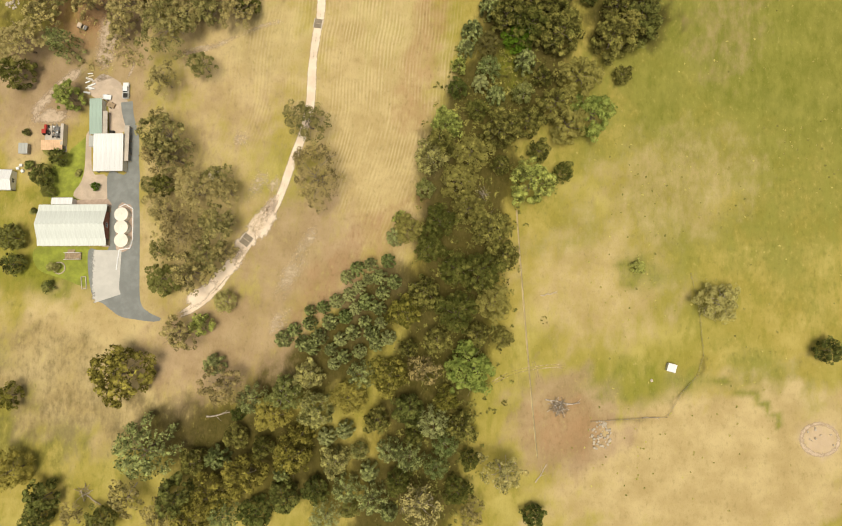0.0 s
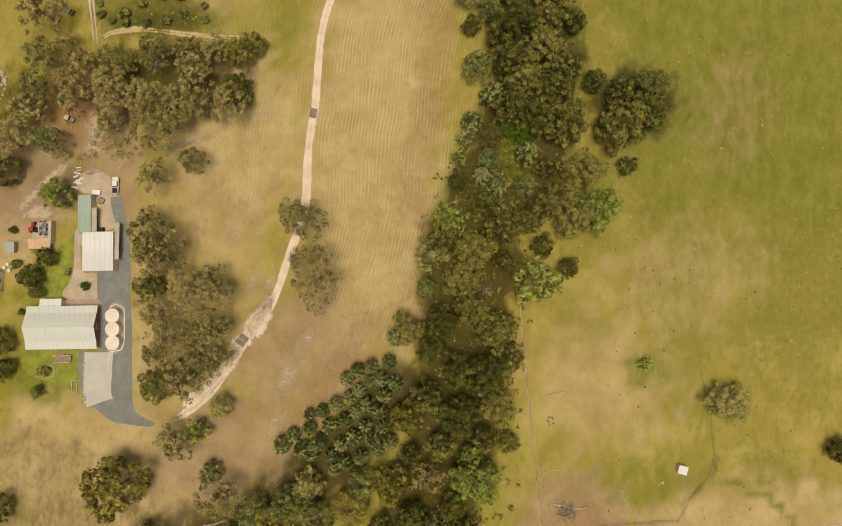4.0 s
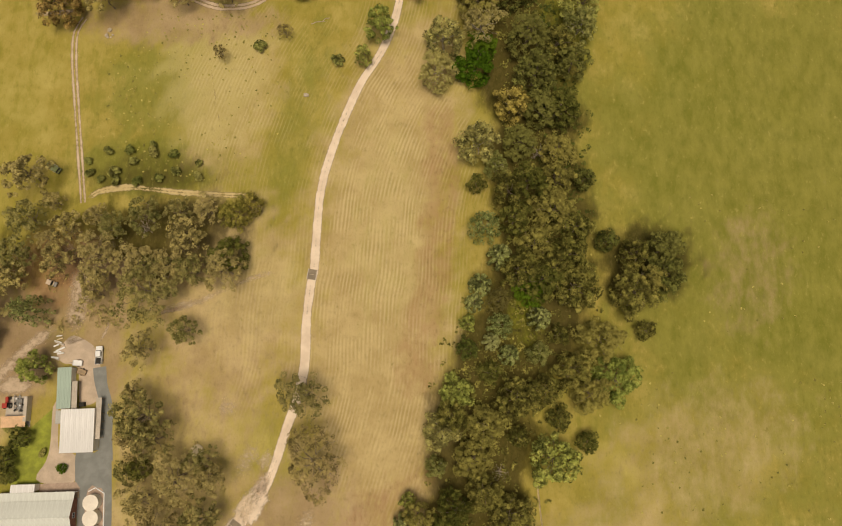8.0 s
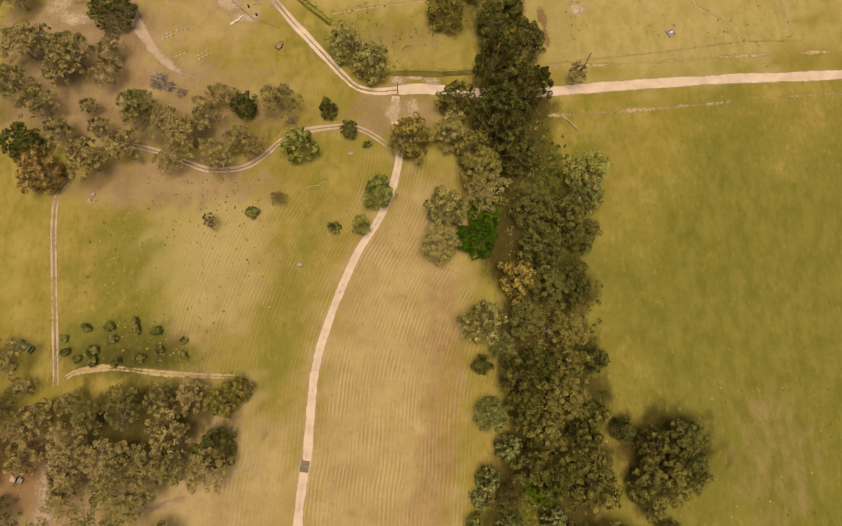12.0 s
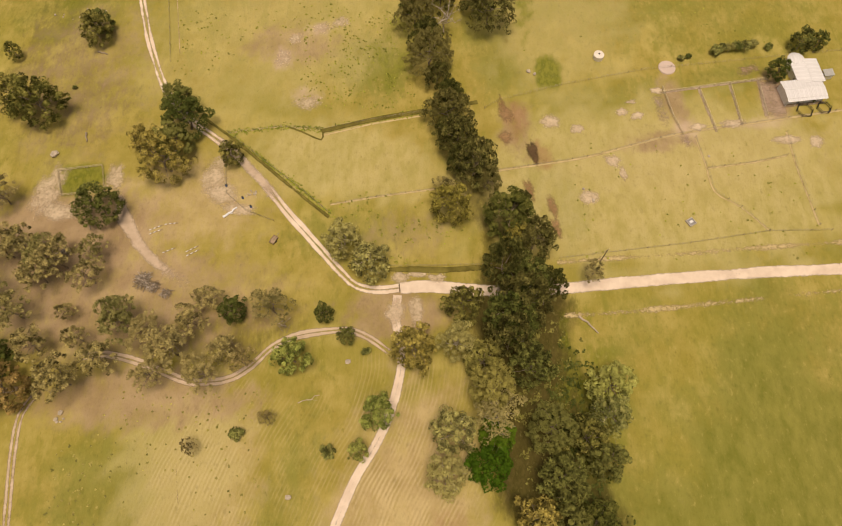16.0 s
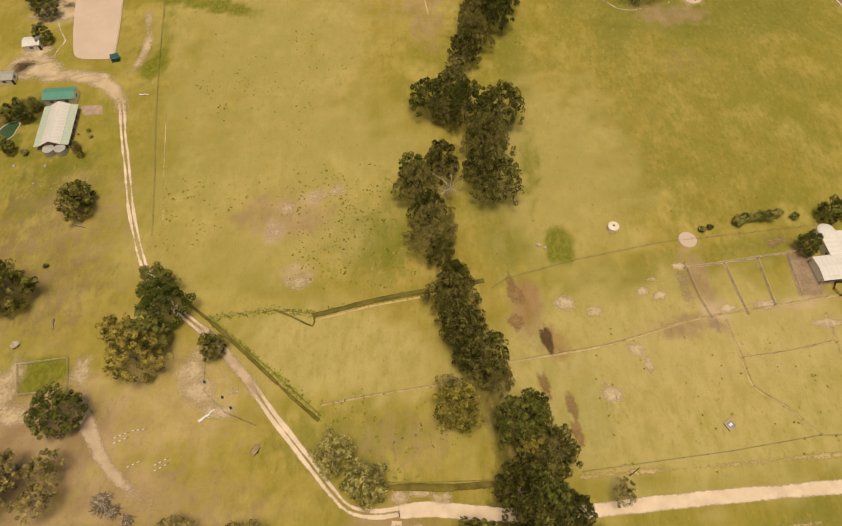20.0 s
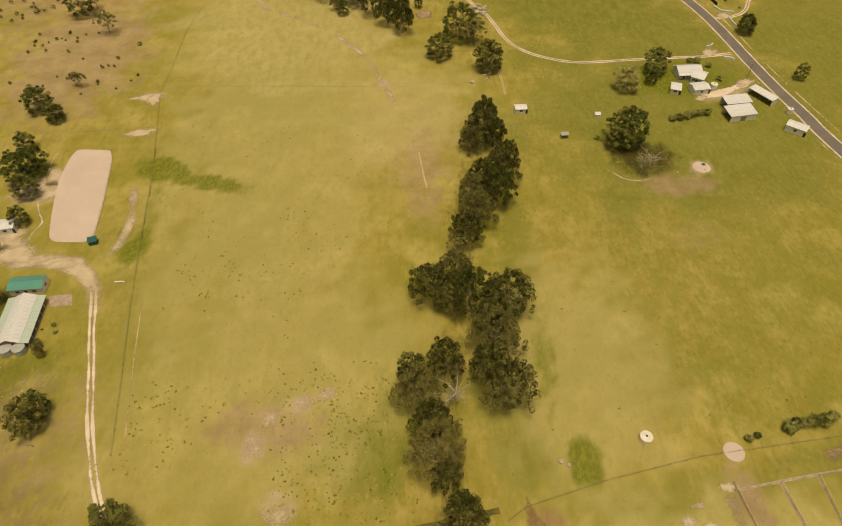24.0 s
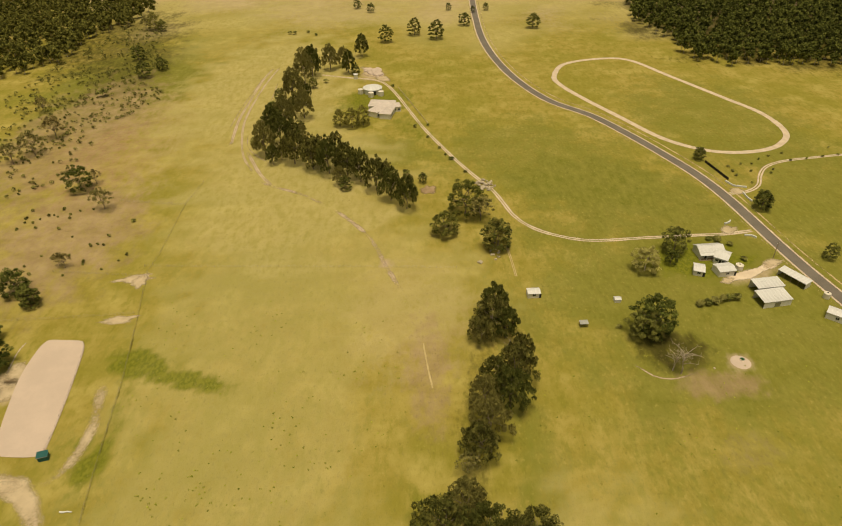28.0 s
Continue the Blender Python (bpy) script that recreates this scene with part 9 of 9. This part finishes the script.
for (ax, ay), (bx, by) in zip(((-94.2, 24.6), (-92.4, 25.6), (-89.9, 24.2), (-89.3, 15.0), (-90.0, 12.2), (-93.2, 11.6)), ((-92.4, 25.6), (-89.9, 24.2), (-89.3, 15.0), (-90.0, 12.2), (-93.2, 11.6), (-93.6, 5.5))):
    bm = bmesh.new()
    d = math.hypot(bx - ax, by - ay)
    box(bm, (ax + bx) / 2, (ay + by) / 2, 0.02, d, 0.25, 0.22, math.degrees(math.atan2(by - ay, bx - ax)), 0.03)
    part("kerb_stone", bm, M_WHITE, kerb)
area("tank_bed", [(-94.5, 25.0), (-92.0, 25.6), (-89.9, 24.2), (-89.3, 15.0), (-90.2, 12.0), (-94.2, 11.8)], M_PAVING, "reddish gravel bed under the tanks", "paving", 0.045)
area("terrace", [(-107.8, 26.4), (-97.8, 27.0), (-96.6, 25.5), (-97.3, 22.7), (-96.4, 12.4), (-98.5, 12.3), (-99.8, 23.7), (-107.5, 24.0)], M_PAVING, "pink brick terrace beside the house", "paving", 0.06, False)
# Screen beside the machinery shed
pergola = thing("pergola", "long narrow boarded awning beside the white shed", "pergola", pose(-92.3, 43.9, 0, 0, 0, 2))
for k in range(6):
    for sx in (-0.6, 0.6):
        bm = bmesh.new()
        box(bm, sx, -5.2 + k * 2.08, 0, 0.12, 0.12, 2.4)
        part("post", bm, M_POST, pergola)
for k in range(22):
    bm = bmesh.new()
    box(bm, 0, -5.2 + k * 0.495, 2.4, 1.5, 0.47, 0.06)
    part("slat", bm, M_CONCRETE, pergola)
# Shelter at the arena corner
skillion("arena_hut", "small teal hut at the arena corner", "hut", -120.4, 355.6, 3.2, 2.4, 15, 2.2, 0.3, M_TEAL_DARK, M_TEAL_DARK)
arena_edge = [(-144.5, 407.8), (-143.3, 409.1), (-137.8, 408.9), (-131.9, 408.4), (-129.9, 407.0), (-128.3, 403.2), (-126.5, 394.1), (-124.2, 380.5), (-122.4, 367.4), (-121.5, 358.5), (-122.4, 356.8), (-124.7, 356.1), (-129.5, 356.2), (-134.0, 356.6), (-136.1, 357.7), (-137.6, 360.0), (-139.5, 366.3), (-141.5, 373.9), (-144.3, 386.7), (-145.2, 394.1), (-145.4, 400.2), (-145.2, 405.1)]
fence([arena_edge[i] for i in (4, 5, 6, 7, 8, 9)], "low white post edge of the arena", 5.0)
# Round yards below the creek house
for x, y, r in ((117.5, 254.5, 2.6), (124.0, 255.5, 2.2)):
    t = thing("round_pen", "small dark-railed pen beside the house", "pen", pose(x, y, 0))
    for i in range(6):
        bm = bmesh.new()
        a0, a1 = math.radians(60 * i), math.radians(60 * i + 60)
        for z in (0.3, 0.7, 1.1):
            tube(bm, (r * math.cos(a0), r * math.sin(a0), z), (r * math.cos(a1), r * math.sin(a1), z), 0.07, 0.07, 5)
        tube(bm, (r * math.cos(a0), r * math.sin(a0), -0.1), (r * math.cos(a0), r * math.sin(a0), 1.25), 0.09, 0.09, 6)
        part("panel", bm, M_BLACK, t)

# Machines in the open shelter
def implement(x, y, turn, l, w, label, seed):
    """A farm implement: a steel frame with bars, discs and a hitch."""
    rng = random.Random(seed)
    t = thing("implement", label, "implement", pose(x, y, 0, 0, 0, turn))
    for sx in (-w / 2, w / 2):
        bm = bmesh.new()
        box(bm, sx, 0, 0.5, 0.14, l, 0.14)
        part("frame_rail", bm, M_STEEL, t)
    for i in range(5):
        bm = bmesh.new()
        tube(bm, (-w / 2, -l / 2 + l * (i + 0.5) / 5, 0.6 + rng.uniform(0, 0.4)), (w / 2, -l / 2 + l * (i + 0.5) / 5, 0.6), 0.07)
        part("crossbar", bm, M_STEEL if i % 2 else M_BLACK, t)
    for i in range(4):
        bm = bmesh.new()
        box(bm, rng.uniform(-0.3, 0.3) * w, rng.uniform(-0.4, 0.4) * l, 0.6, rng.uniform(0.3, 0.7), rng.uniform(0.3, 0.6), rng.uniform(0.2, 0.6), rng.uniform(0, 60), 0.04)
        part("housing", bm, (M_BLACK, M_WHITE, M_STEEL, M_YARD)[i], t)
    for sx in (-1, 1):
        wheel(t, sx * w / 2, 0, 0.35, 0.18)
    return t


implement(-116.0, 47.6, 4, 4.6, 1.3, "grey steel mower frame under the shelter", 3)
implement(-114.6, 47.2, 0, 4.0, 1.0, "dark hay rake parked in the shelter", 5)
# Rail pen edge along the driveway hedge and the round garden ring
ring = thing("planter_ring", "round stone planter ring on the lawn", "planter", pose(-111.1, 5.5, 0))
for i in range(14):
    bm = bmesh.new()
    box(bm, 1.7 * math.cos(i * 0.449), 1.7 * math.sin(i * 0.449), 0, 0.34, 0.74, 0.3, math.degrees(i * 0.449), 0.05)
    part("stone", bm, M_STONE, ring)
bed = thing("planter_box", "small stone-edged planter at the lawn corner", "planter", pose(-103.2, 1.3, 0, 0, 0, 8))
for bx, by, sx, sy in ((-0.7, 0, 0.2, 3.6), (0.7, 0, 0.2, 3.6), (0, 1.8, 1.4, 0.2), (0, -1.8, 1.4, 0.2)):
    bm = bmesh.new()
    box(bm, bx, by, 0, sx, sy, 0.35, bevel=0.04)
    part("edge", bm, M_CONCRETE, bed)
boulder(-142.0, 304.2, 0.8, 31, "white painted boulder in the grass")
boulder(-131.6, 304.1, 0.8, 33, "white painted boulder in the grass")


# ---- grass, scrub and far woods ----
def tufts(name, spots, mat, label, category, per, size, spread, seed, flat=0.7, lift=1.3):
    """Many small plants as one mesh: leaf sprays round each spot."""
    rng = np.random.RandomState(seed)
    cs = [(x, y, s * (0.25 if lift > 1 else 0.6)) for x, y, s in spots]
    rs = [s * spread for _, _, s in spots]
    v, f = sprays(cs, rs, per, size, rng, flat, 0.0, lift=lift)
    v[:, 2] = np.maximum(v[:, 2], -0.02)
    me = bpy.data.meshes.new(name)
    me.from_pydata(v.tolist(), [], f.tolist())
    me.materials.append(mat)
    return tagged(new(name, me), label, category, "", "stuff")


def scatter(n, x0, y0, x1, y1, lo, hi, seed, thin=0.0, size=25.0):
    """Spots in a rectangle, thinned to drifts."""
    rng = np.random.RandomState(seed)
    out = []
    while len(out) < n:
        x, y = rng.uniform(x0, x1), rng.uniform(y0, y1)
        if noise.noise(Vector((x / size, y / size, seed))) > thin + rng.uniform(-0.35, 0.35):
            out.append((x, y, rng.uniform(lo, hi)))
    return out


def within(n, outline, lo, hi, seed, thin=0.0, size=40.0):
    """The same inside an outline."""
    xs, ys = [p[0] for p in outline], [p[1] for p in outline]
    out = []
    for x, y, s in scatter(n * 3, min(xs), min(ys), max(xs), max(ys), lo, hi, seed, thin, size):
        hit = False
        for (ax, ay), (bx, by) in zip(outline, outline[1:] + outline[:1]):
            if (ay > y) != (by > y) and x < (bx - ax) * (y - ay) / (by - ay) + ax:
                hit = not hit
        if hit and len(out) < n:
            out.append((x, y, s))
    return out


def along(points, n, width, lo, hi, seed):
    rng = np.random.RandomState(seed)
    out = []
    for _ in range(n):
        i = rng.randint(len(points) - 1)
        t = rng.uniform()
        (ax, ay), (bx, by) = points[i], points[i + 1]
        out.append((ax + (bx - ax) * t + rng.normal() * width / 2, ay + (by - ay) * t + rng.normal() * width / 2, rng.uniform(lo, hi)))
    return out


RANK = leaf("rank_grass_blade", (0.290, 0.285, 0.050), (0.33, 0.31, 0.07))
DRY_TUFT = leaf("dry_tussock_blade", (0.36, 0.30, 0.10), (0.30, 0.25, 0.08))
way("drain_bank", [(-38.0, 247.4), (-31.0, 249.3), (-20.8, 252.1), (-6.5, 255.0), (-2.0, 255.8), (12.0, 258.6)], 2.0, M_BANK, "raised bank of dark rank grass along a drain", "bank", (0.0, 0.7, 1.0, 1.0, 1.0, 0.7, 0.0), 0.02, crown=0.45, uneven=0.3)
way("drain_bank", [(-76.7, 253.4), (-66.5, 245.3), (-58.0, 237.8), (-50.0, 230.6), (-42.0, 223.4), (-34.0, 216.6)], 1.5, M_BANK, "raised bank of dark rank grass along a fence", "bank", (0.0, 0.4, 0.7, 0.8, 0.7, 0.4, 0.0), 0.02, crown=0.35, uneven=0.35)
way("drain_bank", [(-49.5, 249.6), (-44.0, 247.2), (-37.9, 244.2), (-37.6, 247.2)], 0.8, M_BANK, "raised bank of dark rank grass along a drain", "bank", (0.0, 0.7, 1.0, 0.7, 0.0), 0.02, crown=0.2, uneven=0.3)
way("drain_bank", [(-19.0, 199.4), (-10.6, 199.6), (-0.8, 199.4), (7.7, 199.8), (14.0, 200.2)], 2.4, M_BANK, "dark grassy drain beside the gravel road", "bank", (0.0, 0.5, 0.8, 0.9, 0.8, 0.5, 0.0), 0.03, crown=0.2, ends=6, uneven=0.5)
way("fence_wear", [(-38.0, 245.8), (-31.0, 247.7), (-20.8, 250.5), (-6.5, 253.3)], 0.9, M_STRAW, "pale worn grass along a fence", "verge", PLAIN_WAY, 0.03, uneven=0.3)
tufts("rank_grass", along([(-67.3, 246.9), (-50.8, 249.2), (-37.9, 248.1), (-20.7, 251.9), (-3.7, 255.1)], 500, 1.3, 0.08, 0.28, 1) + along([(-67.7, 247.3), (-56.3, 237.5), (-44.1, 227.2), (-33.6, 217.8)], 400, 1.0, 0.08, 0.28, 2),
      RANK, "dark rank grass along the paddock fences", "grass", 5, 0.22, 0.9, 3)
tufts("tussock", scatter(420, -46, 256, -8, 304, 0.10, 0.40, 5, -0.05, 9) + scatter(160, -90, 270, -45, 345, 0.15, 0.4, 6, 0.1) + scatter(170, -105, 345, -10, 430, 0.12, 0.4, 7, 0.1, 18) + scatter(110, 20, 280, 130, 400, 0.12, 0.4, 17, 0.1, 22) + scatter(70, 40, 202, 112, 245, 0.12, 0.4, 18, 0.1, 12) + scatter(120, -34, 200, 8, 226, 0.15, 0.5, 19, 0.1, 9),
      RANK, "dark green tussocks dotted over the pasture", "tussock grass", 8, 0.18, 1.0, 4)
tufts("dry_tussock", scatter(350, 40, -60, 140, 110, 0.1, 0.3, 8, 0.1) + scatter(260, -100, 110, -42, 165, 0.1, 0.3, 9, 0.1),
      DRY_TUFT, "straw-coloured tussocks in the dry paddocks", "tussock grass", 8, 0.22, 1.0, 5)
tufts("understorey", along([(0, -65), (8, -30), (14, 10), (12, 50), (26, 72)], 800, 14, 0.6, 1.8, 11) + along([(26, 72), (30, 100), (28, 130), (24, 160), (20, 190)], 600, 10, 0.6, 1.8, 12),
      LEAF["e"], "brown bracken and saplings under the tree belt", "undergrowth", 8, 0.35, 0.7, 6)
tufts("scrub", scatter(160, -84, 0, -66, 44, 0.3, 0.9, 13, 0.0, 12) + scatter(90, -112, 68, -90, 84, 0.6, 1.5, 14, 0.0, 9),
      LEAF["a"], "brown scrub between the gum trees", "scrub", 10, 0.24, 0.8, 7)
SCRUB = leaf("hill_scrub_leaf", (0.135, 0.140, 0.038), (0.175, 0.165, 0.055))
tufts("hill_scrub", within(620, [(-290, 650), (-232, 600), (-198, 578), (-196, 621), (-178, 648), (-190, 694), (-202, 738), (-232, 825), (-275, 840), (-285, 740)], 0.7, 1.9, 15, -0.1, 30) + within(260, [(-300, 520), (-218, 515), (-194, 538), (-198, 580), (-230, 640), (-300, 650)], 0.6, 1.6, 25, -0.1, 24) + within(40, [(-190, 440), (-130, 440), (-140, 500), (-200, 512)], 0.5, 1.0, 16, 0.1, 30),
      SCRUB, "low dark scrub dotted over the hill foot", "scrub", 34, 0.34, 0.8, 8, 1.1, 0.15)


def far_wood(name, label, outline, gap, h0, h1, mat, seed, per):
    """A far wood: stems and leaf clumps of many trees in one mesh."""
    rng = np.random.RandomState(seed)
    xs, ys = [p[0] for p in outline], [p[1] for p in outline]
    cs, rs, stems = [], [], []
    y = min(ys)
    while y < max(ys):
        x = min(xs)
        while x < max(xs):
            px, py = x + rng.uniform(-0.45, 0.45) * gap, y + rng.uniform(-0.45, 0.45) * gap
            hit = False
            for (ax, ay), (bx, by) in zip(outline, outline[1:] + outline[:1]):
                if (ay > py) != (by > py) and px < (bx - ax) * (py - ay) / (by - ay) + ax:
                    hit = not hit
            if hit and rng.uniform() > 0.08:
                h, r = rng.uniform(h0, h1), gap * rng.uniform(0.42, 0.72)
                stems.append((px, py, h))
                for k in range(7):
                    a, q = rng.uniform(0, 6.28), rng.uniform(0.1, 0.75) * r
                    u = (k + 0.5) / 7
                    cs.append((px + q * math.cos(a) * (1.1 - 0.6 * u), py + q * math.sin(a) * (1.1 - 0.6 * u), h * (0.32 + 0.62 * u)))
                    rs.append(r * rng.uniform(0.32, 0.55))
            x += gap
        y += gap
    t = thing(name, label, "wood", None, "", "stuff")
    part("crowns", crown_mesh("crowns", mat, cs, rs, per, 0.95, rng, 0.6, 1.1), mat, t)
    verts, faces = [], []
    for px, py, h in stems:
        o = len(verts)
        for z, w in ((0, 0.25), (h * 0.7, 0.1)):
            verts += [(px + w, py, z), (px - w * 0.5, py + w * 0.87, z), (px - w * 0.5, py - w * 0.87, z)]
        faces += [(o, o + 1, o + 4, o + 3), (o + 1, o + 2, o + 5, o + 4), (o + 2, o, o + 3, o + 5)]
    part("stems", mesh_of("stems", verts, faces, M_PALE_TRUNK), M_PALE_TRUNK, t)
    for o in t.children:
        o["kind"] = "stuff"
    return t


far_wood("eastern_wood", "dark dense wood beyond the oval track", [(196, 850), (207, 775), (209, 720), (226, 702), (268, 706), (312, 698), (480, 700), (560, 900), (500, 1050), (230, 1010)], 7.5, 9, 15, LEAF["d"], 21, 20)
far_wood("western_wood", "olive wood on the western hill foot", [(-500, 690), (-316, 700), (-300, 712), (-283, 738), (-286, 796), (-270, 850), (-262, 900), (-300, 980), (-520, 1000)], 8.0, 8, 13, LEAF["e"], 22, 20)
tufts("green_undergrowth", along([(34, 84), (36, 100), (36, 125), (33, 150), (32, 172)], 420, 7, 0.4, 1.3, 31),
      LEAF["d"], "dark green undergrowth in the gaps of the belt", "undergrowth", 10, 0.3, 0.9, 32)
